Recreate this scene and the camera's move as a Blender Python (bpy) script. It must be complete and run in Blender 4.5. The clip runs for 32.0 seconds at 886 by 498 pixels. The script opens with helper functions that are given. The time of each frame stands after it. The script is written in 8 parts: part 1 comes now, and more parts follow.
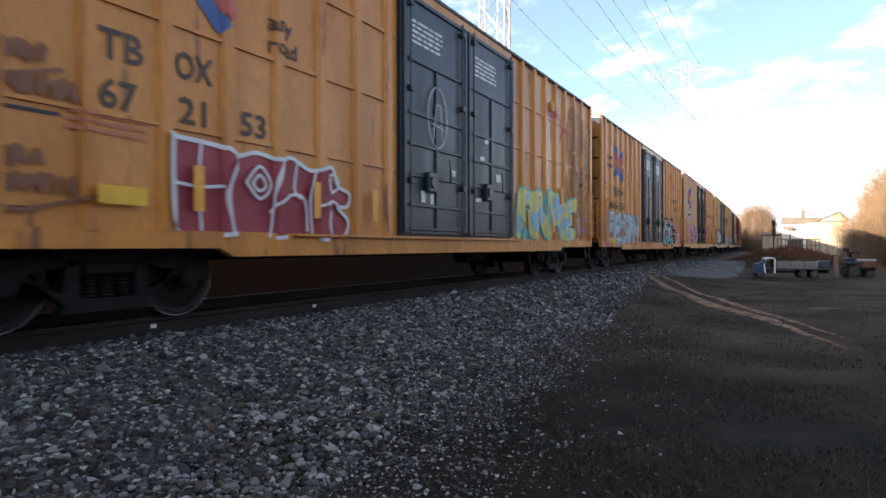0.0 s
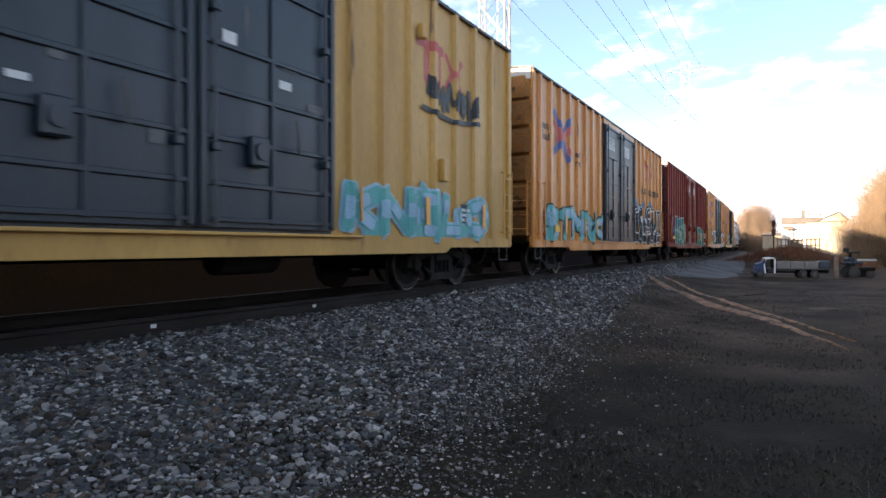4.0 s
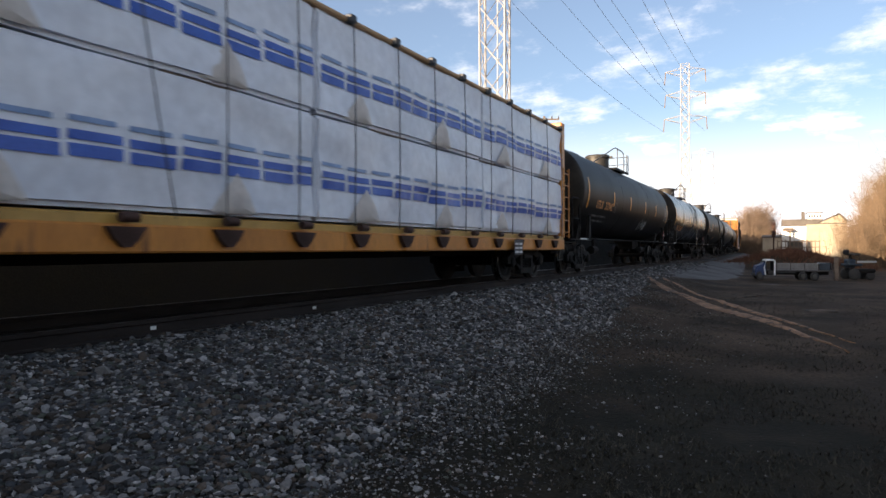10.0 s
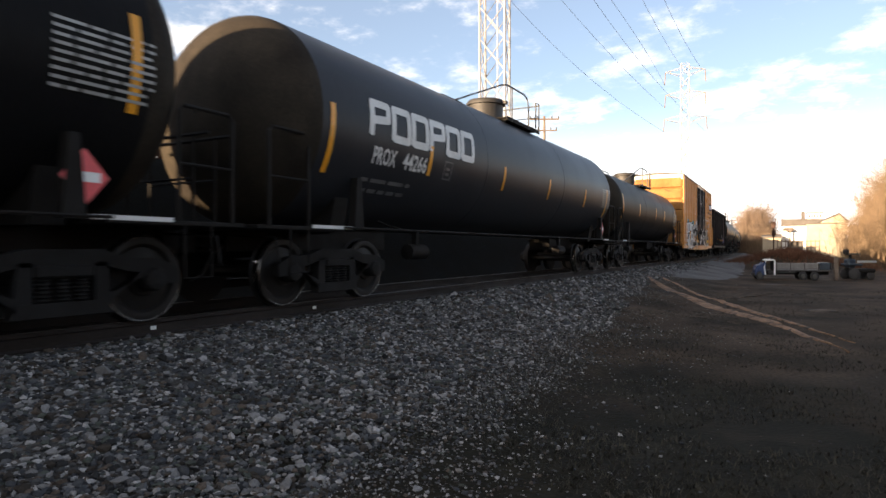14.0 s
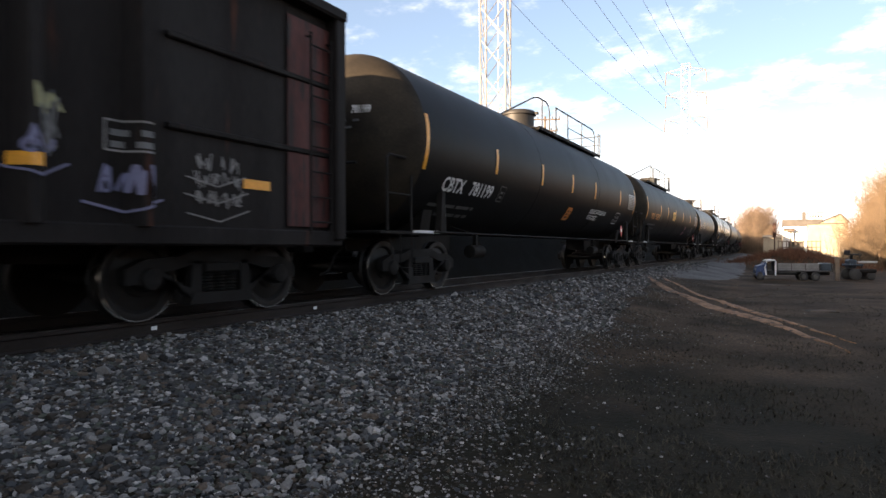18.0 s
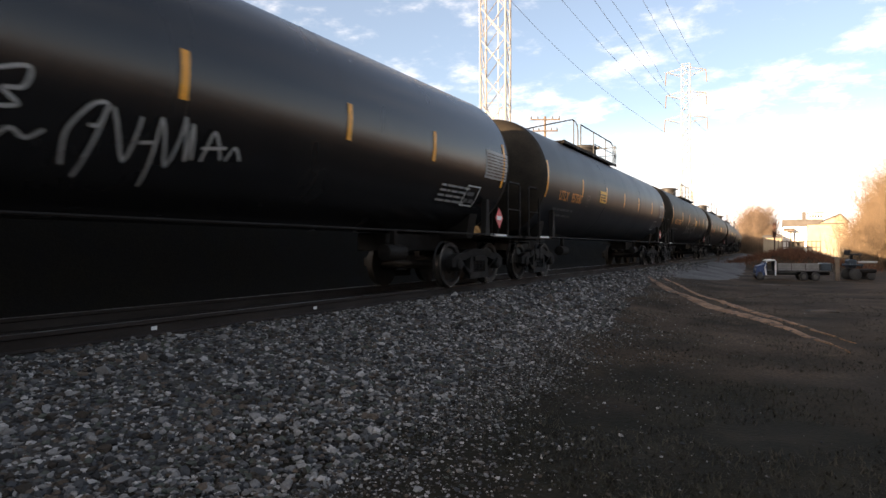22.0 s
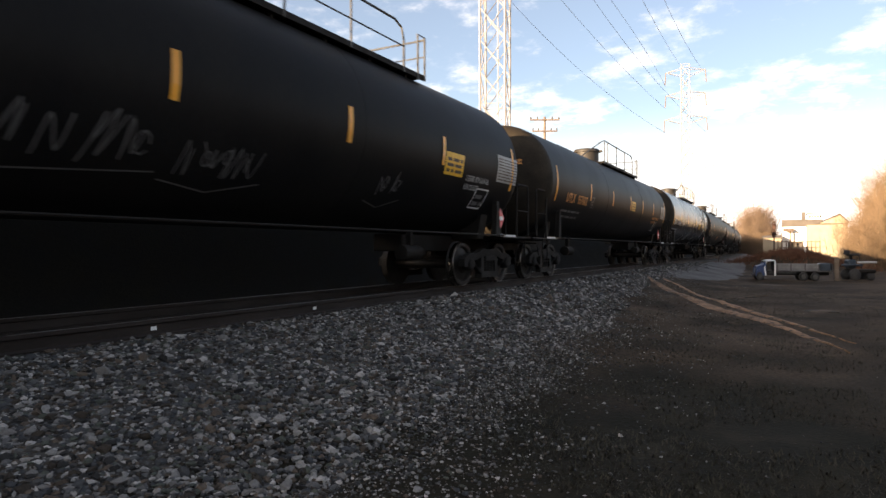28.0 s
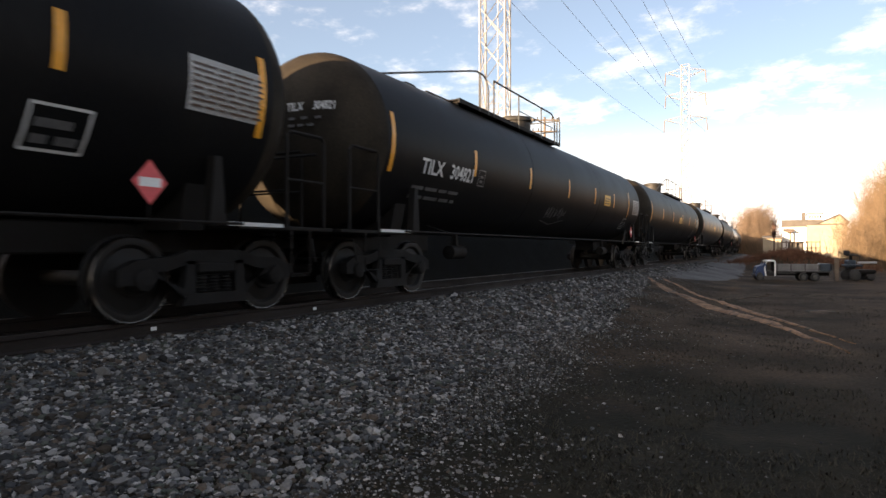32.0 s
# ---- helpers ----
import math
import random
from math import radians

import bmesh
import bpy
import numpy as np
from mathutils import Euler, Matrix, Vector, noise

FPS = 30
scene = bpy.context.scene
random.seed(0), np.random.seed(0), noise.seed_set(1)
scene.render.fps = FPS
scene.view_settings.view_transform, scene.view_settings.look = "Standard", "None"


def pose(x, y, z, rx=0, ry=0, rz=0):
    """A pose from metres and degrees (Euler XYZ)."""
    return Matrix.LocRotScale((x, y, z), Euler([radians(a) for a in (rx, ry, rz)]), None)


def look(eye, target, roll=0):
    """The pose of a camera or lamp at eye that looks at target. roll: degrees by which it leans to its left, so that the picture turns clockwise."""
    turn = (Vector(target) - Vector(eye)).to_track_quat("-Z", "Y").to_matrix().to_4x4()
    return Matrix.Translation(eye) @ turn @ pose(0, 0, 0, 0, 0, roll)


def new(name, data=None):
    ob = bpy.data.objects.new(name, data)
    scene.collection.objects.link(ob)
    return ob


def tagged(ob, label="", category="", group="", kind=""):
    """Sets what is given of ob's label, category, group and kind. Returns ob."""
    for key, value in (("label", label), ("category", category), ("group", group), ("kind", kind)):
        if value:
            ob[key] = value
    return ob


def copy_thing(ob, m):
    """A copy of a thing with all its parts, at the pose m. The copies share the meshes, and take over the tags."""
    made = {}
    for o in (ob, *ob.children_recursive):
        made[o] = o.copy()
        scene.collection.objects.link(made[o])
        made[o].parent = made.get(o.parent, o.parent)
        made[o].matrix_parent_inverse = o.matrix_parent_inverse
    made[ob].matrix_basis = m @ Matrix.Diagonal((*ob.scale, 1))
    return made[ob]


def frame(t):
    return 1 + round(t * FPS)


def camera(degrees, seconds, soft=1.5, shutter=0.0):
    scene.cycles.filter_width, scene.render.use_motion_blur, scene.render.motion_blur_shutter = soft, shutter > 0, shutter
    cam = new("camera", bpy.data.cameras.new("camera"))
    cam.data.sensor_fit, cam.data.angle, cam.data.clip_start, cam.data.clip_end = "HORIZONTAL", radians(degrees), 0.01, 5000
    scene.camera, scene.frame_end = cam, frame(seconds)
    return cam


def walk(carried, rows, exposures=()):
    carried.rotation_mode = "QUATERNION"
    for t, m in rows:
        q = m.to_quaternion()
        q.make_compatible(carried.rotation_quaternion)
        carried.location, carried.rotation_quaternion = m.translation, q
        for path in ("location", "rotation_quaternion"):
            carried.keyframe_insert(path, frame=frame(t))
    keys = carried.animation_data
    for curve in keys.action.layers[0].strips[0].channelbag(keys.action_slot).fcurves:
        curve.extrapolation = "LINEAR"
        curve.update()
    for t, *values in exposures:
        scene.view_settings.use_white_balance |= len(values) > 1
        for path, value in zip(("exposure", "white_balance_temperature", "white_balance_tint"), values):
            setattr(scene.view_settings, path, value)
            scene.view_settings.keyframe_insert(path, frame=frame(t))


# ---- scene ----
# Camera: a phone held still beside a railway line; the track runs along +Y and bends left far away.
EYE_Z = 1.50                 # eye above the yard ground
RAIL_Z = 0.74                # top of rail above the yard ground
TRACK_X = -6.80              # track centre where it is straight
cam = camera(71.0, 32.0, soft=1.5, shutter=0.12)


def eye(p, yaw=29.12, roll=0.10):
    return pose(0.0, 0.0, EYE_Z, 90.0 + p, roll, yaw)


walk(cam, [(0.0, eye(-0.20)), (7.3, eye(-0.18)), (8.6, eye(-0.03)), (16.0, eye(-0.05)),
           (18.0, eye(-0.01, 29.18)), (25.5, eye(-0.01, 29.18)), (28.0, eye(0.01, 29.15)), (32.0, eye(0.04, 29.15))],
     [(0.0, 1.64, 6150, 10), (3.0, 1.70, 6150, 10), (6.0, 1.83, 6100, 10), (7.2, 1.85, 5950, 10), (8.2, 1.46, 6100, 10), (9.0, 1.34, 6150, 10), (10.0, 1.04, 6400, 11), (11.0, 1.20, 6900, 12), (12.5, 1.28, 6900, 12),
      (14.0, 1.40, 7000, 12), (17.0, 1.56, 7050, 13), (19.0, 1.56, 6750, 11), (21.0, 1.42, 7100, 13), (24.0, 1.40, 7300, 13), (32.0, 1.38, 7300, 13)])

# ---- world and sun ----
SUN_AZ, SUN_EL = 27.0, 8.5    # light travels along +Y, a little to +X, low
world = bpy.data.worlds.new("sky")
scene.world = world
world.use_nodes = True
wt = world.node_tree
wt.nodes.clear()


def wn(kind, **kw):
    n = wt.nodes.new(kind)
    for k, v in kw.items():
        n.inputs[k].default_value = v
    return n


def wl(a, b):
    wt.links.new(a, b)


w_out = wn("ShaderNodeOutputWorld")
w_bg = wn("ShaderNodeBackground", Strength=0.104)
w_sky = wn("ShaderNodeTexSky")
w_sky.sky_type = "NISHITA"
w_sky.sun_disc = False
w_sky.sun_elevation = radians(22.0)
w_sky.sun_rotation = radians(200.0)
w_sky.air_density, w_sky.dust_density, w_sky.ozone_density = 1.0, 1.6, 2.0
w_co = wn("ShaderNodeTexCoord")
w_sep = wn("ShaderNodeSeparateXYZ")
wl(w_co.outputs["Generated"], w_sep.inputs[0])
# clouds: direction divided by height, as on a flat layer
w_h = wn("ShaderNodeMath"); w_h.operation = "ADD"; w_h.inputs[1].default_value = 0.16
wl(w_sep.outputs["Z"], w_h.inputs[0])
w_dx = wn("ShaderNodeMath"); w_dx.operation = "DIVIDE"
w_dy = wn("ShaderNodeMath"); w_dy.operation = "DIVIDE"
wl(w_sep.outputs["X"], w_dx.inputs[0]); wl(w_h.outputs[0], w_dx.inputs[1])
wl(w_sep.outputs["Y"], w_dy.inputs[0]); wl(w_h.outputs[0], w_dy.inputs[1])
w_com = wn("ShaderNodeCombineXYZ")
wl(w_dx.outputs[0], w_com.inputs["X"]); wl(w_dy.outputs[0], w_com.inputs["Y"])
w_no = wn("ShaderNodeTexNoise", Scale=2.6, Detail=9.0, Roughness=0.64)
wl(w_com.outputs[0], w_no.inputs["Vector"])
w_cr = wn("ShaderNodeMapRange")
w_cr.interpolation_type = "SMOOTHSTEP"
w_cr.inputs["From Min"].default_value, w_cr.inputs["From Max"].default_value = 0.50, 0.76
# more of them low in the sky
w_lo = wn("ShaderNodeMapRange")
w_lo.inputs["From Min"].default_value, w_lo.inputs["From Max"].default_value = 0.42, 0.14
w_lo.inputs["To Min"].default_value, w_lo.inputs["To Max"].default_value = 0.0, 0.05
wl(w_sep.outputs["Z"], w_lo.inputs["Value"])
w_sum = wn("ShaderNodeMath"); w_sum.operation = "ADD"
wl(w_no.outputs["Fac"], w_sum.inputs[0]); wl(w_lo.outputs[0], w_sum.inputs[1])
wl(w_sum.outputs[0], w_cr.inputs["Value"])
# haze towards the horizon
w_hz = wn("ShaderNodeMapRange")
w_hz.interpolation_type = "SMOOTHSTEP"
w_hz.inputs["From Min"].default_value, w_hz.inputs["From Max"].default_value = 0.22, 0.03
wl(w_sep.outputs["Z"], w_hz.inputs["Value"])
w_mx = wn("ShaderNodeMath"); w_mx.operation = "MAXIMUM"
wl(w_cr.outputs[0], w_mx.inputs[0]); wl(w_hz.outputs[0], w_mx.inputs[1])
w_mix = wn("ShaderNodeMix"); w_mix.data_type = "RGBA"
wl(w_mx.outputs[0], w_mix.inputs["Factor"])
w_mix.inputs[7].default_value = (6.6, 6.5, 6.6, 1.0)
# thin veil over the whole sky, which takes some of its blue
w_veil = wn("ShaderNodeMix"); w_veil.data_type = "RGBA"
w_veil.inputs["Factor"].default_value = 0.22
w_veil.inputs[7].default_value = (2.45, 2.42, 2.38, 1.0)
wl(w_sky.outputs[0], w_veil.inputs[6])
wl(w_veil.outputs[2], w_mix.inputs[6])
wl(w_mix.outputs[2], w_bg.inputs["Color"])
wl(w_bg.outputs[0], w_out.inputs["Surface"])

sun_dir = Vector((math.sin(radians(SUN_AZ)) * math.cos(radians(SUN_EL)), math.cos(radians(SUN_AZ)) * math.cos(radians(SUN_EL)), -math.sin(radians(SUN_EL))))
sun = new("sun", bpy.data.lights.new("sun", "SUN"))
sun.data.energy, sun.data.angle, sun.data.color = 9.0, radians(0.6), (1.0, 0.77, 0.53)
sun.matrix_world = look(-100 * sun_dir, (0, 0, 0))


# ---- materials ----
def surf(name, c1, c2, s1=3.0, s2=40.0, rough=0.6, metal=0.0, bump=0.15, stretch=(1, 1, 1), amount=0.6, grit=0.25,
         wear=None, wear_at=0.62, island=0.0, rand=0.0, spec=0.5, vary=1.0):
    """A surface: c1 with patches of c2, fine grit, a relief, and spots of wear."""
    m = bpy.data.materials.new(name)
    m.use_nodes = True
    nt = m.node_tree
    b = nt.nodes["Principled BSDF"]
    b.inputs["Metallic"].default_value = metal
    b.inputs["Specular IOR Level"].default_value = spec
    co = nt.nodes.new("ShaderNodeTexCoord")
    mp = nt.nodes.new("ShaderNodeMapping")
    mp.inputs["Scale"].default_value = stretch
    nt.links.new(co.outputs["Object"], mp.inputs["Vector"])

    def noise_node(scale, detail):
        n = nt.nodes.new("ShaderNodeTexNoise")
        n.inputs["Scale"].default_value, n.inputs["Detail"].default_value = scale, detail
        nt.links.new(mp.outputs[0], n.inputs["Vector"])
        return n.outputs["Fac"]

    def ramp(v, lo, hi, a=0.0, z=1.0):
        r = nt.nodes.new("ShaderNodeMapRange")
        r.inputs["From Min"].default_value, r.inputs["From Max"].default_value = lo, hi
        r.inputs["To Min"].default_value, r.inputs["To Max"].default_value = a, z
        nt.links.new(v, r.inputs["Value"])
        return r.outputs[0]

    def blend(f, a, z, mode="MIX"):
        x = nt.nodes.new("ShaderNodeMix")
        x.data_type, x.blend_type = "RGBA", mode
        for sock, val in ((x.inputs["Factor"], f), (x.inputs[6], a), (x.inputs[7], z)):
            if isinstance(val, (tuple, list)):
                sock.default_value = (*val[:3], 1.0)
            elif isinstance(val, (int, float)):
                sock.default_value = val
            else:
                nt.links.new(val, sock)
        return x.outputs[2]

    n1, n2 = noise_node(s1, 4.0), noise_node(s2, 3.0)
    col = blend(ramp(n1, 0.38, 0.66, 0.0, amount), c1, c2)
    if wear:
        n3 = noise_node(s1 * 2.7, 8.0)
        col = blend(ramp(n3, wear_at, wear_at + 0.06), col, wear)
    g = ramp(n2, 0.3, 0.7, 1.0 - grit, 1.0 + grit)
    cg = nt.nodes.new("ShaderNodeCombineColor")
    for k in range(3):
        nt.links.new(g, cg.inputs[k])
    col = blend(1.0, col, cg.outputs[0], "MULTIPLY")
    for amt, node, sock in ((island, "ShaderNodeNewGeometry", "Random Per Island"), (rand, "ShaderNodeObjectInfo", "Random")):
        if amt:
            src = nt.nodes.new(node)
            r = ramp(src.outputs[sock], 0.0, 1.0, 1.0 - amt, 1.0 + amt)
            cc = nt.nodes.new("ShaderNodeCombineColor")
            for k in range(3):
                nt.links.new(r, cc.inputs[k])
            col = blend(1.0, col, cc.outputs[0], "MULTIPLY")
    nt.links.new(col, b.inputs["Base Color"])
    nt.links.new(ramp(n1, 0.3, 0.7, max(0.03, rough - 0.1 * vary), min(1.0, rough + 0.12 * vary)), b.inputs["Roughness"])
    if bump:
        bp = nt.nodes.new("ShaderNodeBump")
        bp.inputs["Strength"].default_value, bp.inputs["Distance"].default_value = bump, 0.01
        nt.links.new(n2, bp.inputs["Height"])
        nt.links.new(bp.outputs[0], b.inputs["Normal"])
    return m


STREAK = (1.6, 1.6, 0.22)
MAT = {
    "ttx": surf("yellow_paint", (0.565, 0.230, 0.042), (0.43, 0.166, 0.030), 1.1, 30, 0.36, 0, 0.08, STREAK, 0.85, 0.18, (0.21, 0.085, 0.03), 0.63, spec=0.38),
    "ttx_pale": surf("faded_yellow_paint", (0.58, 0.33, 0.16), (0.52, 0.34, 0.22), 1.0, 30, 0.5, 0, 0.08, STREAK, 0.8, 0.12, (0.26, 0.12, 0.05), 0.68),
    "ttx_old": surf("old_yellow_paint", (0.52, 0.30, 0.065), (0.40, 0.23, 0.06), 1.0, 30, 0.5, 0, 0.08, STREAK, 0.8, 0.14, (0.16, 0.08, 0.03), 0.66),
    "red": surf("oxide_red_paint", (0.180, 0.021, 0.013), (0.105, 0.014, 0.009), 1.2, 30, 0.5, 0, 0.08, STREAK, 0.8, 0.2, (0.055, 0.020, 0.013), 0.62, spec=0.12),
    "black_door": surf("dark_door_paint", (0.011, 0.020, 0.030), (0.019, 0.031, 0.043), 1.5, 30, 0.4, 0, 0.08, STREAK, 0.7, 0.2, (0.08, 0.06, 0.05), 0.70),
    "teal_door": surf("teal_door_paint", (0.012, 0.050, 0.066), (0.02, 0.062, 0.078), 1.5, 30, 0.4, 0, 0.08, STREAK, 0.7, 0.2, (0.08, 0.06, 0.05), 0.70),
    "jet_door": surf("black_door_paint", (0.005, 0.006, 0.008), (0.011, 0.012, 0.014), 1.5, 30, 0.5, 0, 0.08, STREAK, 0.7, 0.2, (0.05, 0.04, 0.035), 0.72, spec=0.25),
    "black_tank": surf("black_tank_paint", (0.0085, 0.0085, 0.0090), (0.0125, 0.012, 0.0115), 0.8, 25, 0.42, 0, 0.02, STREAK, 0.8, 0.15, spec=0.05, vary=0.25),
    "grey_tank": surf("dull_black_tank_paint", (0.019, 0.0205, 0.024), (0.024, 0.026, 0.030), 0.8, 25, 0.36, 0, 0.02, STREAK, 0.8, 0.12, spec=0.13, vary=0.25),
    "gloss_tank": surf("glossy_black_tank_paint", (0.0085, 0.0088, 0.0098), (0.011, 0.011, 0.0115), 0.8, 25, 0.26, 0, 0.006, STREAK, 0.8, 0.1, spec=0.5, vary=0.15),
    # ends in lightened barrel paint: brightness of the low sun put into the colour
    "tank_end": surf("dusty_black_tank_end_paint", (0.031, 0.025, 0.018), (0.015, 0.0125, 0.0105), 1.6, 30, 0.7, 0, 0.05, (1, 1, 1), 0.8, 0.2, spec=0.08),
    "brown_gon": surf("dark_brown_paint", (0.014, 0.0115, 0.0105), (0.009, 0.0072, 0.0066), 1.2, 26, 0.7, 0, 0.12, STREAK, 0.8, 0.3, (0.045, 0.018, 0.011), 0.66, spec=0.15),
    "under": surf("grimy_steel", (0.0080, 0.0070, 0.0060), (0.013, 0.010, 0.008), 4, 50, 0.75, 0, 0.2, spec=0.2),
    "bogie": surf("grimy_cast_steel", (0.0070, 0.0064, 0.0058), (0.011, 0.009, 0.0075), 5, 60, 0.8, 0, 0.2, spec=0.25),
    "wheel": surf("worn_wheel_steel", (0.008, 0.007, 0.006), (0.013, 0.010, 0.008), 6, 60, 0.6, 0.1, 0.1, spec=0.3),
    "tread": surf("polished_wheel_tread", (0.42, 0.40, 0.38), (0.16, 0.15, 0.14), 3, 80, 0.24, 1.0, 0.02),
    "rim_steel": surf("worn_rim_steel", (0.20, 0.175, 0.15), (0.05, 0.042, 0.036), 3, 60, 0.26, 1.0, 0.05),
    # end walls: grime and the shade between the cars, both in the paint
    "end_grime_shade": surf("grimy_yellow_end_paint", (0.25, 0.112, 0.030), (0.16, 0.074, 0.022), 1.3, 30, 0.7, 0, 0.1, (1, 1, 1), 0.9, 0.3, (0.07, 0.04, 0.018), 0.64, spec=0.2),
    "grimy_red_end": surf("grimy_shaded_red_end_paint", (0.060, 0.012, 0.010), (0.030, 0.009, 0.008), 1.3, 30, 0.7, 0, 0.1, STREAK, 0.9, 0.3, (0.018, 0.012, 0.010), 0.55, spec=0.2),
    "rust_iron": surf("rust_brown_iron", (0.050, 0.020, 0.012), (0.025, 0.012, 0.008), 4, 50, 0.8, 0, 0.2),
    "rail": surf("rusty_rail_steel", (0.016, 0.0095, 0.0065), (0.010, 0.0068, 0.005), 4, 60, 0.85, 0, 0.25, (1, .3, 1)),
    "rail_top": surf("polished_rail_head", (0.16, 0.15, 0.14), (0.10, 0.095, 0.09), 5, 60, 0.4, 1.0, 0.02, (1, .1, 1)),
    "white": surf("white_paint", (0.72, 0.72, 0.70), (0.60, 0.60, 0.58), 3, 40, 0.5, 0, 0.05, (1, 1, 1), 0.5, 0.1),
    "stencil": surf("white_stencil_paint", (0.62, 0.62, 0.60), (0.48, 0.48, 0.46), 3, 40, 0.5, 0, 0.03, (1, 1, 1), 0.5, 0.12),
    "stencil_dim": surf("dim_white_stencil_paint", (0.10, 0.10, 0.10), (0.06, 0.06, 0.06), 3, 40, 0.5, 0, 0.03, (1, 1, 1), 0.5, 0.2),
    "stencil_rust": surf("rusty_white_stencil_paint", (0.30, 0.22, 0.17), (0.18, 0.12, 0.09), 3, 40, 0.6, 0, 0.03, (1, 1, 1), 0.7, 0.3),
    "panel": surf("pale_data_panel", (0.34, 0.34, 0.33), (0.24, 0.24, 0.23), 3, 40, 0.5, 0, 0.03, (1, 1, 1), 0.6, 0.15),
    "stencil_orange": surf("orange_stencil_paint", (0.62, 0.26, 0.06), (0.50, 0.20, 0.05), 3, 40, 0.5, 0, 0.03, (1, 1, 1), 0.5, 0.12),
    "mark": surf("black_stencil_paint", (0.045, 0.025, 0.015), (0.08, 0.04, 0.02), 3, 40, 0.5, 0, 0.03, (1, 1, 1), 0.6, 0.15),
    "reflect": surf("yellow_reflective_tape", (0.74, 0.32, 0.02), (0.60, 0.25, 0.015), 6, 40, 0.35, 0, 0.03, (1, 1, 1), 0.6, 0.1),
    "placard": surf("yellow_placard", (0.75, 0.42, 0.02), (0.62, 0.34, 0.02), 6, 40, 0.4, 0, 0.03, (1, 1, 1), 0.6, 0.1),
    "placard_o": surf("orange_placard", (0.65, 0.20, 0.03), (0.5, 0.16, 0.03), 6, 40, 0.4, 0, 0.03, (1, 1, 1), 0.6, 0.1),
    "flame": surf("red_placard", (0.62, 0.07, 0.08), (0.5, 0.06, 0.06), 6, 40, 0.4, 0, 0.02, (1, 1, 1), 0.4, 0.1),
    "rail_grey": surf("galvanised_steel", (0.085, 0.085, 0.08), (0.055, 0.05, 0.046), 4, 50, 0.6, 0.3, 0.05),
    "dome": surf("weathered_valve_housing", (0.030, 0.026, 0.022), (0.018, 0.016, 0.014), 3, 40, 0.6, 0.2, 0.1),
    "wrap": surf("white_lumber_wrap", (0.70, 0.72, 0.76), (0.58, 0.61, 0.67), 1.2, 7, 0.38, 0, 0.55, (1, 1, 1), 0.6, 0.08),
    "fold": surf("folded_wrap", (0.60, 0.55, 0.50), (0.50, 0.46, 0.42), 2.0, 9, 0.5, 0, 0.4, (1, 1, 1), 0.6, 0.1),
    "wrap_blue": surf("blue_print", (0.035, 0.10, 0.42), (0.03, 0.08, 0.33), 3, 30, 0.4, 0, 0.05, (1, 1, 1), 0.5, 0.1),
    "lumber": surf("sawn_lumber", (0.42, 0.26, 0.13), (0.32, 0.19, 0.09), 3, 30, 0.7, 0, 0.2, (6, 1, 6)),
    "strap": surf("black_strap", (0.03, 0.03, 0.035), (0.05, 0.05, 0.05), 5, 40, 0.6),
    "logo_blue": surf("blue_logo_paint", (0.05, 0.10, 0.29), (0.07, 0.11, 0.24), 3, 40, 0.5, 0, 0.03),
    "logo_red": surf("red_logo_paint", (0.50, 0.10, 0.08), (0.42, 0.10, 0.07), 3, 40, 0.5, 0, 0.03),
}


def paint(name, c):
    """Spray paint of one colour, made once."""
    key = "spray_" + name
    if key not in MAT:
        MAT[key] = surf(name + "_spray_paint", c, tuple(0.75 * v for v in c), 2.0, 30, 0.5, 0, 0.04, (1, 1, 1), 0.6, 0.12)
    return MAT[key]


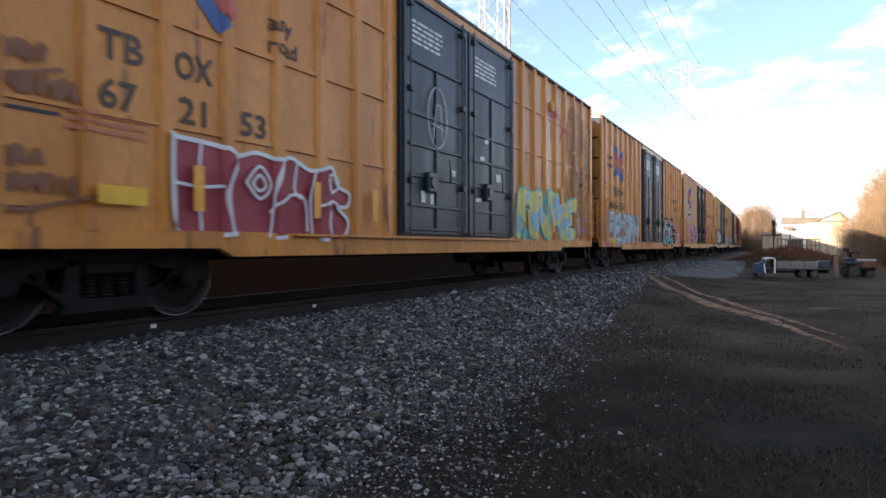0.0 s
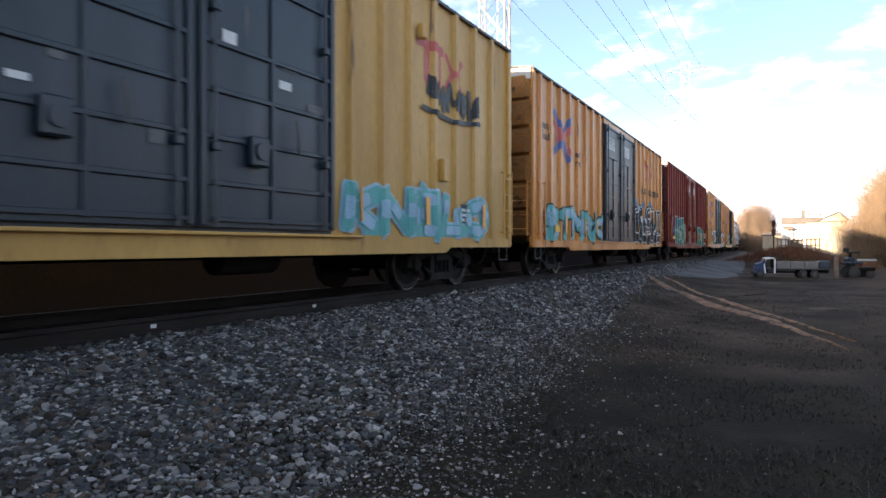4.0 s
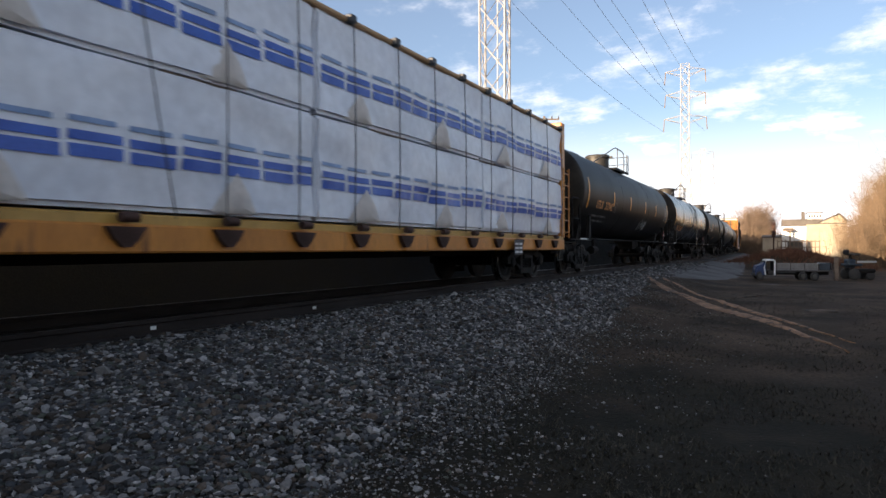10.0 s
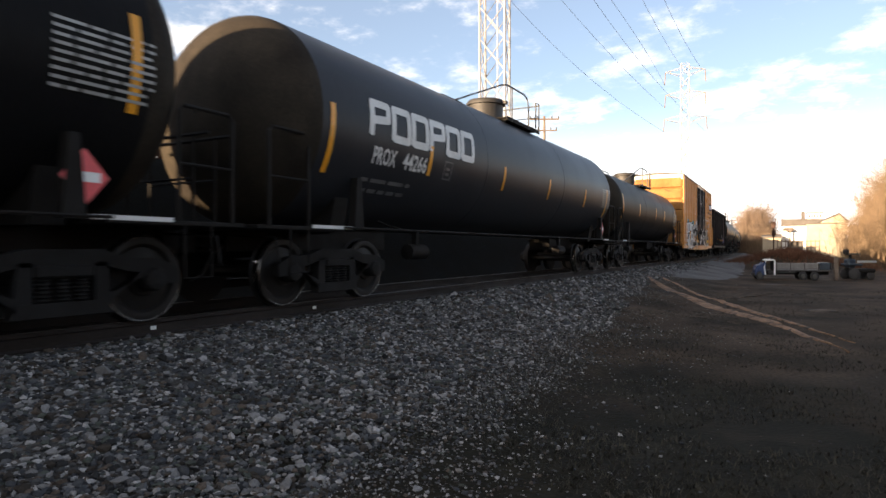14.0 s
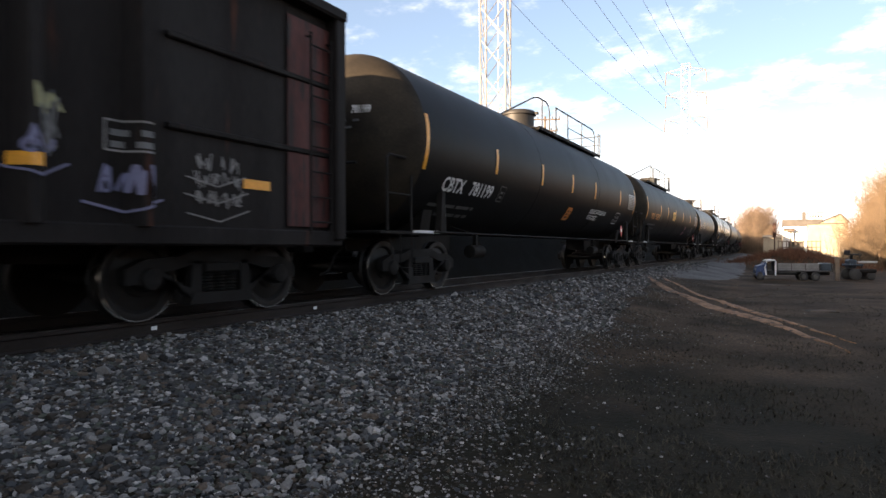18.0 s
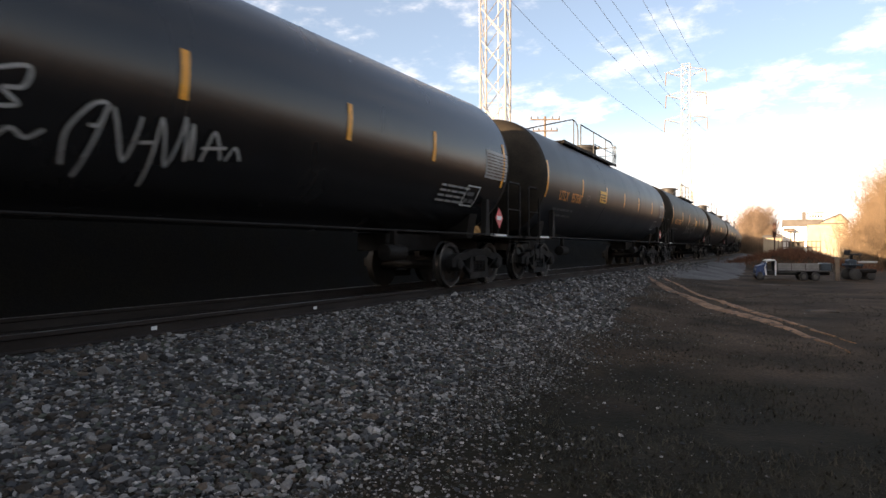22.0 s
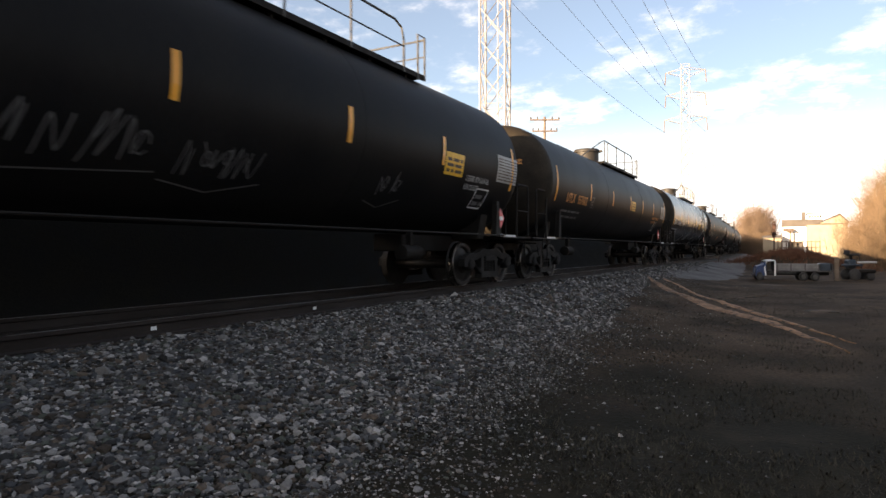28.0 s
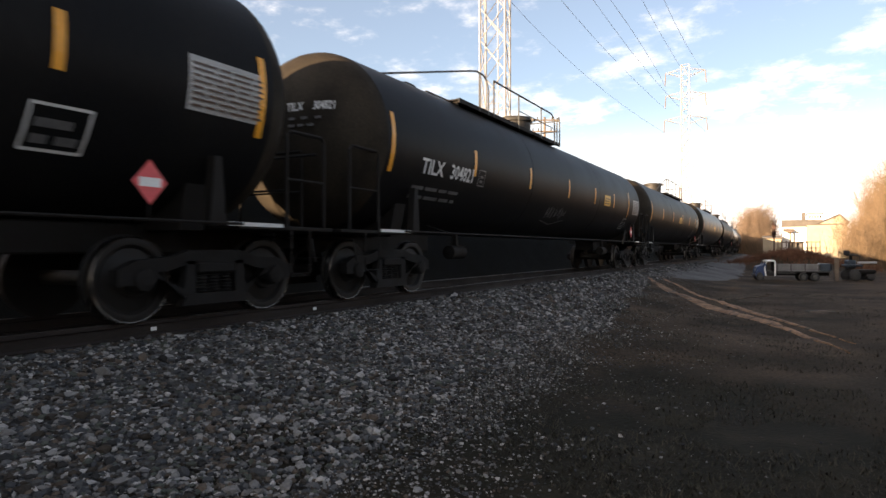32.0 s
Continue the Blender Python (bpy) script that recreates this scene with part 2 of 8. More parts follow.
# ---- mesh helpers ----
class Form:
    """Collects faces of one mesh."""

    def __init__(self):
        self.v, self.f = [], []

    def add(self, verts, faces):
        k = len(self.v)
        self.v += [tuple(p) for p in verts]
        self.f += [tuple(i + k for i in q) for q in faces]
        return self

    def box(self, x0, x1, y0, y1, z0, z1, c=0.0):
        if c <= 0:
            return self.add([(x, y, z) for x in (x0, x1) for y in (y0, y1) for z in (z0, z1)],
                            [(0, 1, 3, 2), (4, 6, 7, 5), (0, 4, 5, 1), (2, 3, 7, 6), (0, 2, 6, 4), (1, 5, 7, 3)])
        bm = bmesh.new()
        bmesh.ops.create_cube(bm, size=1.0, matrix=Matrix.Translation(((x0 + x1) / 2, (y0 + y1) / 2, (z0 + z1) / 2)) @ Matrix.Diagonal((x1 - x0, y1 - y0, z1 - z0, 1)))
        bmesh.ops.bevel(bm, geom=bm.edges[:], offset=c, segments=1, affect="EDGES")
        return self.take(bm)

    def take(self, bm):
        bm.verts.index_update()
        self.add([v.co[:] for v in bm.verts], [[v.index for v in f.verts] for f in bm.faces])
        bm.free()
        return self

    def tube(self, path, r, n=6, closed=False):
        """A round bar along a path."""
        pts = [Vector(p) for p in path]
        rings = []
        for i, p in enumerate(pts):
            a = pts[max(i - 1, 0)]
            b = pts[min(i + 1, len(pts) - 1)]
            d = (b - a).normalized()
            s = d.cross(Vector((0, 0, 1)) if abs(d.z) < 0.95 else Vector((1, 0, 0))).normalized()
            u = s.cross(d)
            rr = r[i] if isinstance(r, (list, tuple)) else r
            rings.append([p + rr * (math.cos(t) * s + math.sin(t) * u) for t in (2 * math.pi * k / n for k in range(n))])
        vs = [q for ring in rings for q in ring]
        fs = [(i * n + k, i * n + (k + 1) % n, (i + 1) * n + (k + 1) % n, (i + 1) * n + k) for i in range(len(pts) - 1) for k in range(n)]
        fs += [tuple(range(n))[::-1], tuple((len(pts) - 1) * n + k for k in range(n))]
        return self.add(vs, fs)

    def spin(self, prof, axis="Z", n=20, at=(0, 0, 0), caps=True):
        """A turned body: prof is a list of (radius, height) along the axis."""
        ring = []
        for r, h in prof:
            for k in range(n):
                t = 2 * math.pi * k / n
                a, b = r * math.cos(t), r * math.sin(t)
                p = {"Z": (a, b, h), "Y": (b, h, a), "X": (h, a, b)}[axis]
                ring.append((p[0] + at[0], p[1] + at[1], p[2] + at[2]))
        m = len(prof)
        fs = [(i * n + k, i * n + (k + 1) % n, (i + 1) * n + (k + 1) % n, (i + 1) * n + k) for i in range(m - 1) for k in range(n)]
        if caps:
            fs += [tuple(range(n))[::-1], tuple((m - 1) * n + k for k in range(n))]
        return self.add(ring, fs)

    def prism(self, poly, x0, x1, axis="X"):
        """A flat outline pushed from x0 to x1; poly in the other two axes."""
        n = len(poly)
        conv = {"X": lambda h, p: (h, p[0], p[1]), "Y": lambda h, p: (p[0], h, p[1]), "Z": lambda h, p: (p[0], p[1], h)}[axis]
        vs = [conv(x0, p) for p in poly] + [conv(x1, p) for p in poly]
        fs = [tuple(range(n)), tuple(range(n, 2 * n))[::-1]] + [(k, k + n, (k + 1) % n + n, (k + 1) % n) for k in range(n)]
        return self.add(vs, fs)

    def mesh(self, name, material, smooth=False):
        me = bpy.data.meshes.new(name)
        me.from_pydata(self.v, [], self.f)
        me.materials.append(material)
        bm = bmesh.new()
        bm.from_mesh(me)
        bmesh.ops.recalc_face_normals(bm, faces=bm.faces)
        bm.to_mesh(me)
        bm.free()
        if smooth:
            me.shade_smooth()
            me.set_sharp_from_angle(angle=radians(40))
        return me


def part(name, form, material, parent, label="", smooth=False, at=None):
    """One mesh object under a thing or a part. form: a Form, or a mesh that is shared."""
    me = form.mesh(name, material, smooth) if isinstance(form, Form) else form
    ob = new(name, me)
    ob.parent = parent
    if at:
        ob.location = at
    if label:
        ob["label"] = label
    return ob


def thing(name, label, category, at=(0, 0, 0), group="", kind=""):
    ob = new(name)
    ob.empty_display_size = 0.2
    ob.location = at
    return tagged(ob, label, category, group, kind)


SHARED = {}


def shared(key, build, material, smooth=False):
    if key not in SHARED:
        SHARED[key] = build().mesh(key.split("|")[0], material, smooth)
    return SHARED[key]


# ---- the track's line ----
def track(s):
    """Place on the track centre line and its turn to the left, s metres along."""
    if s <= 35.0:
        return TRACK_X, s, 0.0
    d = min(s, 240.0) - 35.0
    x, a = TRACK_X - d * d / 3400.0, d / 1700.0
    if s > 240.0:
        x -= (s - 240.0) * math.tan(a)
    return x, s, a


def gone(t):
    """Metres that the train has run after t seconds: 15.3 m/s at first, from 6 to 20 s it gathers speed to 15.8 m/s."""
    u = min(max(t - 6.0, 0.0), 14.0)
    return 15.3 * t + 0.5 / 28.0 * u * u + 0.5 * max(t - 20.0, 0.0)


# ---- ground, ballast and track ----
def side_of_track(x, y):
    return x - track(y)[0]


def ground_z(x, y):
    """Height of the ground: a low ballast shoulder along the track, a flat yard, small unevenness."""
    e = side_of_track(x, y)
    d = abs(e)
    b = min(1.0, max(0.0, (-e - 3.0) / 2.8))
    # the bank's extra, unseen height behind the camera is added to block low sun
    bank = (3.6 + 0.4 * min(1.0, max(0.0, (2.0 - y) / 8.0))) * b * b * (3 - 2 * b) * min(1.0, max(0.0, (40.0 + e) / 25.0))
    shoulder = 0.545 * (1.0 - min(1.0, max(0.0, (d - 1.6) / 3.2))) ** 1.15
    heap = 1.15 * math.exp(-((x - 0.1) ** 2 + 1.6 * (y - 48.0) ** 2) / 9.0)
    rough = 0.08 * noise.noise(Vector((x * 0.35, y * 0.35, 2.0))) + 0.02 * noise.noise(Vector((x * 1.7, y * 1.7, 7.0)))
    return bank + heap + shoulder + rough * min(1.0, max(0.0, (d - 2.0) / 2.0)) * (1.0 if abs(y) < 120 else 0.3)


def spread(lo, hi, fine_lo, fine_hi, step, grow=1.35):
    a = list(np.arange(fine_lo, fine_hi + 1e-6, step))
    s, p = step, fine_hi
    while p < hi:
        s *= grow
        p += s
        a.append(min(p, hi))
    s, p, b = step, fine_lo, []
    while p > lo:
        s *= grow
        p -= s
        b.append(max(p, lo))
    return b[::-1] + a


gx = spread(-900, 900, -16, 12, 0.30)
gy = spread(-300, 2000, -4, 60, 0.40)
gv = [(x, y, ground_z(x, y)) for y in gy for x in gx]
gf = [(j * len(gx) + i, j * len(gx) + i + 1, (j + 1) * len(gx) + i + 1, (j + 1) * len(gx) + i) for j in range(len(gy) - 1) for i in range(len(gx) - 1)]
g_me = bpy.data.meshes.new("ground")
g_me.from_pydata(gv, [], gf)
g_me.shade_smooth()
MAT["ground"] = surf("grass_and_soil_darker_near", (0.058, 0.037, 0.022), (0.0165, 0.0138, 0.0085), 0.5, 24, 0.95, 0, 1.0, (1, 1, 1), 0.9, 0.6, (0.050, 0.035, 0.020), 0.60, spec=0.12)
gd_nt = MAT["ground"].node_tree
gd_b = gd_nt.nodes["Principled BSDF"]
gd_old = gd_b.inputs["Base Color"].links[0].from_socket
# near the camera: darker, greener grass, with shade put into its colour
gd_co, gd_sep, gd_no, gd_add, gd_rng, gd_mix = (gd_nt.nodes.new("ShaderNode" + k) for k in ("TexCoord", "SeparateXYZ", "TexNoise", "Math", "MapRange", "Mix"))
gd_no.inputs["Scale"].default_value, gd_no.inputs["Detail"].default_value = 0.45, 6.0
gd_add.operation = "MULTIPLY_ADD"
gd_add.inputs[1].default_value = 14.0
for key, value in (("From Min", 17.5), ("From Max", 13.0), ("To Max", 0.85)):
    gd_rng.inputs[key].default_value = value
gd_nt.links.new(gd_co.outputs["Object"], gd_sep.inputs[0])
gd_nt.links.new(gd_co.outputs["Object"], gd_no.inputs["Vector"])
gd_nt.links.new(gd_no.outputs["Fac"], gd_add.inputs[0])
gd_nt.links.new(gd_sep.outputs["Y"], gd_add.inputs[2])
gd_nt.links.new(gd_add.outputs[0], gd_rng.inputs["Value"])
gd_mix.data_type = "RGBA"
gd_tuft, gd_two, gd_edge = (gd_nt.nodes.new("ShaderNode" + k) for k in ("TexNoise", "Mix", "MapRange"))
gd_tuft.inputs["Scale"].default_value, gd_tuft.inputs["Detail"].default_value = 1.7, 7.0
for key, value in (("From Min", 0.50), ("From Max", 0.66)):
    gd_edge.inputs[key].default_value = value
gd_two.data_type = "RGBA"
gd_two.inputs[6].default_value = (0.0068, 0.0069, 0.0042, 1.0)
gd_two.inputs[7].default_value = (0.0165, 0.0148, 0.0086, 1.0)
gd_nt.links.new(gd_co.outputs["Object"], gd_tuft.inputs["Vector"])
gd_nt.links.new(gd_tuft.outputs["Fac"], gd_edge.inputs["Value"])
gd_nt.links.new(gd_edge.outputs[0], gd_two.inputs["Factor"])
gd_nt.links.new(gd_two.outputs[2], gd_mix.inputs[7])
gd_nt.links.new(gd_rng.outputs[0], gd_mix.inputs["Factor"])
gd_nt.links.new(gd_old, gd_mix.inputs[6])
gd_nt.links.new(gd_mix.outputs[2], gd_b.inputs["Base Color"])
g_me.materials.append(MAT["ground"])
# near-black ground under and behind the train: its shade put into the colour
MAT["bank_shade"] = surf("shade_darkened_bank_ground", (0.004, 0.0038, 0.003), (0.007, 0.0065, 0.0045), 1.5, 26, 0.95, 0, 0.8, (1, 1, 1), 0.8, 0.5, spec=0.08)
g_me.materials.append(MAT["bank_shade"])
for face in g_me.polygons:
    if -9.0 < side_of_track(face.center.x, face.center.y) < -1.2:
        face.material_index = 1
tagged(new("ground", g_me), "winter grass and trampled soil of the yard, shade coloured in near the camera", "ground", kind="structure")

MAT["bed"] = surf("packed_ballast", (0.062, 0.058, 0.052), (0.030, 0.028, 0.026), 2.5, 26, 0.95, 0, 1.0, (1, 1, 1), 0.7, 0.6, spec=0.15)
MAT["stone"] = surf("crushed_stone", (0.102, 0.099, 0.096), (0.070, 0.067, 0.064), 6, 60, 0.85, 0, 0.3, (1, 1, 1), 0.5, 0.2, spec=0.25)
# each stone its own tone: mostly dark grey and slate, some tan, few pale
st_nt = MAT["stone"].node_tree
st_b = st_nt.nodes["Principled BSDF"]
st_old = st_b.inputs["Base Color"].links[0].from_socket
st_geo, st_ramp, st_mix = st_nt.nodes.new("ShaderNodeNewGeometry"), st_nt.nodes.new("ShaderNodeValToRGB"), st_nt.nodes.new("ShaderNodeMix")
st_ramp.color_ramp.interpolation = "CONSTANT"
tones = ((0.0, (0.20, 0.20, 0.20)), (0.13, (0.46, 0.50, 0.55)), (0.30, (0.36, 0.30, 0.24)), (0.44, (0.80, 0.82, 0.84)), (0.57, (0.85, 0.68, 0.54)), (0.67, (0.60, 0.68, 0.58)), (0.74, (1.5, 1.48, 1.45)), (0.85, (2.15, 2.15, 2.1)), (0.935, (3.3, 3.25, 3.15)))
for k, (q, c) in enumerate(tones):
    e = st_ramp.color_ramp.elements[k] if k < 2 else st_ramp.color_ramp.elements.new(q)
    e.position, e.color = q, (*c, 1.0)
st_nt.links.new(st_geo.outputs["Random Per Island"], st_ramp.inputs["Fac"])
st_mix.data_type, st_mix.blend_type = "RGBA", "MULTIPLY"
st_mix.inputs["Factor"].default_value = 1.0
st_nt.links.new(st_old, st_mix.inputs[6])
st_nt.links.new(st_ramp.outputs["Color"], st_mix.inputs[7])
st_nt.links.new(st_mix.outputs[2], st_b.inputs["Base Color"])


def gravel_edge(y):
    """Right-hand limit of the loose stone, as x."""
    return -2.15 - 0.118 * min(max(0.0, y - 2.5), 20.0) + 0.45 * noise.noise(Vector((0.0, y * 0.6, 3.0)))


bed = Form()
ys = list(np.arange(-8, 60, 0.5)) + list(np.arange(60, 260, 4.0))
cols = 14
vs = []
for y in ys:
    xc = track(y)[0]
    e = max(gravel_edge(y), xc + 2.0)
    for i in range(cols + 1):
        x = xc - 3.4 + (e - xc + 3.4) * i / cols
        rim = 1.0 - (abs(2 * i / cols - 1) ** 6)
        vs.append((x, y, ground_z(x, y) - 0.05 + 0.06 * rim + 0.012 * noise.noise(Vector((x * 3, y * 3, 0)))))
fs = [(j * (cols + 1) + i, j * (cols + 1) + i + 1, (j + 1) * (cols + 1) + i + 1, (j + 1) * (cols + 1) + i) for j in range(len(ys) - 1) for i in range(cols)]
bed.add(vs, fs)
bed_me = bed.mesh("ballast_bed", MAT["bed"], True)
# the bed below the cars, with their shade put into the colour
MAT["bed_shade"] = surf("shade_darkened_ballast", (0.006, 0.0057, 0.0054), (0.010, 0.009, 0.0085), 2.5, 26, 0.95, 0, 1.0, (1, 1, 1), 0.7, 0.6, spec=0.12)
bed_me.materials.append(MAT["bed_shade"])
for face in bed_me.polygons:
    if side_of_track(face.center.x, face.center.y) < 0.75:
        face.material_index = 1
tagged(new("ballast_bed", bed_me), "grey packed ballast under the railway track", "ballast", kind="structure")


def stones(name, count, region, size, seed, sink=0.35, coarse=False):
    """Loose crushed stones strewn over the bed: many small uneven lumps in one mesh."""
    rnd = np.random.default_rng(seed)
    ico = bmesh.new()
    bmesh.ops.create_icosphere(ico, subdivisions=1, radius=1.0)
    ico.verts.index_update()
    base = np.array([v.co[:] for v in ico.verts])
    tri = np.array([[v.index for v in f.verts] for f in ico.faces])
    ico.free()
    if coarse:
        base = np.array([(1, 0, 0), (-1, 0, 0), (0, 1, 0), (0, -1, 0), (0, 0, 1), (0, 0, -1)], dtype=float) * 1.15
        tri = np.array([(0, 2, 4), (2, 1, 4), (1, 3, 4), (3, 0, 4), (2, 0, 5), (1, 2, 5), (3, 1, 5), (0, 3, 5)])
    # a coarse block with few corners: keep the 12 corners of an icosahedron
    pts = []
    while len(pts) < count:
        x, y = region(rnd)
        if x is not None:
            pts.append((x, y))
    n, nb = len(pts), len(base)
    verts = np.empty((n, nb, 3))
    for k, (x, y) in enumerate(pts):
        s = size * math.exp(rnd.normal(0, 0.33)) * (1.0 if x < gravel_edge(y) - 0.25 else 0.62)
        b = base * (1.0 + rnd.uniform(-0.42, 0.32, (nb, 1))) * np.array([rnd.uniform(0.8, 1.5), rnd.uniform(0.65, 1.1), rnd.uniform(0.5, 0.85)]) * s
        a, t = rnd.uniform(0, 6.283), rnd.uniform(-0.5, 0.5)
        ca, sa, ct, st = math.cos(a), math.sin(a), math.cos(t), math.sin(t)
        b = b @ np.array([[1, 0, 0], [0, ct, st], [0, -st, ct]]) @ np.array([[ca, sa, 0], [-sa, ca, 0], [0, 0, 1]])
        verts[k] = b + (x, y, ground_z(x, y) + s * sink * rnd.uniform(0.2, 1.6))
    faces = (tri[None] + (np.arange(n) * nb)[:, None, None]).reshape(-1, 3)
    me = bpy.data.meshes.new(name)
    me.from_pydata(verts.reshape(-1, 3).tolist(), [], faces.tolist())
    me.materials.append(MAT["stone"])
    return new(name, me)


def near_stones(rnd):
    y = 1.0 + 11.0 * rnd.random() ** 1.25
    x = rnd.uniform(-6.02, -0.6)
    e = gravel_edge(y) + 0.7 * noise.noise(Vector((x * 1.4, y * 1.4, 6.0)))
    if x > e and rnd.random() > math.exp(-(x - e) / 0.38):
        return None, None
    return x, y


def mid_stones(rnd):
    y = 10.0 + 34.0 * rnd.random() ** 1.5
    xc = track(y)[0]
    e = max(gravel_edge(y), xc + 1.9)
    return rnd.uniform(xc + 0.85, e + 0.3), y


tagged(stones("near_gravel", 68000, near_stones, 0.0185, 11), "loose grey crushed stone ballast beside the rail", "gravel", kind="stuff")
tagged(stones("far_gravel", 64000, mid_stones, 0.030, 12, coarse=True), "grey crushed stone ballast along the track", "gravel", kind="stuff")


def rear_stones(rnd):
    y = rnd.uniform(-8.0, 1.0)
    return rnd.uniform(-6.02, gravel_edge(y) + 0.25), y


tagged(stones("rear_gravel", 16000, rear_stones, 0.026, 14, coarse=True), "grey crushed stone ballast beside the rail", "gravel", kind="stuff")


def yard_stones(rnd):
    y = 1.6 + 25.0 * rnd.random() ** 1.3
    x = gravel_edge(y) - 0.4 + rnd.exponential(0.45 + 0.02 * y)
    if noise.noise(Vector((x * 0.9, y * 0.9, 1.0))) < -0.15:
        return None, None
    return (x, y) if x < 3 else (None, None)


tagged(stones("scattered_pebbles", 26000, yard_stones, 0.0105, 13, coarse=True), "scattered pebbles on trampled soil", "gravel", kind="stuff")

# rails: a swept section on each side of the line
RAIL_SECTION = [(-0.07, 0.0), (0.07, 0.0), (0.07, 0.012), (0.012, 0.028), (0.009, 0.12), (0.036, 0.135), (0.036, 0.165), (0.030, 0.172), (-0.030, 0.172), (-0.036, 0.165), (-0.036, 0.135), (-0.009, 0.12), (-0.012, 0.028), (-0.07, 0.012)]


def swept(section, offset, z, stations):
    f = Form()
    n = len(section)
    vs = []
    for s in stations:
        x, y, a = track(s)
        nx, ny = math.cos(a), math.sin(a)
        vs += [(x + (offset + p) * nx, y + (offset + p) * ny, z + q) for p, q in section]
    fs = [(i * n + k, (i + 1) * n + k, (i + 1) * n + (k + 1) % n, i * n + (k + 1) % n) for i in range(len(stations) - 1) for k in range(n)]
    return f.add(vs, fs)


stations = list(range(-30, 36, 5)) + list(range(40, 400, 8))
for off in (0.755, -0.755):
    r = thing("rail", "rusty brown steel rail with a polished head", "rail", kind="structure")
    part("rail_body", swept(RAIL_SECTION, off, RAIL_Z - 0.172, stations), MAT["rail"], r)
    part("running_surface", swept([(-0.026, 0), (0.026, 0), (0.026, 0.003), (-0.026, 0.003)], off, RAIL_Z - 0.002, stations), MAT["rail_top"], r)
# ties darkened in colour as well, for the shade under the train
MAT["tie"] = surf("creosoted_timber", (0.009, 0.0075, 0.006), (0.015, 0.012, 0.010), 5, 40, 0.85, 0, 0.5, (1, 8, 8), rand=0.25)
ties = thing("cross_ties", "dark weathered timber cross ties", "railway ties", kind="structure")
tie_me = Form().box(-1.30, 1.30, -0.115, 0.115, -0.16, 0.0, 0.012).mesh("tie", MAT["tie"])
plate_me = Form().box(-0.10, 0.10, -0.09, 0.09, 0, 0.02, 0.004).mesh("tie_plate", MAT["rail"])
for k in range(150):
    x, y, a = track(-6.0 + k * 0.52)
    o = part("tie", tie_me, MAT["tie"], ties, at=(x, y, RAIL_Z - 0.192))
    if k < 60:
        part("tie_plate", plate_me, MAT["rail"], o, at=(0.755, 0, 0))
# two pale paint marks on the near rail's web
for y in (4.36, 6.98):
    part("paint_mark", Form().box(TRACK_X + 0.766, TRACK_X + 0.772, y - 0.035, y + 0.035, RAIL_Z - 0.115, RAIL_Z - 0.075), MAT["white"], r)

# the compacted gravel track along the line, from the ruts into the distance
MAT["road"] = surf("compacted_grey_gravel", (0.125, 0.120, 0.116), (0.078, 0.073, 0.070), 0.5, 30, 0.95, 0, 0.8, (1, 1, 1), 0.9, 0.35, spec=0.1)
lane = Form()
ys = list(np.arange(25.5, 60, 0.5)) + list(np.arange(60, 200, 4.0))
vs = []
for y in ys:
    xc = track(y)[0]
    near = max(0.0, 1.0 - (y - 25.5) / 8.0) ** 2
    x0 = xc + 1.7
    x1 = xc + 4.15 + 0.55 * min(1.0, max(0.0, (60.0 - y) / 25.0)) - 2.3 * near - min(0.9, max(0.0, y - 90.0) * 0.02) + 0.3 * noise.noise(Vector((0.0, y * 0.7, 9.0)))
    for i in range(13):
        x = x0 + (x1 - x0) * i / 12
        rim = 1.0 - abs(i / 6 - 1) ** 8
        vs.append((x, y, ground_z(x, y) - 0.035 + 0.06 * rim * min(1.0, (y - 25.5) / 2.0) + 0.02 * noise.noise(Vector((x * 1.6, y * 1.6, 4.0)))))
lane.add(vs, [(j * 13 + i, j * 13 + i + 1, (j + 1) * 13 + i + 1, (j + 1) * 13 + i) for j in range(len(ys) - 1) for i in range(12)])
tagged(new("road", lane.mesh("road", MAT["road"], True)), "compacted grey gravel track beside the railway", "road", kind="structure")

# tyre ruts of dry tan dirt that swing from the ballast across the yard
MAT["dirt"] = surf("dry_tan_dirt", (0.27, 0.140, 0.066), (0.13, 0.070, 0.034), 1.8, 30, 0.9, 0, 0.9, (1, 1, 1), 1.0, 0.5, (0.050, 0.034, 0.020), 0.54)


def rut(p, wid, seed):
    f = Form()
    rnd = random.Random(seed)
    n = 150
    vs = []
    for i in range(n + 1):
        t = i / n
        a, b, c, d = p
        q = [(1 - t) ** 3 * a[k] + 3 * (1 - t) ** 2 * t * b[k] + 3 * (1 - t) * t * t * c[k] + t ** 3 * d[k] for k in (0, 1)]
        q[0] += 0.05 * noise.noise(Vector((t * 22.0, seed, 3.0)))
        w = wid * min(1.0, 0.1 + (1.0 - t) * 4.0) * (0.30 + 0.8 * math.sin(math.pi * (0.06 + 0.88 * t)) + 0.5 * noise.noise(Vector((t * 14.0, seed, 0.0))))
        for j in range(5):
            o = (j - 2) / 2 * w
            x, y = q[0] + o * 0.55, q[1] + o * 0.83
            vs.append((x, y, ground_z(x, y) + (0.022 if j == 2 else 0.016 if j in (1, 3) else -0.03) + 0.014 * noise.noise(Vector((x * 2.1, y * 2.1, 8.0)))))
    f.add(vs, [(i * 5 + j, i * 5 + j + 1, (i + 1) * 5 + j + 1, (i + 1) * 5 + j) for i in range(n) for j in range(4)])
    return f


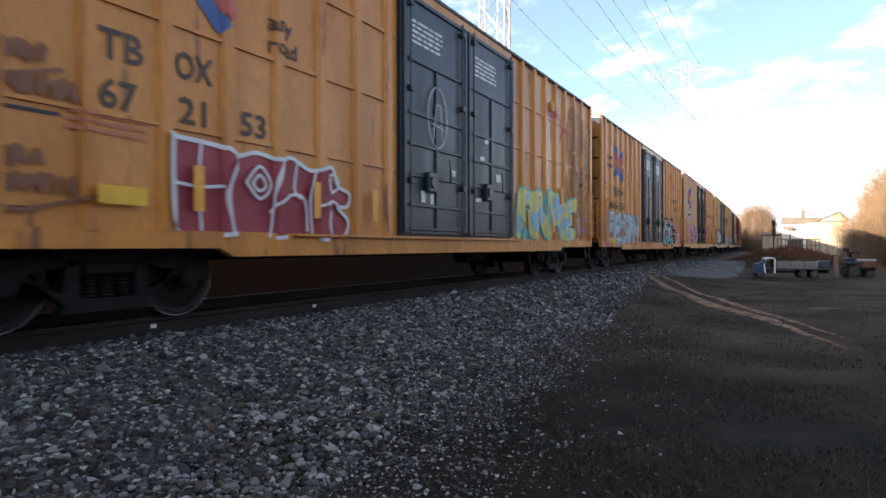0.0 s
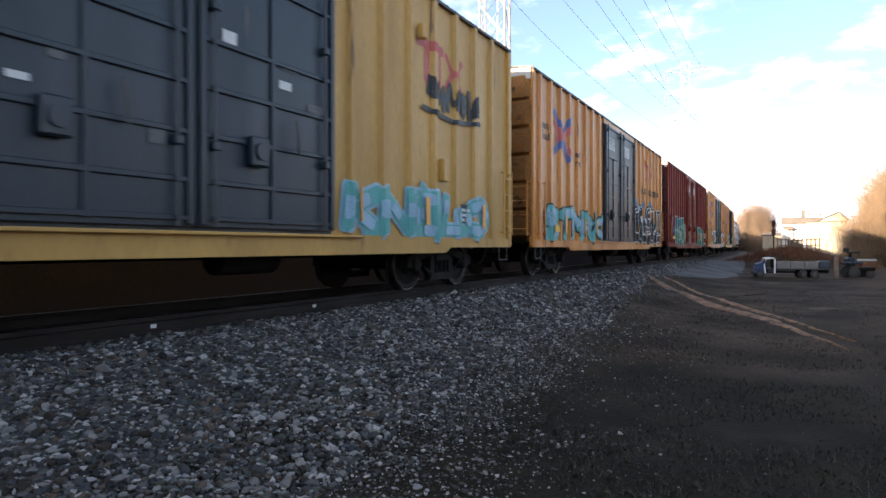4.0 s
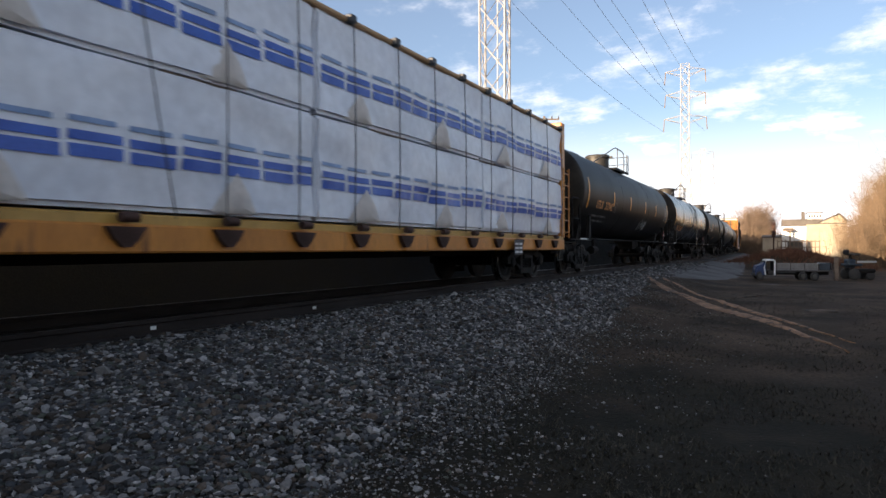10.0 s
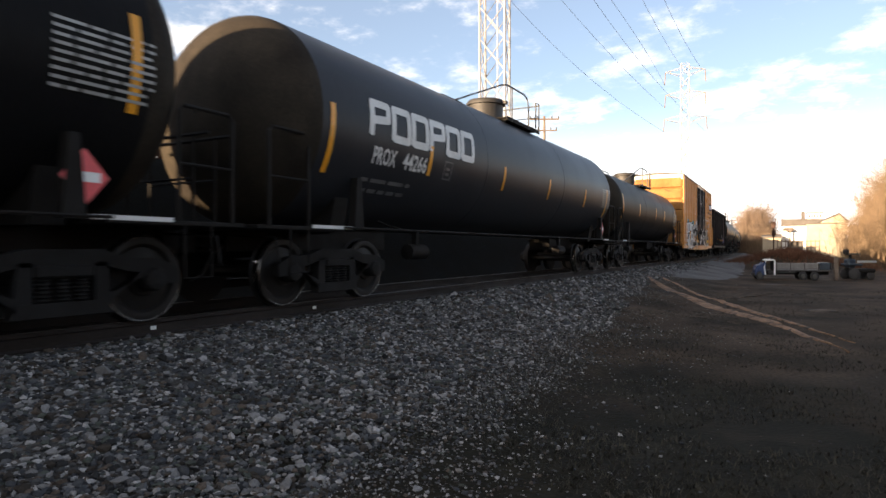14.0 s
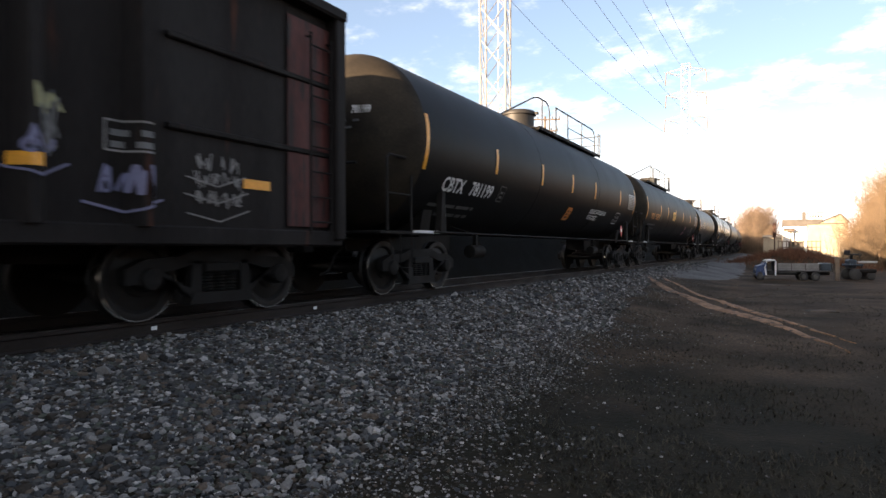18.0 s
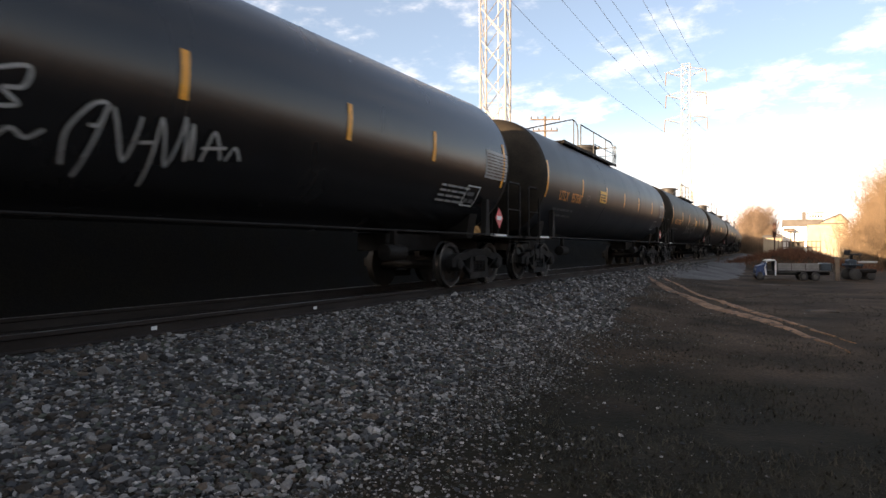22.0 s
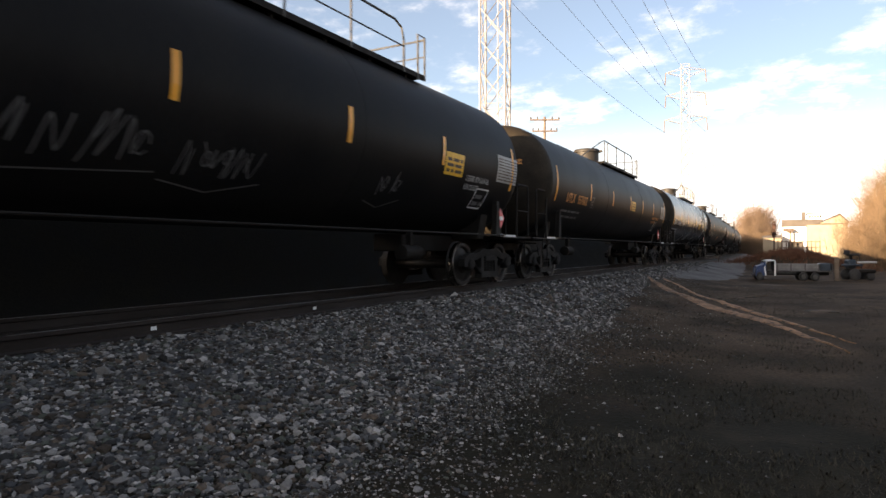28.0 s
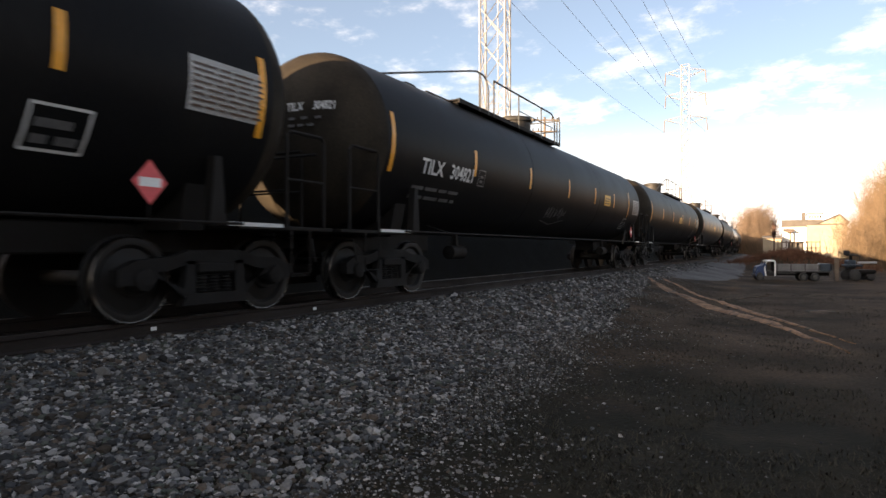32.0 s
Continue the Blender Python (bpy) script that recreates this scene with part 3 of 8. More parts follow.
for ends, wid, seed in (([(-5.01, 26.66), (-2.77, 21.82), (-0.83, 16.79), (0.92, 11.79)], 0.19, 1), ([(-5.06, 25.78), (-3.93, 20.39), (-0.34, 15.96), (0.75, 10.54)], 0.33, 2)):
    tagged(new("tyre_rut", rut(ends, wid, seed).mesh("tyre_rut", MAT["dirt"], True)), "dry tan dirt ridge of a tyre rut", "tyre rut")
# trampled patches of the same dirt between the ruts and the truck
MAT["mud"] = surf("trampled_brown_dirt", (0.085, 0.052, 0.030), (0.045, 0.030, 0.018), 1.4, 30, 0.95, 0, 0.9, (1, 1, 1), 1.0, 0.5, (0.022, 0.017, 0.010), 0.52)
for ends, wid, seed in (([(-1.55, 20.3), (-1.2, 21.0), (-1.0, 21.6), (-0.6, 22.2)], 0.55, 3), ([(-1.0, 28.2), (-0.7, 28.1), (-0.4, 28.0), (0.0, 27.9)], 0.6, 4), ([(0.35, 17.4), (0.55, 17.3), (0.75, 17.2), (1.0, 17.0)], 0.5, 5)):
    tagged(new("dirt_patch", rut(ends, wid, seed).mesh("dirt_patch", MAT["mud"], True)), "trampled patch of brown dirt in the yard", "dirt patch")

# ---- background: thickets, towers, wires, yard things ----
MAT["twig"] = surf("bare_twigs", (0.150, 0.100, 0.058), (0.090, 0.060, 0.036), 2, 30, 0.9, 0, 0.0, island=0.45)
MAT["twig_dark"] = surf("dark_bare_twigs", (0.10, 0.066, 0.045), (0.06, 0.042, 0.030), 2, 30, 0.9, 0, 0.0, island=0.4)
MAT["twig_bank"] = surf("bank_twigs", (0.150, 0.074, 0.046), (0.07, 0.038, 0.025), 2, 30, 0.95, 0, 0.0, island=0.45, spec=0.1)
MAT["twig_far"] = surf("hazy_brown_twigs", (0.185, 0.130, 0.092), (0.12, 0.085, 0.062), 2, 30, 0.9, 0, 0.0, island=0.4)
MAT["bark"] = surf("grey_brown_bark", (0.20, 0.14, 0.10), (0.12, 0.085, 0.06), 3, 30, 0.9, 0, 0.4)
MAT["grass"] = surf("dry_winter_grass", (0.032, 0.027, 0.016), (0.0105, 0.0112, 0.0063), 0.9, 20, 0.9, 0, 0.0, island=0.5)
MAT["lattice"] = surf("galvanised_lattice_steel", (0.42, 0.40, 0.38), (0.30, 0.285, 0.27), 0.5, 10, 0.5, 0.2, 0.05)
MAT["wire"] = surf("weathered_wire", (0.10, 0.105, 0.11), (0.07, 0.075, 0.08), 1, 10, 0.5, 0.3, 0.0)
MAT["pole"] = surf("weathered_pole_wood", (0.16, 0.12, 0.09), (0.11, 0.08, 0.06), 3, 30, 0.9, 0, 0.3)
MAT["render"] = surf("cream_render", (0.34, 0.28, 0.20), (0.25, 0.205, 0.15), 0.8, 12, 0.85, 0, 0.2)
MAT["roofing"] = surf("grey_roofing", (0.085, 0.073, 0.064), (0.06, 0.052, 0.046), 0.8, 12, 0.8, 0, 0.2)
MAT["blue"] = surf("blue_vehicle_paint", (0.008, 0.030, 0.105), (0.006, 0.018, 0.055), 6, 30, 0.5, 0, 0.05)
MAT["bed_grey"] = surf("grey_sheet_metal", (0.060, 0.056, 0.052), (0.038, 0.035, 0.033), 3, 30, 0.7, 0.1, 0.1)
MAT["panel_grey"] = surf("weathered_pale_boards", (0.15, 0.145, 0.14), (0.10, 0.094, 0.088), 3, 30, 0.7, 0, 0.1)
MAT["tyre"] = surf("black_rubber", (0.02, 0.02, 0.02), (0.035, 0.033, 0.03), 6, 50, 0.8)
MAT["glass"] = surf("dark_glass", (0.02, 0.025, 0.03), (0.03, 0.03, 0.035), 3, 20, 0.08, 0, 0.0)


def sticks(name, spots, per, height, spread_xy, thick, seed, material, lean=0.35, sub=5):
    """Bare brush: stems with side twigs, each a thin three-sided tapering stick."""
    rnd = random.Random(seed)
    vs, fs = [], []

    def stick(a, b, r0, r1):
        d = (b - a).normalized()
        s = d.orthogonal().normalized()
        u = d.cross(s)
        k = len(vs)
        for p, r in ((a, r0), (b, r1)):
            for t in (0.0, 2.094, 4.189):
                q = p + r * (math.cos(t) * s + math.sin(t) * u)
                vs.append((q.x, q.y, q.z))
        fs.extend([(k, k + 1, k + 4, k + 3), (k + 1, k + 2, k + 5, k + 4), (k + 2, k, k + 3, k + 5)])

    for x, y, hs in spots:
        for _ in range(per):
            px, py = x + rnd.gauss(0, spread_xy), y + rnd.gauss(0, spread_xy)
            h = height * hs * rnd.uniform(0.45, 1.05)
            if -4.9 < side_of_track(px, py) < 0.0:
                continue
            base = Vector((px, py, ground_z(px, py) - 0.05))
            mid = base + Vector((rnd.gauss(0, lean) * h * .4, rnd.gauss(0, lean) * h * .4, h * .55))
            tip = mid + Vector((rnd.gauss(0, lean) * h * .4, rnd.gauss(0, lean) * h * .4, h * .45))
            stick(base, mid, thick, thick * .7)
            stick(mid, tip, thick * .7, thick * .25)
            for _ in range(sub):
                t = rnd.uniform(.2, 1.0)
                q = base.lerp(mid, t / .55) if t < .55 else mid.lerp(tip, (t - .55) / .45)
                l = h * rnd.uniform(.12, .34)
                stick(q, q + Vector((rnd.gauss(0, .6), rnd.gauss(0, .6), rnd.uniform(.1, .9))).normalized() * l, thick * .5, thick * .15)
    me = bpy.data.meshes.new(name)
    me.from_pydata(vs, [], fs)
    me.materials.append(material)
    return new(name, me)


rnd = random.Random(5)
left_spots = []
for k in range(40):
    q = 3.5 + k * 1.45 + rnd.uniform(-.5, .5)
    left_spots.append((track(q)[0] - rnd.uniform(7.3, 9.0), q, rnd.uniform(.6, 1.1)))
tagged(sticks("bank_thicket", left_spots, 190, 2.7, 0.7, 0.022, 21, MAT["twig_bank"]), "leafless brown brush on the bank behind the track", "brush", kind="stuff")
more_spots = []
for k in range(60):
    q = 60 + k * 2.2
    more_spots.append((track(q)[0] - rnd.uniform(5.5, 9.0), q, rnd.uniform(.6, 1.1)))
tagged(sticks("far_bank_thicket", more_spots, 30, 2.4, 1.2, 0.03, 26, MAT["twig_bank"]), "leafless brown brush on the far bank", "brush", kind="stuff")
right_spots = []
for k in range(120):
    y = 52 + rnd.random() * 50
    o = rnd.random() ** 0.8 * 0.075
    right_spots.append(((0.080 + o) * y, y, (0.36 + 14.0 * min(o, 0.045)) * rnd.uniform(0.8, 1.05) * y / 72.0))
tagged(sticks("right_thicket", right_spots, 34, 9.6, 0.8, 0.017, 22, MAT["twig"], 0.26, 12), "tall leafless thicket in warm low sun", "brush", kind="stuff")
# added out of view: blocks low skylight and darkens what the tanks reflect
beside = []
for k in range(60):
    y = -45 + k * 1.75
    beside.append((11.0 + rnd.uniform(0, 7.0), y, rnd.uniform(.7, 1.1)))
tagged(sticks("yard_thicket", beside, 50, 5.0, 1.3, 0.05, 23, MAT["twig_dark"], 0.4, 10), "unseen leafless thicket, added to hold back low skylight", "brush", kind="stuff")
far_spots = [(-8.5 + k * 0.62 + rnd.uniform(-.4, .4), 136 + rnd.uniform(-3, 8), rnd.uniform(.45, .8)) for k in range(16)]
tagged(sticks("far_thicket", far_spots, 44, 7.0, 1.0, 0.03, 24, MAT["twig"], 0.3, 8), "bare brush at the far bend", "brush", kind="stuff")
clump = [(-11.0 + rnd.gauss(0, 3.0), 236.0 + rnd.uniform(-5, 5), 0) for k in range(26)]
clump = [(x, y, max(.35, 1.12 - .026 * (x + 11.0) ** 2) * rnd.uniform(.8, 1.1)) for x, y, _ in clump]
tagged(sticks("bare_clump", clump, 80, 14.6, 1.3, 0.05, 27, MAT["twig_far"], 0.32, 10), "dense brown leafless clump beyond the bend", "brush", kind="stuff")
mound = [(0.1 + rnd.gauss(0, 1.9), 48.0 + rnd.gauss(0, 1.0), rnd.uniform(.6, 1.05)) for k in range(46)]
tagged(sticks("brush_mound", mound, 60, 0.50, 0.5, 0.02, 25, MAT["twig_bank"], 0.6, 6), "dark heap of dead brush behind the truck", "brush", kind="stuff")


def bare_tree(x, y, h, seed):
    """A leafless tree: tapered trunk, limbs and a crown of many fine twigs."""
    rnd = random.Random(seed)
    t = thing("tree", "leafless tree with a fine twiggy crown", "tree", (x, y, ground_z(x, y)), "bare trees")
    trunk = Form()
    pts = [(rnd.gauss(0, .04) * k, rnd.gauss(0, .04) * k, h * .11 * k - .1) for k in range(6)]
    trunk.tube(pts, [.20 * h / 8 * (1 - .12 * k) for k in range(6)], 8)
    part("trunk", trunk, MAT["bark"], t, smooth=True)
    twigs = Form()
    for k in range(13):
        z0 = h * rnd.uniform(.25, .56)
        a = rnd.uniform(0, 6.283)
        l = h * rnd.uniform(.25, .48)
        el = rnd.uniform(.35, 1.2)
        p = Vector((0, 0, z0))
        d = Vector((math.cos(a) * math.cos(el), math.sin(a) * math.cos(el), math.sin(el)))
        q = p + d * l
        part("limb", Form().tube([p, p + d * l * .5 + Vector((0, 0, .05)), q], [.05 * h / 8, .035 * h / 8, .015], 5), MAT["bark"], t)
        for _ in range(60):
            s = p.lerp(q, rnd.uniform(.3, 1.0))
            e = (d + Vector((rnd.gauss(0, .7), rnd.gauss(0, .7), rnd.gauss(.25, .6)))).normalized()
            b = s + e * h * rnd.uniform(.06, .2)
            twigs.tube([s, b], [.018, .006], 3)
            for _ in range(2):
                f = (e + Vector((rnd.gauss(0, .7), rnd.gauss(0, .7), rnd.gauss(.2, .5)))).normalized()
                m = s.lerp(b, rnd.uniform(.4, 1))
                twigs.tube([m, m + f * h * rnd.uniform(.04, .1)], [.011, .005], 3)
    me = bpy.data.meshes.new("crown")
    me.from_pydata(twigs.v, [], twigs.f)
    me.materials.append(MAT["twig"])
    part("crown", me, MAT["twig"], t)
    return t


for x, y, h, s in ((-10.4, 240.0, 16.0, 1), (-8.2, 244.0, 11.5, 2), (-13.4, 242.0, 10.5, 3), (10.2, 66.0, 9.6, 4), (11.4, 71.0, 11.4, 5), (9.6, 82.0, 7.4, 6), (12.4, 92.0, 12.0, 7)):
    bare_tree(x, y, h, s)

# short dry grass in the yard
g_rnd = np.random.default_rng(31)
gvs, gfs = [], []
for k in range(34000):
    y = 2.0 + 24.0 * g_rnd.random() ** 1.9
    x = gravel_edge(y) - 0.1 + abs(g_rnd.normal(0, 1.0)) * (2.0 + y * 0.45)
    if noise.noise(Vector((x * .8, y * .8, 5.0))) < -0.12:
        continue
    z = ground_z(x, y) - .01
    for _ in range(3):
        a, h = g_rnd.uniform(0, 6.283), g_rnd.uniform(.015, .055)
        ca, sa = math.cos(a), math.sin(a)
        ox, oy = x + g_rnd.normal(0, .03), y + g_rnd.normal(0, .03)
        i = len(gvs)
        gvs += [(ox - .007 * sa, oy + .007 * ca, z), (ox + .007 * sa, oy - .007 * ca, z), (ox + ca * h * .9, oy + sa * h * .9, z + h)]
        gfs.append((i, i + 1, i + 2))
gr = bpy.data.meshes.new("yard_grass")
gr.from_pydata(gvs, [], gfs)
gr.materials.append(MAT["grass"])
tagged(new("yard_grass", gr), "short dry winter grass on dark soil", "grass", kind="stuff")


# lattice towers
def lattice(parent, w_at, z0, z1, bays, material, leg=0.07, brace=0.035):
    """Four legs with crossed bracing; each side of the tower is a part."""
    def corner(k, z):
        w = w_at(z) / 2
        return Vector(((-w, w, w, -w)[k % 4], (-w, -w, w, w)[k % 4], z))
    zs = [z0 + (z1 - z0) * k / bays for k in range(bays + 1)]
    for k in range(4):
        part("leg", Form().tube([corner(k, z) for z in zs], leg, 4), material, parent)
        for i, (a, b) in enumerate(zip(zs, zs[1:])):
            part("brace", Form().tube([corner(k, a), corner(k + 1, b)], brace, 4), material, parent)
            part("brace", Form().tube([corner(k + 1, a), corner(k, b)], brace, 4), material, parent)
            if i % 4 == 0 or i == bays - 1:
                part("ring_bar", Form().tube([corner(k, b), corner(k + 1, b)], brace, 4), material, parent)


mast = thing("lattice_tower", "tall pale steel lattice tower beyond the track", "lattice tower", (-24.8, 54.9, 0))
mast.rotation_euler = (0, 0, radians(12))
lattice(mast, lambda z: 2.35 + 0.004 * z, 0.0, 46.0, 15, MAT["lattice"], 0.10, 0.046)
part("cable_run", Form().tube([(0.5, -1.1, 0), (0.5, -1.1, 46)], 0.06, 6), MAT["lattice"], mast)


def pylon(x, y, s, turn):
    p = thing("power_pylon", "steel power line pylon with three pairs of crossarms", "pylon", (x, y, 0), "pylons of the power line")
    p.rotation_euler = (0, 0, radians(turn))
    lattice(p, lambda z: s * (1.5 + max(0.0, 15.0 - z / s) * 0.22), 0.0, 36.4 * s, 16, MAT["lattice"], 0.09 * s, 0.045 * s)
    for z in (35.2, 30.8, 26.2):
        for d in (-1, 1):
            f = Form()
            l = (3.5 if z > 30 else 3.7) * s
            for yy in (-.7, .7):
                f.tube([(d * .7 * s, yy * s, (z - .9) * s), (d * l, 0, z * s)], .05 * s, 4)
                f.tube([(d * .7 * s, yy * s, (z + .5) * s), (d * l, 0, z * s)], .05 * s, 4)
            part("crossarm", f, MAT["lattice"], p)
            part("insulator", Form().tube([(d * l, 0, z * s), (d * (l + .15), -.1, (z - 2.4) * s)], .09 * s, 6), MAT["pole"], p)
    return p


pylon(-17.2, 125.5, 1.0, 8.0)
pylon(-26.5, 235.0, 1.0, 8.0)

# power lines from the pylon overhead towards the camera
for a, m, b in (((-26.9, 56.0, 29.7), (-25.0, 95.6, 26.0), (-20.7, 123.6, 23.6)), ((-22.3, 58.6, 29.7), (-22.0, 94.7, 28.9), (-20.6, 123.6, 28.2)), ((-19.0, 60.4, 29.7), (-17.6, 92.9, 26.8), (-13.9, 127.4, 23.8)),
                ((-17.7, 61.1, 29.7), (-18.5, 89.6, 30.9), (-20.5, 123.7, 32.3)), ((-14.3, 63.0, 29.7), (-16.5, 95.8, 33.2), (-18.1, 125.0, 36.3)), ((-12.1, 64.3, 29.7), (-13.7, 92.8, 32.6), (-14.7, 126.9, 36.0))):
    a, m, b = Vector(a), Vector(m), Vector(b)
    u = (m.y - a.y) / (b.y - a.y)
    sag = (m - a.lerp(b, u)) / (u * (u - 1.0))
    pts = [a.lerp(b, t) + sag * t * (t - 1.0) for t in (-0.6 + 0.08 * i for i in range(21))]
    tagged(new("power_line", Form().tube(pts, 0.026, 4).mesh("power_line", MAT["wire"])), "thin sagging overhead power line", "wire", "power lines")

post = thing("utility_pole", "wooden utility pole with two crossarms and insulators", "utility pole", (-18.9, 52.4, 0))
part("pole", Form().tube([(0, 0, 0), (0, 0, 13.2)], [.15, .10], 10), MAT["pole"], post, smooth=True)
for z, w in ((12.9, 1.3), (11.9, 1.1)):
    arm = part("crossarm", Form().box(-w, w, -.16, -.06, z - .06, z + .06, .01), MAT["pole"], post)
    for x in (-.95, -.5, .5, .95):
        part("insulator", Form().spin([(.05, z + .06), (.07, z + .14), (.04, z + .2), (.06, z + .26), (.02, z + .3)], "Z", 8, (x * w, -.11, 0)), MAT["bed_grey"], arm, smooth=True)
post.rotation_euler = (0, 0, radians(28))

# the lit building at the end of the yard
bld = thing("building", "low cream building in warm sunlight", "building", (0, 0, 0))
bld.location = (2.55 - 3.8 * 0.865, 120.0, 0)
bld.rotation_euler = (0, 0, radians(1))
bld.scale = (0.865, 1, 1)


def wall_with(name, x0, x1, z0, z1, y, holes, material, parent, th=0.3):
    """A wall cut by rectangular openings."""
    f = Form()
    xs = sorted({x0, x1, *[h[0] for h in holes], *[h[1] for h in holes]})
    zs = sorted({z0, z1, *[h[2] for h in holes], *[h[3] for h in holes]})
    for xa, xb in zip(xs, xs[1:]):
        for za, zb in zip(zs, zs[1:]):
            if not any(h[0] <= xa and xb <= h[1] and h[2] <= za and zb <= h[3] for h in holes):
                f.box(xa, xb, y, y + th, za, zb)
    ob = part(name, f, material, parent)
    bm = bmesh.new()
    bm.from_mesh(ob.data)
    bmesh.ops.remove_doubles(bm, verts=bm.verts, dist=0.001)
    bm.to_mesh(ob.data)
    bm.free()
    return ob


part("front_wall", Form().box(3.8, 10.4, 0, .3, 0, 5.62), MAT["render"], bld)
for x in (5.9, 8.1):
    part("wall_trim", Form().box(x - .06, x + .06, -.05, 0, .2, 4.6, .01), MAT["render"], bld)
part("eave_trim", Form().box(3.7, 10.55, -.22, 0, 5.46, 5.62, .02), MAT["roofing"], bld)
part("side_wall", Form().box(3.8, 4.1, .3, 9, 0, 5.62), MAT["render"], bld)
part("side_wall", Form().box(10.1, 10.4, .3, 9, 0, 5.62), MAT["render"], bld)
part("back_wall", Form().box(3.8, 10.4, 9, 9.3, 0, 5.62), MAT["render"], bld)
part("gable", Form().prism([(5.9, 5.62), (10.4, 5.62), (9.2, 7.05)], .02, 8.5, "Y"), MAT["render"], bld)
part("gable_roof", Form().prism([(5.6, 5.66), (5.6, 5.78), (9.2, 7.22), (10.7, 5.78), (10.7, 5.66), (9.2, 7.06)], -.25, 8.7, "Y"), MAT["roofing"], bld)
wall_with("wing_wall", -.3, 3.75, 0, 5.2, .6, [(.6, 3.3, 0, 2.6)], MAT["white"], bld)
part("wing_side_wall", Form().box(-.3, -.05, .9, 8.0, 0, 5.2), MAT["white"], bld)
part("wing_back_wall", Form().box(-.3, 3.75, 8.0, 8.3, 0, 5.2), MAT["white"], bld)
part("wing_roof", Form().box(-.4, 6.5, .32, 9.0, 5.22, 6.35, .05), MAT["roofing"], bld, "grey flat roof with a deep fascia")
part("porch_post", Form().box(.9, 1.15, -.6, -.35, 0, 4.6, .02), MAT["pole"], bld)
part("porch_roof", Form().prism([(-.9, 4.35), (.58, 4.75), (.58, 4.9), (-.9, 4.5)], -.2, 1.6, "X"), MAT["pole"], bld)
attic = wall_with("clerestory", 4.0, 6.45, 6.35, 7.35, 1.2, [(4.2 + k * .45, 4.5 + k * .45, 6.6, 7.1) for k in range(5)], MAT["white"], bld)
for k in range(5):
    part("pane", Form().box(4.2 + k * .45, 4.5 + k * .45, 1.30, 1.34, 6.6, 7.1), MAT["glass"], attic)
part("clerestory_body", Form().box(4.0, 6.45, 1.5, 6.0, 6.35, 7.35), MAT["white"], bld)
part("clerestory_roof", Form().box(3.9, 6.6, 1.0, 6.2, 7.35, 7.48, .02), MAT["roofing"], bld)
part("chimney", Form().box(3.0, 3.6, .9, 1.5, 6.35, 7.6, .03), MAT["roofing"], bld)
part("recess", Form().box(.6, 3.3, 1.6, 1.7, 0, 2.6), MAT["roofing"], bld)
# low sunlit shed beside it
shed = thing("shed", "low cream shed in warm sunlight", "shed", (-3.9, 118.0, 0))
shed.rotation_euler = (0, 0, radians(1))
part("wall", Form().box(0, 2.7, 0, 3.0, 0, 3.25), MAT["render"], shed)
part("roof", Form().prism([(-.3, 3.25), (3.3, 3.25), (3.3, 3.75), (-.3, 3.45)], -.15, 2.85, "X"), MAT["roofing"], shed)

# post-and-rail fence before it
fence = thing("fence", "weathered wooden post and rail fence", "fence", (-1.3, 92.0, 0))
fence.rotation_euler = (0, 0, radians(1))
for k in range(11):
    part("post", shared("fence_post", lambda: Form().box(-.06, .06, -.06, .06, 0, 2.55, .01), MAT["pole"]), MAT["pole"], fence, at=(k * .47, 0, 0))
for z in (1.55, 2.3):
    part("rail", Form().box(-.1, 4.8, .06, .10, z, z + .12, .008), MAT["pole"], fence)

sig = thing("signal_post", "railway signal post with two lamp heads", "signal", (-1.29, 68.0, 0))
part("mast", Form().tube([(0, 0, 0), (0, 0, 3.9)], .06, 8), MAT["rust_iron"], sig)
for z in (2.9, 3.7):
    hd = part("signal_head", Form().box(-.17, .17, -.1, .06, z - .30, z + .30, .03), MAT["rust_iron"], sig)
    part("hood", Form().spin([(.1, -.1), (.11, -.32)], "Y", 12, (0, 0, z + .12), False), MAT["black_door"], hd)
part("relay_box", Form().box(.4, 1.1, -.2, .3, 0, 1.3, .03), MAT["bed_grey"], sig)

# small blue flatbed truck parked in the grass
tr = thing("flatbed_truck", "small parked blue truck with a grey flat bed", "truck", (-1.44, 32.70, 0))
tr.rotation_euler = (0, 0, radians(8))
tr.scale = (0.84, 1, 1)
hood = Form().prism([(.06, .24), (.06, .50), (.14, .66), (.42, .74), (.56, .90), (.60, .90), (.60, .24)], 0.04, 1.24, "Y")
cab = part("cab", hood, MAT["blue"], tr)
part("fender", Form().prism([(.05, .22), (.07, .40), (.18, .50), (.34, .50), (.46, .38), (.48, .22), (.42, .22), (.38, .36), (.30, .42), (.20, .42), (.13, .34), (.11, .22)], 0.0, .16, "Y"), MAT["blue"], cab)
part("windscreen", Form().prism([(.44, .74), (.57, .90), (.555, .90), (.425, .74)], .12, 1.16, "Y"), MAT["glass"], cab)
part("headlight", Form().spin([(.02, 0), (.06, .01), (.07, .04)], "X", 12, (.03, .28, .50)), MAT["panel"], cab)
part("cab_frame", Form().tube([(.58, .05, .24), (.52, .05, .60), (.60, .05, .90), (.68, .05, .93), (.98, .05, .94), (1.04, .05, .88), (1.04, .05, .24)], .045, 6), MAT["white"], tr, "white cab door frame", True)
part("cab_frame", Form().tube([(.58, 1.22, .24), (.52, 1.22, .60), (.60, 1.22, .90), (.68, 1.22, .93), (.98, 1.22, .94), (1.04, 1.22, .88), (1.04, 1.22, .24)], .045, 6), MAT["white"], tr, "white cab door frame", True)
part("cab_roof", Form().box(.60, 1.02, .05, 1.22, .91, .96, .02), MAT["white"], tr)
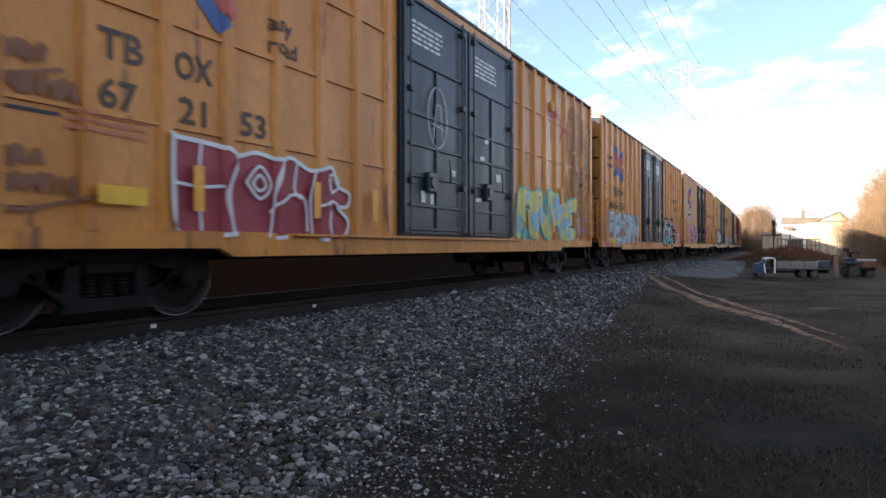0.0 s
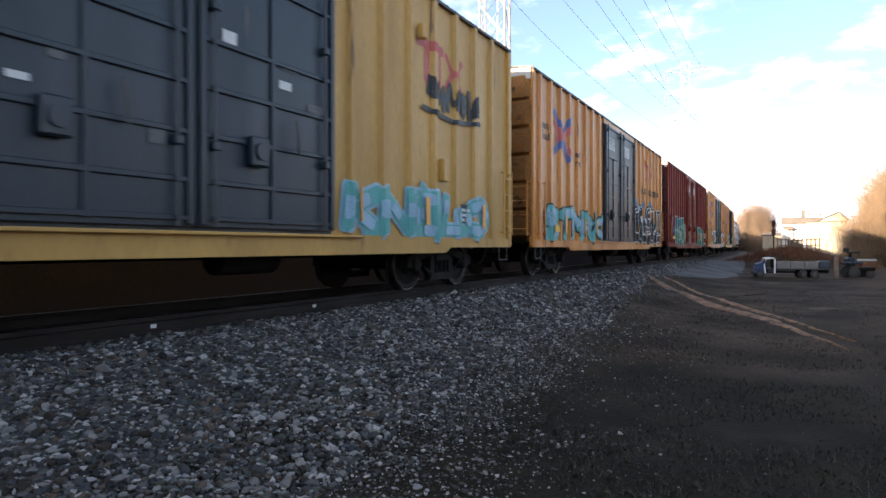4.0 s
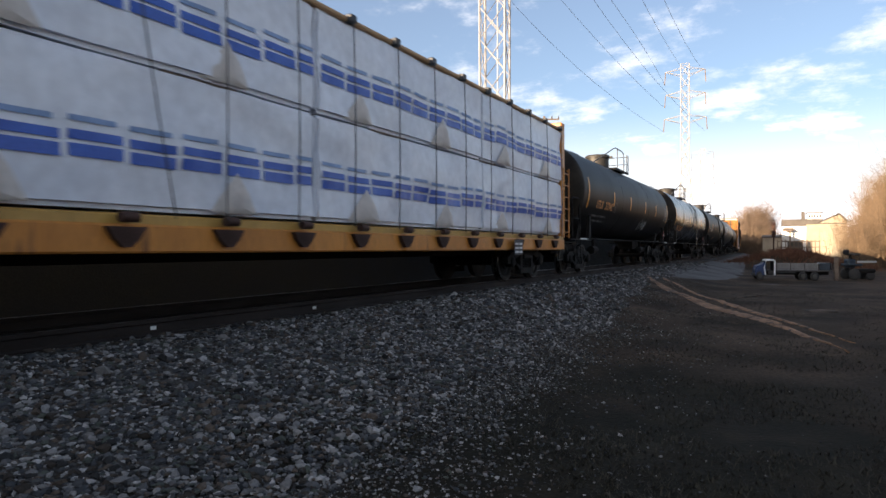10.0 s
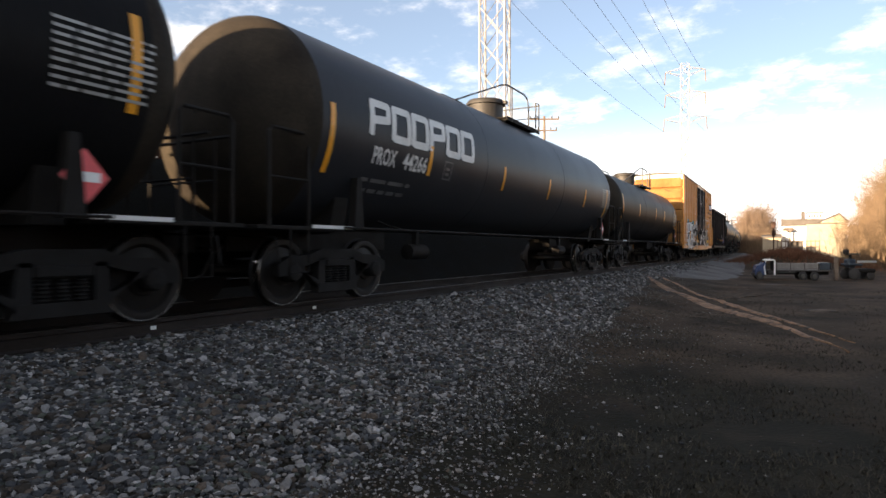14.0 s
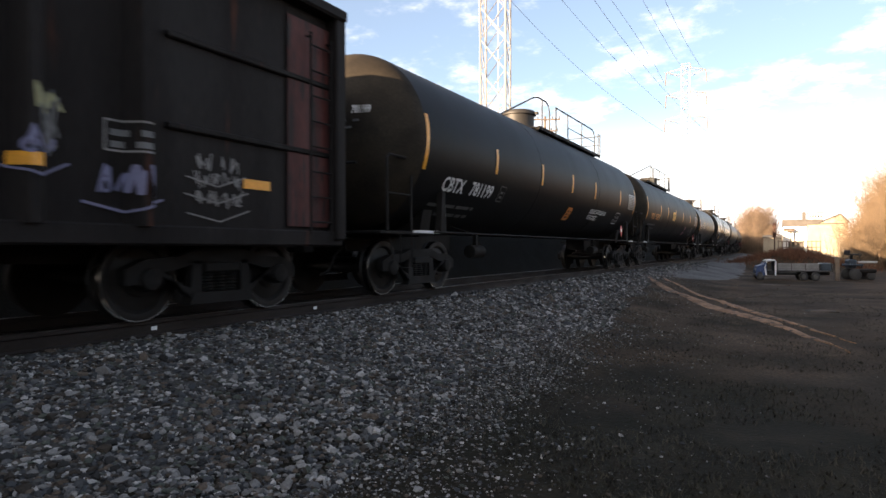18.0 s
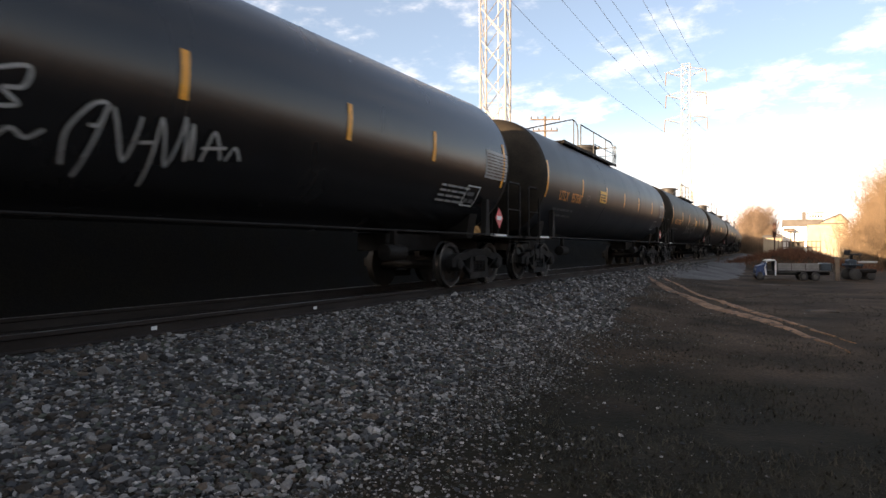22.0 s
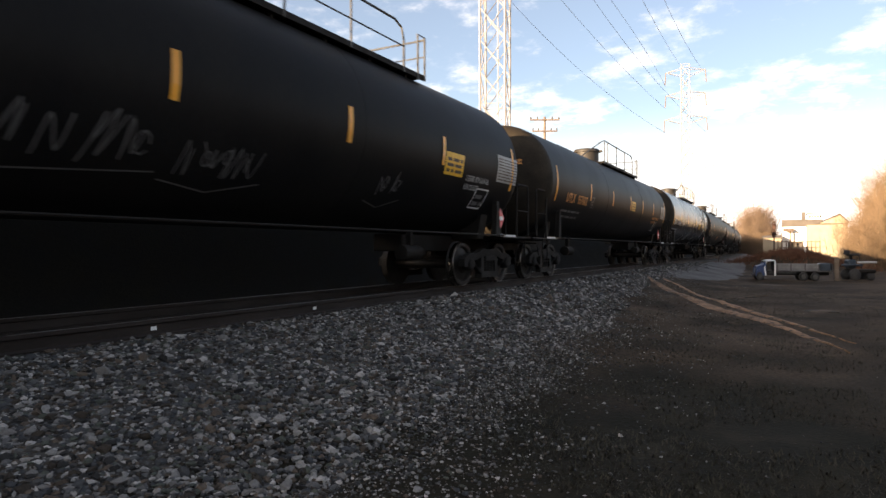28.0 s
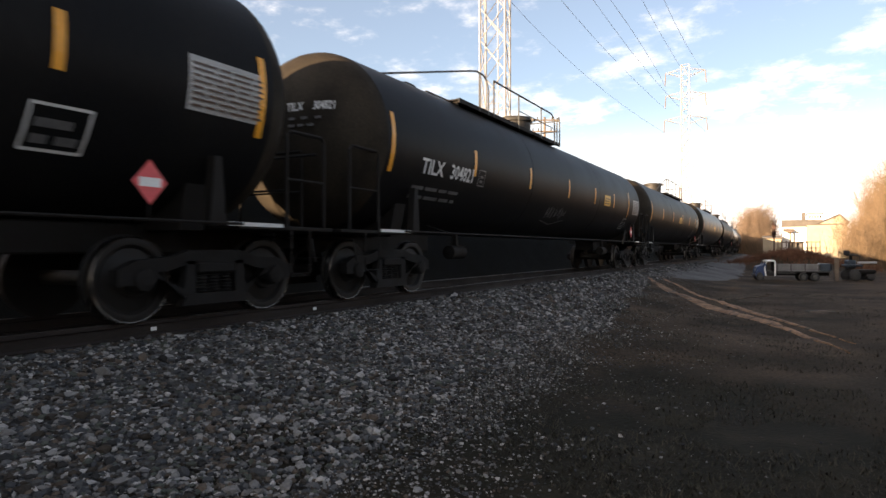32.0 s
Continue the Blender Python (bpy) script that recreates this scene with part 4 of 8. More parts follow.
part("cab_back", Form().box(.98, 1.03, .10, 1.18, .24, .90, .01), MAT["tyre"], tr)
part("seat", Form().box(.68, .98, .15, 1.1, .24, .46, .04), MAT["tyre"], tr)
part("bumper", Form().box(-.02, .06, 0.0, 1.3, .20, .32, .02), MAT["bed_grey"], tr)
part("bed_floor", Form().box(1.08, 3.80, 0, 1.35, .42, .48, .01), MAT["bed_grey"], tr)
for y in (0.0, 1.31):
    for z in (.50, .65):
        part("side_board", Form().box(1.08, 3.16 if y == 0 else 3.80, y, y + .04, z, z + .13, .008), MAT["panel_grey"], tr)
for x in (1.10, 1.78, 2.46, 3.12):
    part("stake", Form().box(x, x + .05, -.03, 0, .40, .80, .006), MAT["bed_grey"], tr)
part("tail_board", Form().box(3.76, 3.80, .05, 1.3, .50, .80, .008), MAT["bed_grey"], tr)
part("tool_box", Form().box(3.20, 3.72, .06, .70, .48, .82, .03), MAT["black_door"], tr, "dark tool box")
part("chassis", Form().box(.5, 3.7, .35, .95, .26, .42), MAT["under"], tr)
part("side_guard", Form().box(1.15, 2.05, -.02, .02, .34, .40, .006), MAT["tyre"], tr)
for x in (.30, 2.42, 2.98):
    for y in (0.0, 1.12):
        w = part("wheel", shared("truck_wheel", lambda: Form().spin([(.05, 0), (.15, 0), (.205, .03), (.21, .12), (.205, .19), (.05, .19)], "Y", 20), MAT["tyre"], True), MAT["tyre"], tr, at=(x, y, .20))
        part("rim", shared("truck_rim", lambda: Form().spin([(.02, -.01), (.10, -.012), (.11, .01)], "Y", 16), MAT["bed_grey"], True), MAT["bed_grey"], w)
st = thing("wooden_post", "short weathered wooden post", "post", (1.93, 34.35, 0))
part("post", Form().box(-.09, .09, -.09, .09, -.1, 1.02, .02), MAT["pole"], st)
part("cap", Form().box(-.11, .11, -.11, .11, 1.02, 1.06, .01), MAT["pole"], st)
# riding mower
mo = thing("riding_mower", "old dark riding mower with a pale deck rail", "mower", (2.30, 34.9, 0))
mo.rotation_euler = (0, 0, radians(25))
part("hood", Form().box(.05, .42, -.22, .22, .55, .98, .07), MAT["black_door"], mo)
part("seat", Form().box(.10, .50, -.20, .20, 1.16, 1.24, .03).box(.02, .12, -.20, .20, 1.20, 1.42, .03), MAT["tyre"], mo)
part("seat_post", Form().box(.20, .30, -.05, .05, .98, 1.16, .01), MAT["under"], mo)
part("deck_rail", Form().box(.38, 1.24, -.36, -.28, .80, .90, .02), MAT["panel"], mo, "pale rail along the deck")
part("deck", Form().box(.40, 1.20, -.40, .40, .34, .52, .05), MAT["under"], mo)
part("fender", Form().box(.02, .60, -.40, .40, .66, .76, .03), MAT["black_door"], mo)
part("steering_wheel", Form().tube([(.62, .17 * math.cos(t), 1.2 + .05 * math.sin(t)) for t in [6.283 * k / 12 for k in range(13)]], .018, 5).tube([(.75, 0, .5), (.62, 0, 1.2)], .018), MAT["tyre"], mo)
for x, y, r in ((.25, -.40, .27), (.25, .28, .27), (1.0, -.34, .19), (1.0, .24, .19)):
    part("wheel", Form().spin([(.03, 0), (r * .8, 0), (r, .03), (r, .11), (r * .8, .14), (.03, .14)], "Y", 18, (x, y, r)), MAT["tyre"], mo, smooth=True)
# pale planks lying by the far track
for k in range(7):
    tagged(new("plank", Form().box(-.9, .9, -.11, .11, 0, .05, .008).mesh("plank", MAT["white"])), "pale plank lying by the far track", "plank", "loose planks").matrix_world = pose(-4.9 - .25 * (k % 3), 92 + 1.1 * k, .16 + .05 * (k % 3), 0, 2, 60 + 23 * k)

# ---- lettering and paint on curved or ribbed sides ----
LETTERS = {}


def letters(text):
    """Flat mesh of a line of writing, one unit high, starting at 0."""
    if text not in LETTERS:
        cu = bpy.data.curves.new("writing", "FONT")
        cu.body, cu.size, cu.resolution_u, cu.offset = text, 1.4, 2, 0.028
        ob = new("writing", cu)
        bpy.context.view_layer.update()
        me = bpy.data.meshes.new_from_object(ob.evaluated_get(bpy.context.evaluated_depsgraph_get()))
        LETTERS[text] = ([(v.co.x, v.co.y) for v in me.vertices], [tuple(p.vertices) for p in me.polygons])
        bpy.data.objects.remove(ob)
        bpy.data.curves.remove(cu)
        bpy.data.meshes.remove(me)
    return LETTERS[text]


class Side:
    """The outer face of a car's side, as seen from +X: a flat wall with posts, or a barrel."""

    def __init__(self, x=1.42, posts=(), depth=0.06, half=0.05, slope=0.03, radius=0.0, zc=0.0):
        self.x, self.posts, self.depth, self.half, self.slope = x, posts, depth, half, slope
        self.radius, self.zc = radius, zc

    def out(self, y, z):
        if self.radius:
            return math.sqrt(max(self.radius ** 2 - (z - self.zc) ** 2, 0.01))
        e = 0.0
        for p in self.posts:
            d = abs(y - p)
            if d < self.half + self.slope:
                e = max(e, self.depth * min(1.0, (self.half + self.slope - d) / self.slope))
        return self.x + e

    def lay(self, pieces, lift=0.004):
        """Lay flat pieces (verts in y, z; faces) on the side, each a hair above the last."""
        form = Form()
        for k, (vs, fs) in enumerate(pieces):
            bm = bmesh.new()
            bv = [bm.verts.new((0, a, b)) for a, b in vs]
            for q in fs:
                try:
                    bm.faces.new([bv[i] for i in q])
                except ValueError:
                    pass
            ys, zs = [a for a, _ in vs], [b for _, b in vs]
            cuts = []
            if self.radius:
                z = math.ceil(min(zs) / 0.16) * 0.16
                while z < max(zs):
                    cuts.append(((0, 0, z), (0, 0, 1)))
                    z += 0.16
            else:
                for p in self.posts:
                    for e in (-self.half - self.slope, -self.half, self.half, self.half + self.slope):
                        if min(ys) < p + e < max(ys):
                            cuts.append(((0, p + e, 0), (0, 1, 0)))
            for co, no in cuts:
                bmesh.ops.bisect_plane(bm, geom=bm.verts[:] + bm.edges[:] + bm.faces[:], plane_co=co, plane_no=no, dist=1e-5)
            for v in bm.verts:
                v.co.x = self.out(v.co.y, v.co.z) + lift + 0.00025 * k
            form.take(bm)
        return form

    def text(self, name, body, y, z, h, material, parent, width=None, label=""):
        vs, fs = letters(body)
        w = max(a for a, _ in vs)
        sx = (width / w) if width else h
        return part(name, self.lay([([(y + a * sx, z + b * h) for a, b in vs], fs)], 0.012), material, parent, label)

    def patch(self, name, y0, y1, z0, z1, material, parent, lift=0.004, label="", lean=0.0):
        return part(name, self.lay([([(y0, z0), (y1, z0), (y1 + lean, z1), (y0 + lean, z1)], [(0, 1, 2, 3)])], lift), material, parent, label)

    def lines(self, name, y0, y1, z0, z1, n, material, parent, seed=0, lift=0.006, label="", fill=0.55):
        """Small writing that cannot be read: rows of bars."""
        rnd = random.Random(seed)
        ps = []
        step = (z1 - z0) / n
        for k in range(n):
            y = y0
            z = z1 - (k + 1) * step
            while y < y1 - 0.05:
                w = min(rnd.uniform(0.10, 0.34) * max(1.0, (y1 - y0)), y1 - y)
                ps.append(([(y, z), (y + w, z), (y + w, z + step * fill), (y, z + step * fill)], [(0, 1, 2, 3)]))
                y += w + step * 0.5
        ob = part(name, self.lay(ps, lift), material, parent, label)
        ob["kind"] = "stuff"
        return ob


def stroke(pts, wid):
    """A thick line with rounded joints as flat pieces."""
    out = []
    for (ax, ay), (bx, by) in zip(pts, pts[1:]):
        d = math.hypot(bx - ax, by - ay) or 1e-6
        ux, uy = (bx - ax) / d, (by - ay) / d
        nx, ny = -uy * wid / 2, ux * wid / 2
        e = wid * 0.28
        ax2, ay2, bx2, by2 = ax - ux * e, ay - uy * e, bx + ux * e, by + uy * e
        out.append(([(ax2 + nx * .7, ay2 + ny * .7), (ax - nx * 0 + nx, ay + ny), (bx + nx, by + ny), (bx2 + nx * .7, by2 + ny * .7),
                     (bx2 - nx * .7, by2 - ny * .7), (bx - nx, by - ny), (ax - nx, ay - ny), (ax2 - nx * .7, ay2 - ny * .7)], [tuple(range(8))]))
    return out


GLYPHS = [
    [[(.1, 0), (.1, 1)], [(.1, .95), (.85, .8), (.8, .55), (.1, .5)], [(.4, .5), (.95, 0)]],
    [[(.9, .9), (.3, 1), (.1, .7), (.8, .4), (.8, .1), (.1, .05)]],
    [[(.1, 1), (.15, .1), (.8, .05), (.9, 1)]],
    [[(.1, 0), (.2, 1), (.85, .9), (.85, 0)], [(.15, .45), (.85, .45)]],
    [[(.9, 1), (.15, .9), (.1, .1), (.9, 0)], [(.15, .5), (.75, .5)]],
    [[(.1, 0), (.1, 1), (.85, 0), (.9, 1)]],
    [[(.5, 1), (.1, .7), (.15, .15), (.6, 0), (.9, .4), (.8, .85), (.5, 1)]],
    [[(.05, .95), (.95, 1)], [(.5, .95), (.45, 0)]],
    [[(.1, 0), (.15, 1)], [(.9, 1), (.2, .5), (.95, 0)]],
    [[(.15, 1), (.1, .05), (.9, .05)], [(.6, .6), (.65, .35)]],
]


def graffiti(side, parent, y0, y1, z0, z1, n, fill, edge, seed, thick=0.30, lean=0.12, accent=None, back=None, word="", label="", outer=None, second=None, spell=""):
    """A sprayed piece: cloud, outer line, outline, fill, a second tone, inner lines and highlights."""
    rnd = random.Random(seed)
    w = (y1 - y0) / n
    h = z1 - z0
    pf, pe, po, ps, pl, pa = [], [], [], [], [], []
    if word:
        vs, fs = letters(word)
        tw = max(a for a, _ in vs)
        sx, sz = (y1 - y0) / tw, h
        for dx, dz in ((-.14, -.09), (.14, -.09), (-.14, .09), (.14, .09), (.0, -.10), (0, .10), (.14, 0), (-.14, 0)):
            pe.append(([(y0 + a * sx + dx, z0 + b * sz + dz) for a, b in vs], fs))
        for dx, dz in ((-.05, 0), (.05, 0), (0, .03), (0, -.03)):
            pf.append(([(y0 + a * sx + dx, z0 + b * sz + dz) for a, b in vs], fs))
        for k in range(n * 3):
            a, b = rnd.uniform(y0, y1), rnd.uniform(z0 + .1, z1 - .1)
            pl += stroke([(a, b), (a + rnd.uniform(-.2, .2), b + rnd.uniform(.1, .3))], .025)
    else:
        for k in range(n):
            g = ANGLED[spell[k]] if spell else rnd.choice(GLYPHS)
            jx, jz = rnd.uniform(-.10, .10), rnd.uniform(-.10, .10)
            sc = rnd.uniform(.9, 1.06)
            for s in g:
                pts = [(y0 + w * (k - .06 + 1.12 * (a * sc + jx * b)) + lean * h * (b - .5) * .6, z0 + h * (.10 + .80 * b * sc + jz * (a - .5))) for a, b in s]
                t = thick * min(w, h) * rnd.uniform(.8, 1.2)
                po += stroke(pts, t + 0.20)
                pe += stroke(pts, t + 0.09)
                pf += stroke(pts, t)
                for (ax, az), (bx, bz) in zip(pts, pts[1:]):
                    q = rnd.uniform(.1, .5)
                    r = q + rnd.uniform(.2, .45)
                    if second:
                        ps += stroke([(ax + (bx - ax) * q, az + (bz - az) * q), (ax + (bx - ax) * r, az + (bz - az) * r)], t * .72)
                    o = t * .28
                    pa += stroke([(ax - o * .6, az + o), (ax + (bx - ax) * r - o * .6, az + (bz - az) * r + o)], t * .14)
                    if rnd.random() < .6:
                        pl += stroke([(ax + (bx - ax) * r, az + (bz - az) * r), (ax + (bx - ax) * r + rnd.uniform(-.16, .16), az + (bz - az) * r + rnd.uniform(-.2, .2))], .022)
            if rnd.random() < .55:
                # an arrow or spur that leaves the letter
                a = y0 + w * (k + rnd.uniform(.2, .9))
                zz = rnd.choice((z0 + .02, z1 - .02))
                pts = [(a, z0 + h * .5), (a + rnd.uniform(-.3, .3), zz), (a + rnd.uniform(-.5, .5), zz + rnd.uniform(-.12, .12))]
                pe += stroke(pts, .20)
                pf += stroke(pts, .11)
    if back:
        cloud = []
        for k in range(n * 4):
            cy, cz, r = rnd.uniform(y0 - .2, y1 + .2), rnd.uniform(z0, z1 + .15), rnd.uniform(.2, .5) * h * .5
            m = 11
            cloud.append(([(cy + r * 1.3 * math.cos(6.283 * i / m) * rnd.uniform(.75, 1.1), max(z0 - .05, cz + r * math.sin(6.283 * i / m) * rnd.uniform(.75, 1.1))) for i in range(m)], [tuple(range(m))]))
        part("graffiti_background", side.lay(cloud, 0.003), back, parent)["kind"] = "stuff"
    lift = 0.024
    root = None
    for name, ps2, mt in (("graffiti_outer_line", po if outer else [], outer), ("graffiti_outline", pe, edge), ("graffiti_fill", pf, fill), ("graffiti_second_tone", ps, second),
                          ("graffiti_inner_line", pl, edge), ("graffiti_highlight", pa if accent else [], accent)):
        if ps2 and mt:
            root = part(name, side.lay(ps2, lift), mt, parent, label if name == "graffiti_fill" else "")
            root["kind"] = "stuff"
            lift += 0.014
    return root


ANGLED = {
    "S": [[(.95, .95), (.35, .95), (.1, .68), (.85, .42), (.8, .12), (.0, .05)]],
    "Y": [[(.0, 1.0), (.4, .5), (.3, .0)], [(.95, 1.1), (.4, .5)]],
    "R": [[(.2, .0), (.3, .95)], [(.1, .95), (.8, .9), (.75, .55), (.3, .48)], [(.45, .5), (.95, -.05)]],
    "A": [[(.0, .0), (.45, 1.1), (.8, .0)], [(.2, .38), (.8, .42)]],
    "N": [[(.1, .0), (.2, .95)], [(.2, .95), (.75, .05)], [(.75, .05), (.95, 1.0)]],
    "G": [[(.9, .95), (.2, .85), (.05, .3), (.35, .0), (.9, .15), (.9, .5), (.5, .5)]],
    "F": [[(.15, .0), (.25, 1.0)], [(.1, 1.0), (.95, .95)], [(.25, .55), (.8, .55)]],
    "H": [[(.1, .0), (.15, 1.0)], [(.85, .0), (.9, 1.0)], [(.12, .5), (.88, .5)]],
    "T": [[(.0, 1.0), (1.0, .95)], [(.5, .95), (.45, .0)]],
    "L": [[(.2, 1.0), (.15, .1)], [(.15, .08), (.95, .05)]],
    "E": [[(.9, 1.0), (.2, .95), (.15, .05), (.9, .0)], [(.2, .52), (.75, .52)]],
    "K": [[(.15, .0), (.2, 1.0)], [(.95, 1.0), (.25, .5), (.95, .0)]],
    "O": [[(.5, 1.0), (.1, .7), (.12, .25), (.5, .0), (.9, .28), (.88, .72), (.5, 1.0)]],
}


def curve(pts, steps=5):
    """A smooth line through the given corners."""
    out = []
    for k in range(len(pts) - 1):
        p0, p1, p2, p3 = pts[max(k - 1, 0)], pts[k], pts[k + 1], pts[min(k + 2, len(pts) - 1)]
        for i in range(steps):
            t = i / steps
            out.append(tuple(.5 * (2 * p1[c] + (p2[c] - p0[c]) * t + (2 * p0[c] - 5 * p1[c] + 4 * p2[c] - p3[c]) * t * t + (3 * p1[c] - p0[c] - 3 * p2[c] + p3[c]) * t ** 3) for c in (0, 1)))
    return out + [pts[-1]]


def throw_up(side, parent, y0, y1, z0, z1, rim, inner, fill, line, wid=0.05):
    """A quick sprayed piece: one filled blob with pale lines drawn over it; shapes in a unit square."""
    at = lambda p: (y0 + p[0] * (y1 - y0), z0 + p[1] * (z1 - z0))
    edge = [at(p) for p in curve(rim + rim[:1], 4)][:-1]
    part("graffiti_fill", side.lay([(edge, [tuple(range(len(edge)))])], 0.012), fill, parent)
    ps = stroke(edge + edge[:1], wid * 1.4)
    for l in inner:
        ps += stroke([at(p) for p in curve(l)], wid)
    return part("graffiti_outline", side.lay(ps, 0.03), line, parent)


def tag_scrawl(side, parent, y0, y1, z0, z1, material, seed, wid=0.05, name="sprayed_tag"):
    """A thin sprayed scrawl of joined, rounded strokes."""
    rnd = random.Random(seed)
    h = z1 - z0
    n = max(2, round((y1 - y0) / (h * 0.75)))
    w = (y1 - y0) / n
    ps = []
    for k in range(n):
        # loops and spikes with no letters in them
        line, high = [], rnd.random() < .5
        for q in range(rnd.randint(4, 6)):
            high = not high
            line.append((y0 + w * (k + rnd.uniform(.0, 1.0) * .5 + .12 * q), z0 + h * (rnd.uniform(.65, 1.05) if high else rnd.uniform(-.05, .4))))
        ps += stroke(curve(line, 4), wid * rnd.uniform(.7, 1.1))
        if rnd.random() < .4:
            a, b = y0 + w * (k + rnd.uniform(.2, .8)), z0 + h * rnd.uniform(.3, .7)
            ps += stroke([(a + .16 * h * math.cos(.7 * q), b + .22 * h * math.sin(.7 * q)) for q in range(9)], wid * .8)
    if rnd.random() < .6:
        ps += stroke([(y0 - .1, z0 - .08), ((y0 + y1) / 2, z0 - .16), (y1 + .1, z0 - .02)], wid * .7)
    ob = part(name, side.lay(ps, 0.012), material, parent)
    ob["kind"] = "stuff"
    return ob


# ---- running gear ----
WHEEL_R = 0.45
AXLES = []                   # wheelsets to turn: (object, car, place along the car)


def wheelset_form():
    f = Form()
    for s in (-1, 1):
        f.spin([(0.10, s * 0.90), (0.17, s * 0.89), (0.19, s * 0.86), (0.33, s * 0.825), (0.365, s * 0.865), (0.43, s * 0.875),
                (WHEEL_R, s * 0.865), (WHEEL_R + 0.003, s * 0.755), (WHEEL_R + 0.026, s * 0.735), (WHEEL_R + 0.02, s * 0.715), (0.36, s * 0.72), (0.10, s * 0.76)], "X", 32)
    f.spin([(0.085, -1.0), (0.085, 1.0)], "X", 12)
    return f


def side_frame_form():
    """A cast side frame: arch, tension member, columns, journal boxes and a spring nest."""
    f = Form()
    arch = [(-1.20, 0.40), (-1.20, 0.56), (-0.98, 0.66), (-0.60, 0.68), (-0.35, 0.76), (0.35, 0.76), (0.60, 0.68), (0.98, 0.66), (1.20, 0.56), (1.20, 0.40),
            (1.02, 0.40), (1.00, 0.50), (0.62, 0.54), (0.40, 0.60), (-0.40, 0.60), (-0.62, 0.54), (-1.00, 0.50), (-1.02, 0.40)]
    f.prism(arch, 0.94, 1.06)
    for s in (-1, 1):
        f.prism([(s * 0.98, 0.56), (s * 0.80, 0.56), (s * 0.34, 0.16), (s * 0.34, 0.30), (s * 0.40, 0.32)], 0.945, 1.055)
        f.prism([(s * 0.44, 0.24), (s * 0.28, 0.24), (s * 0.28, 0.64), (s * 0.40, 0.64)], 0.94, 1.06)
        f.spin([(0.13, 0.90), (0.13, 1.05), (0.11, 1.10), (0.05, 1.115)], "X", 14, (0, s * 0.92, 0.45))
    f.prism([(-0.46, 0.15), (0.46, 0.15), (0.40, 0.28), (-0.40, 0.28)], 0.93, 1.07)
    f.box(0.90, 1.09, -0.26, 0.26, 0.50, 0.62, 0.02)
    return f


def spring_form():
    prof = []
    for k in range(6):
        z = 0.285 + k * 0.036
        prof += [(0.055, z), (0.078, z + 0.011), (0.078, z + 0.016), (0.055, z + 0.027)]
    return Form().spin(prof, "Z", 10)


def mirrored(build):
    def made():
        f = build()
        f.v = [(-x, y, z) for x, y, z in f.v]
        return f
    return made


def add_bogie(car, y):
    b = part("bogie", shared("bogie_bolster", lambda: Form().box(-1.0, 1.0, -0.17, 0.17, 0.46, 0.62, 0.03).box(-0.2, 0.2, -0.2, 0.2, 0.6, 0.78), MAT["under"]), MAT["under"], car, at=(0, y, 0))
    part("side_frame", shared("side_frame", side_frame_form, MAT["bogie"]), MAT["bogie"], b)
    part("side_frame", shared("side_frame|far", mirrored(side_frame_form), MAT["bogie"]), MAT["bogie"], b)
    for q in (-0.17, 0.0, 0.17):
        part("spring", shared("spring", spring_form, MAT["bogie"], True), MAT["bogie"], b, at=(1.0, q, 0))
    part("brake_beam", shared("brake_beam", lambda: Form().box(-0.8, 0.8, 0.36, 0.42, 0.34, 0.42, 0.01).box(-0.8, 0.8, -0.42, -0.36, 0.34, 0.42, 0.01), MAT["under"]), MAT["under"], b)
    for s in (-0.92, 0.92):
        w = part("wheelset", shared("wheelset", wheelset_form, MAT["wheel"], True), MAT["wheel"], car, at=(0, y + s, WHEEL_R))
        part("tread", shared("tread", lambda: Form().spin([(WHEEL_R + 0.0045, 0.84), (WHEEL_R + 0.0055, 0.765)], "X", 32, (0, 0, 0), False), MAT["tread"], True), MAT["tread"], w, "polished running surface")
        part("rim_face", shared("rim_face", lambda: Form().spin([(0.437, 0.8775), (0.4425, 0.8795), (0.4495, 0.8705)], "X", 40, (0, 0, 0), False), MAT["rim_steel"], True), MAT["rim_steel"], w, "thin worn rim edge")
        AXLES.append((w, car, y + s))


def add_coupler(car, y, s):
    def build():
        f = Form().box(-0.07, 0.07, -0.62, 0.1, -0.08, 0.08, 0.02)
        f.prism([(-0.13, -0.60), (0.15, -0.60), (0.19, -0.85), (0.06, -0.90), (0.0, -0.75), (-0.10, -0.80)], -0.15, 0.15, "Z")
        return f
    ob = part("coupler", shared("coupler", build, MAT["bogie"]), MAT["bogie"], car, at=(0, y, 0.86))
    if s > 0:
        ob.rotation_euler = (0, 0, math.pi)
    hose = part("air_hose", shared("air_hose", lambda: Form().tube([(0.28, 0, 0.80), (0.30, -0.22, 0.66), (0.30, -0.38, 0.42), (0.22, -0.48, 0.34)], 0.025), MAT["under"], True), MAT["under"], car, at=(0, y, 0))
    if s > 0:
        hose.rotation_euler = (0, 0, math.pi)


def ladder_form(h, rungs, w=0.42, r=0.014, feet=0.08):
    f = Form()
    for y in (0.0, w):
        f.tube([(feet, y, 0), (feet, y, h)], r * 1.3)
        for z in (0.05, h - 0.05):
            f.tube([(0, y, z), (feet, y, z)], r)
    for k in range(rungs):
        z = h * (k + 0.5) / rungs
        f.tube([(feet, 0, z), (feet, w, z)], r)
    return f


def step_form():
    return Form().tube([(0, 0, 0.30), (0, 0.02, 0), (0, 0.40, 0), (0, 0.42, 0.30)], 0.016)


# ---- the boxcar ----
BODY, PITCH = 17.10, 18.13
HALF = BODY / 2


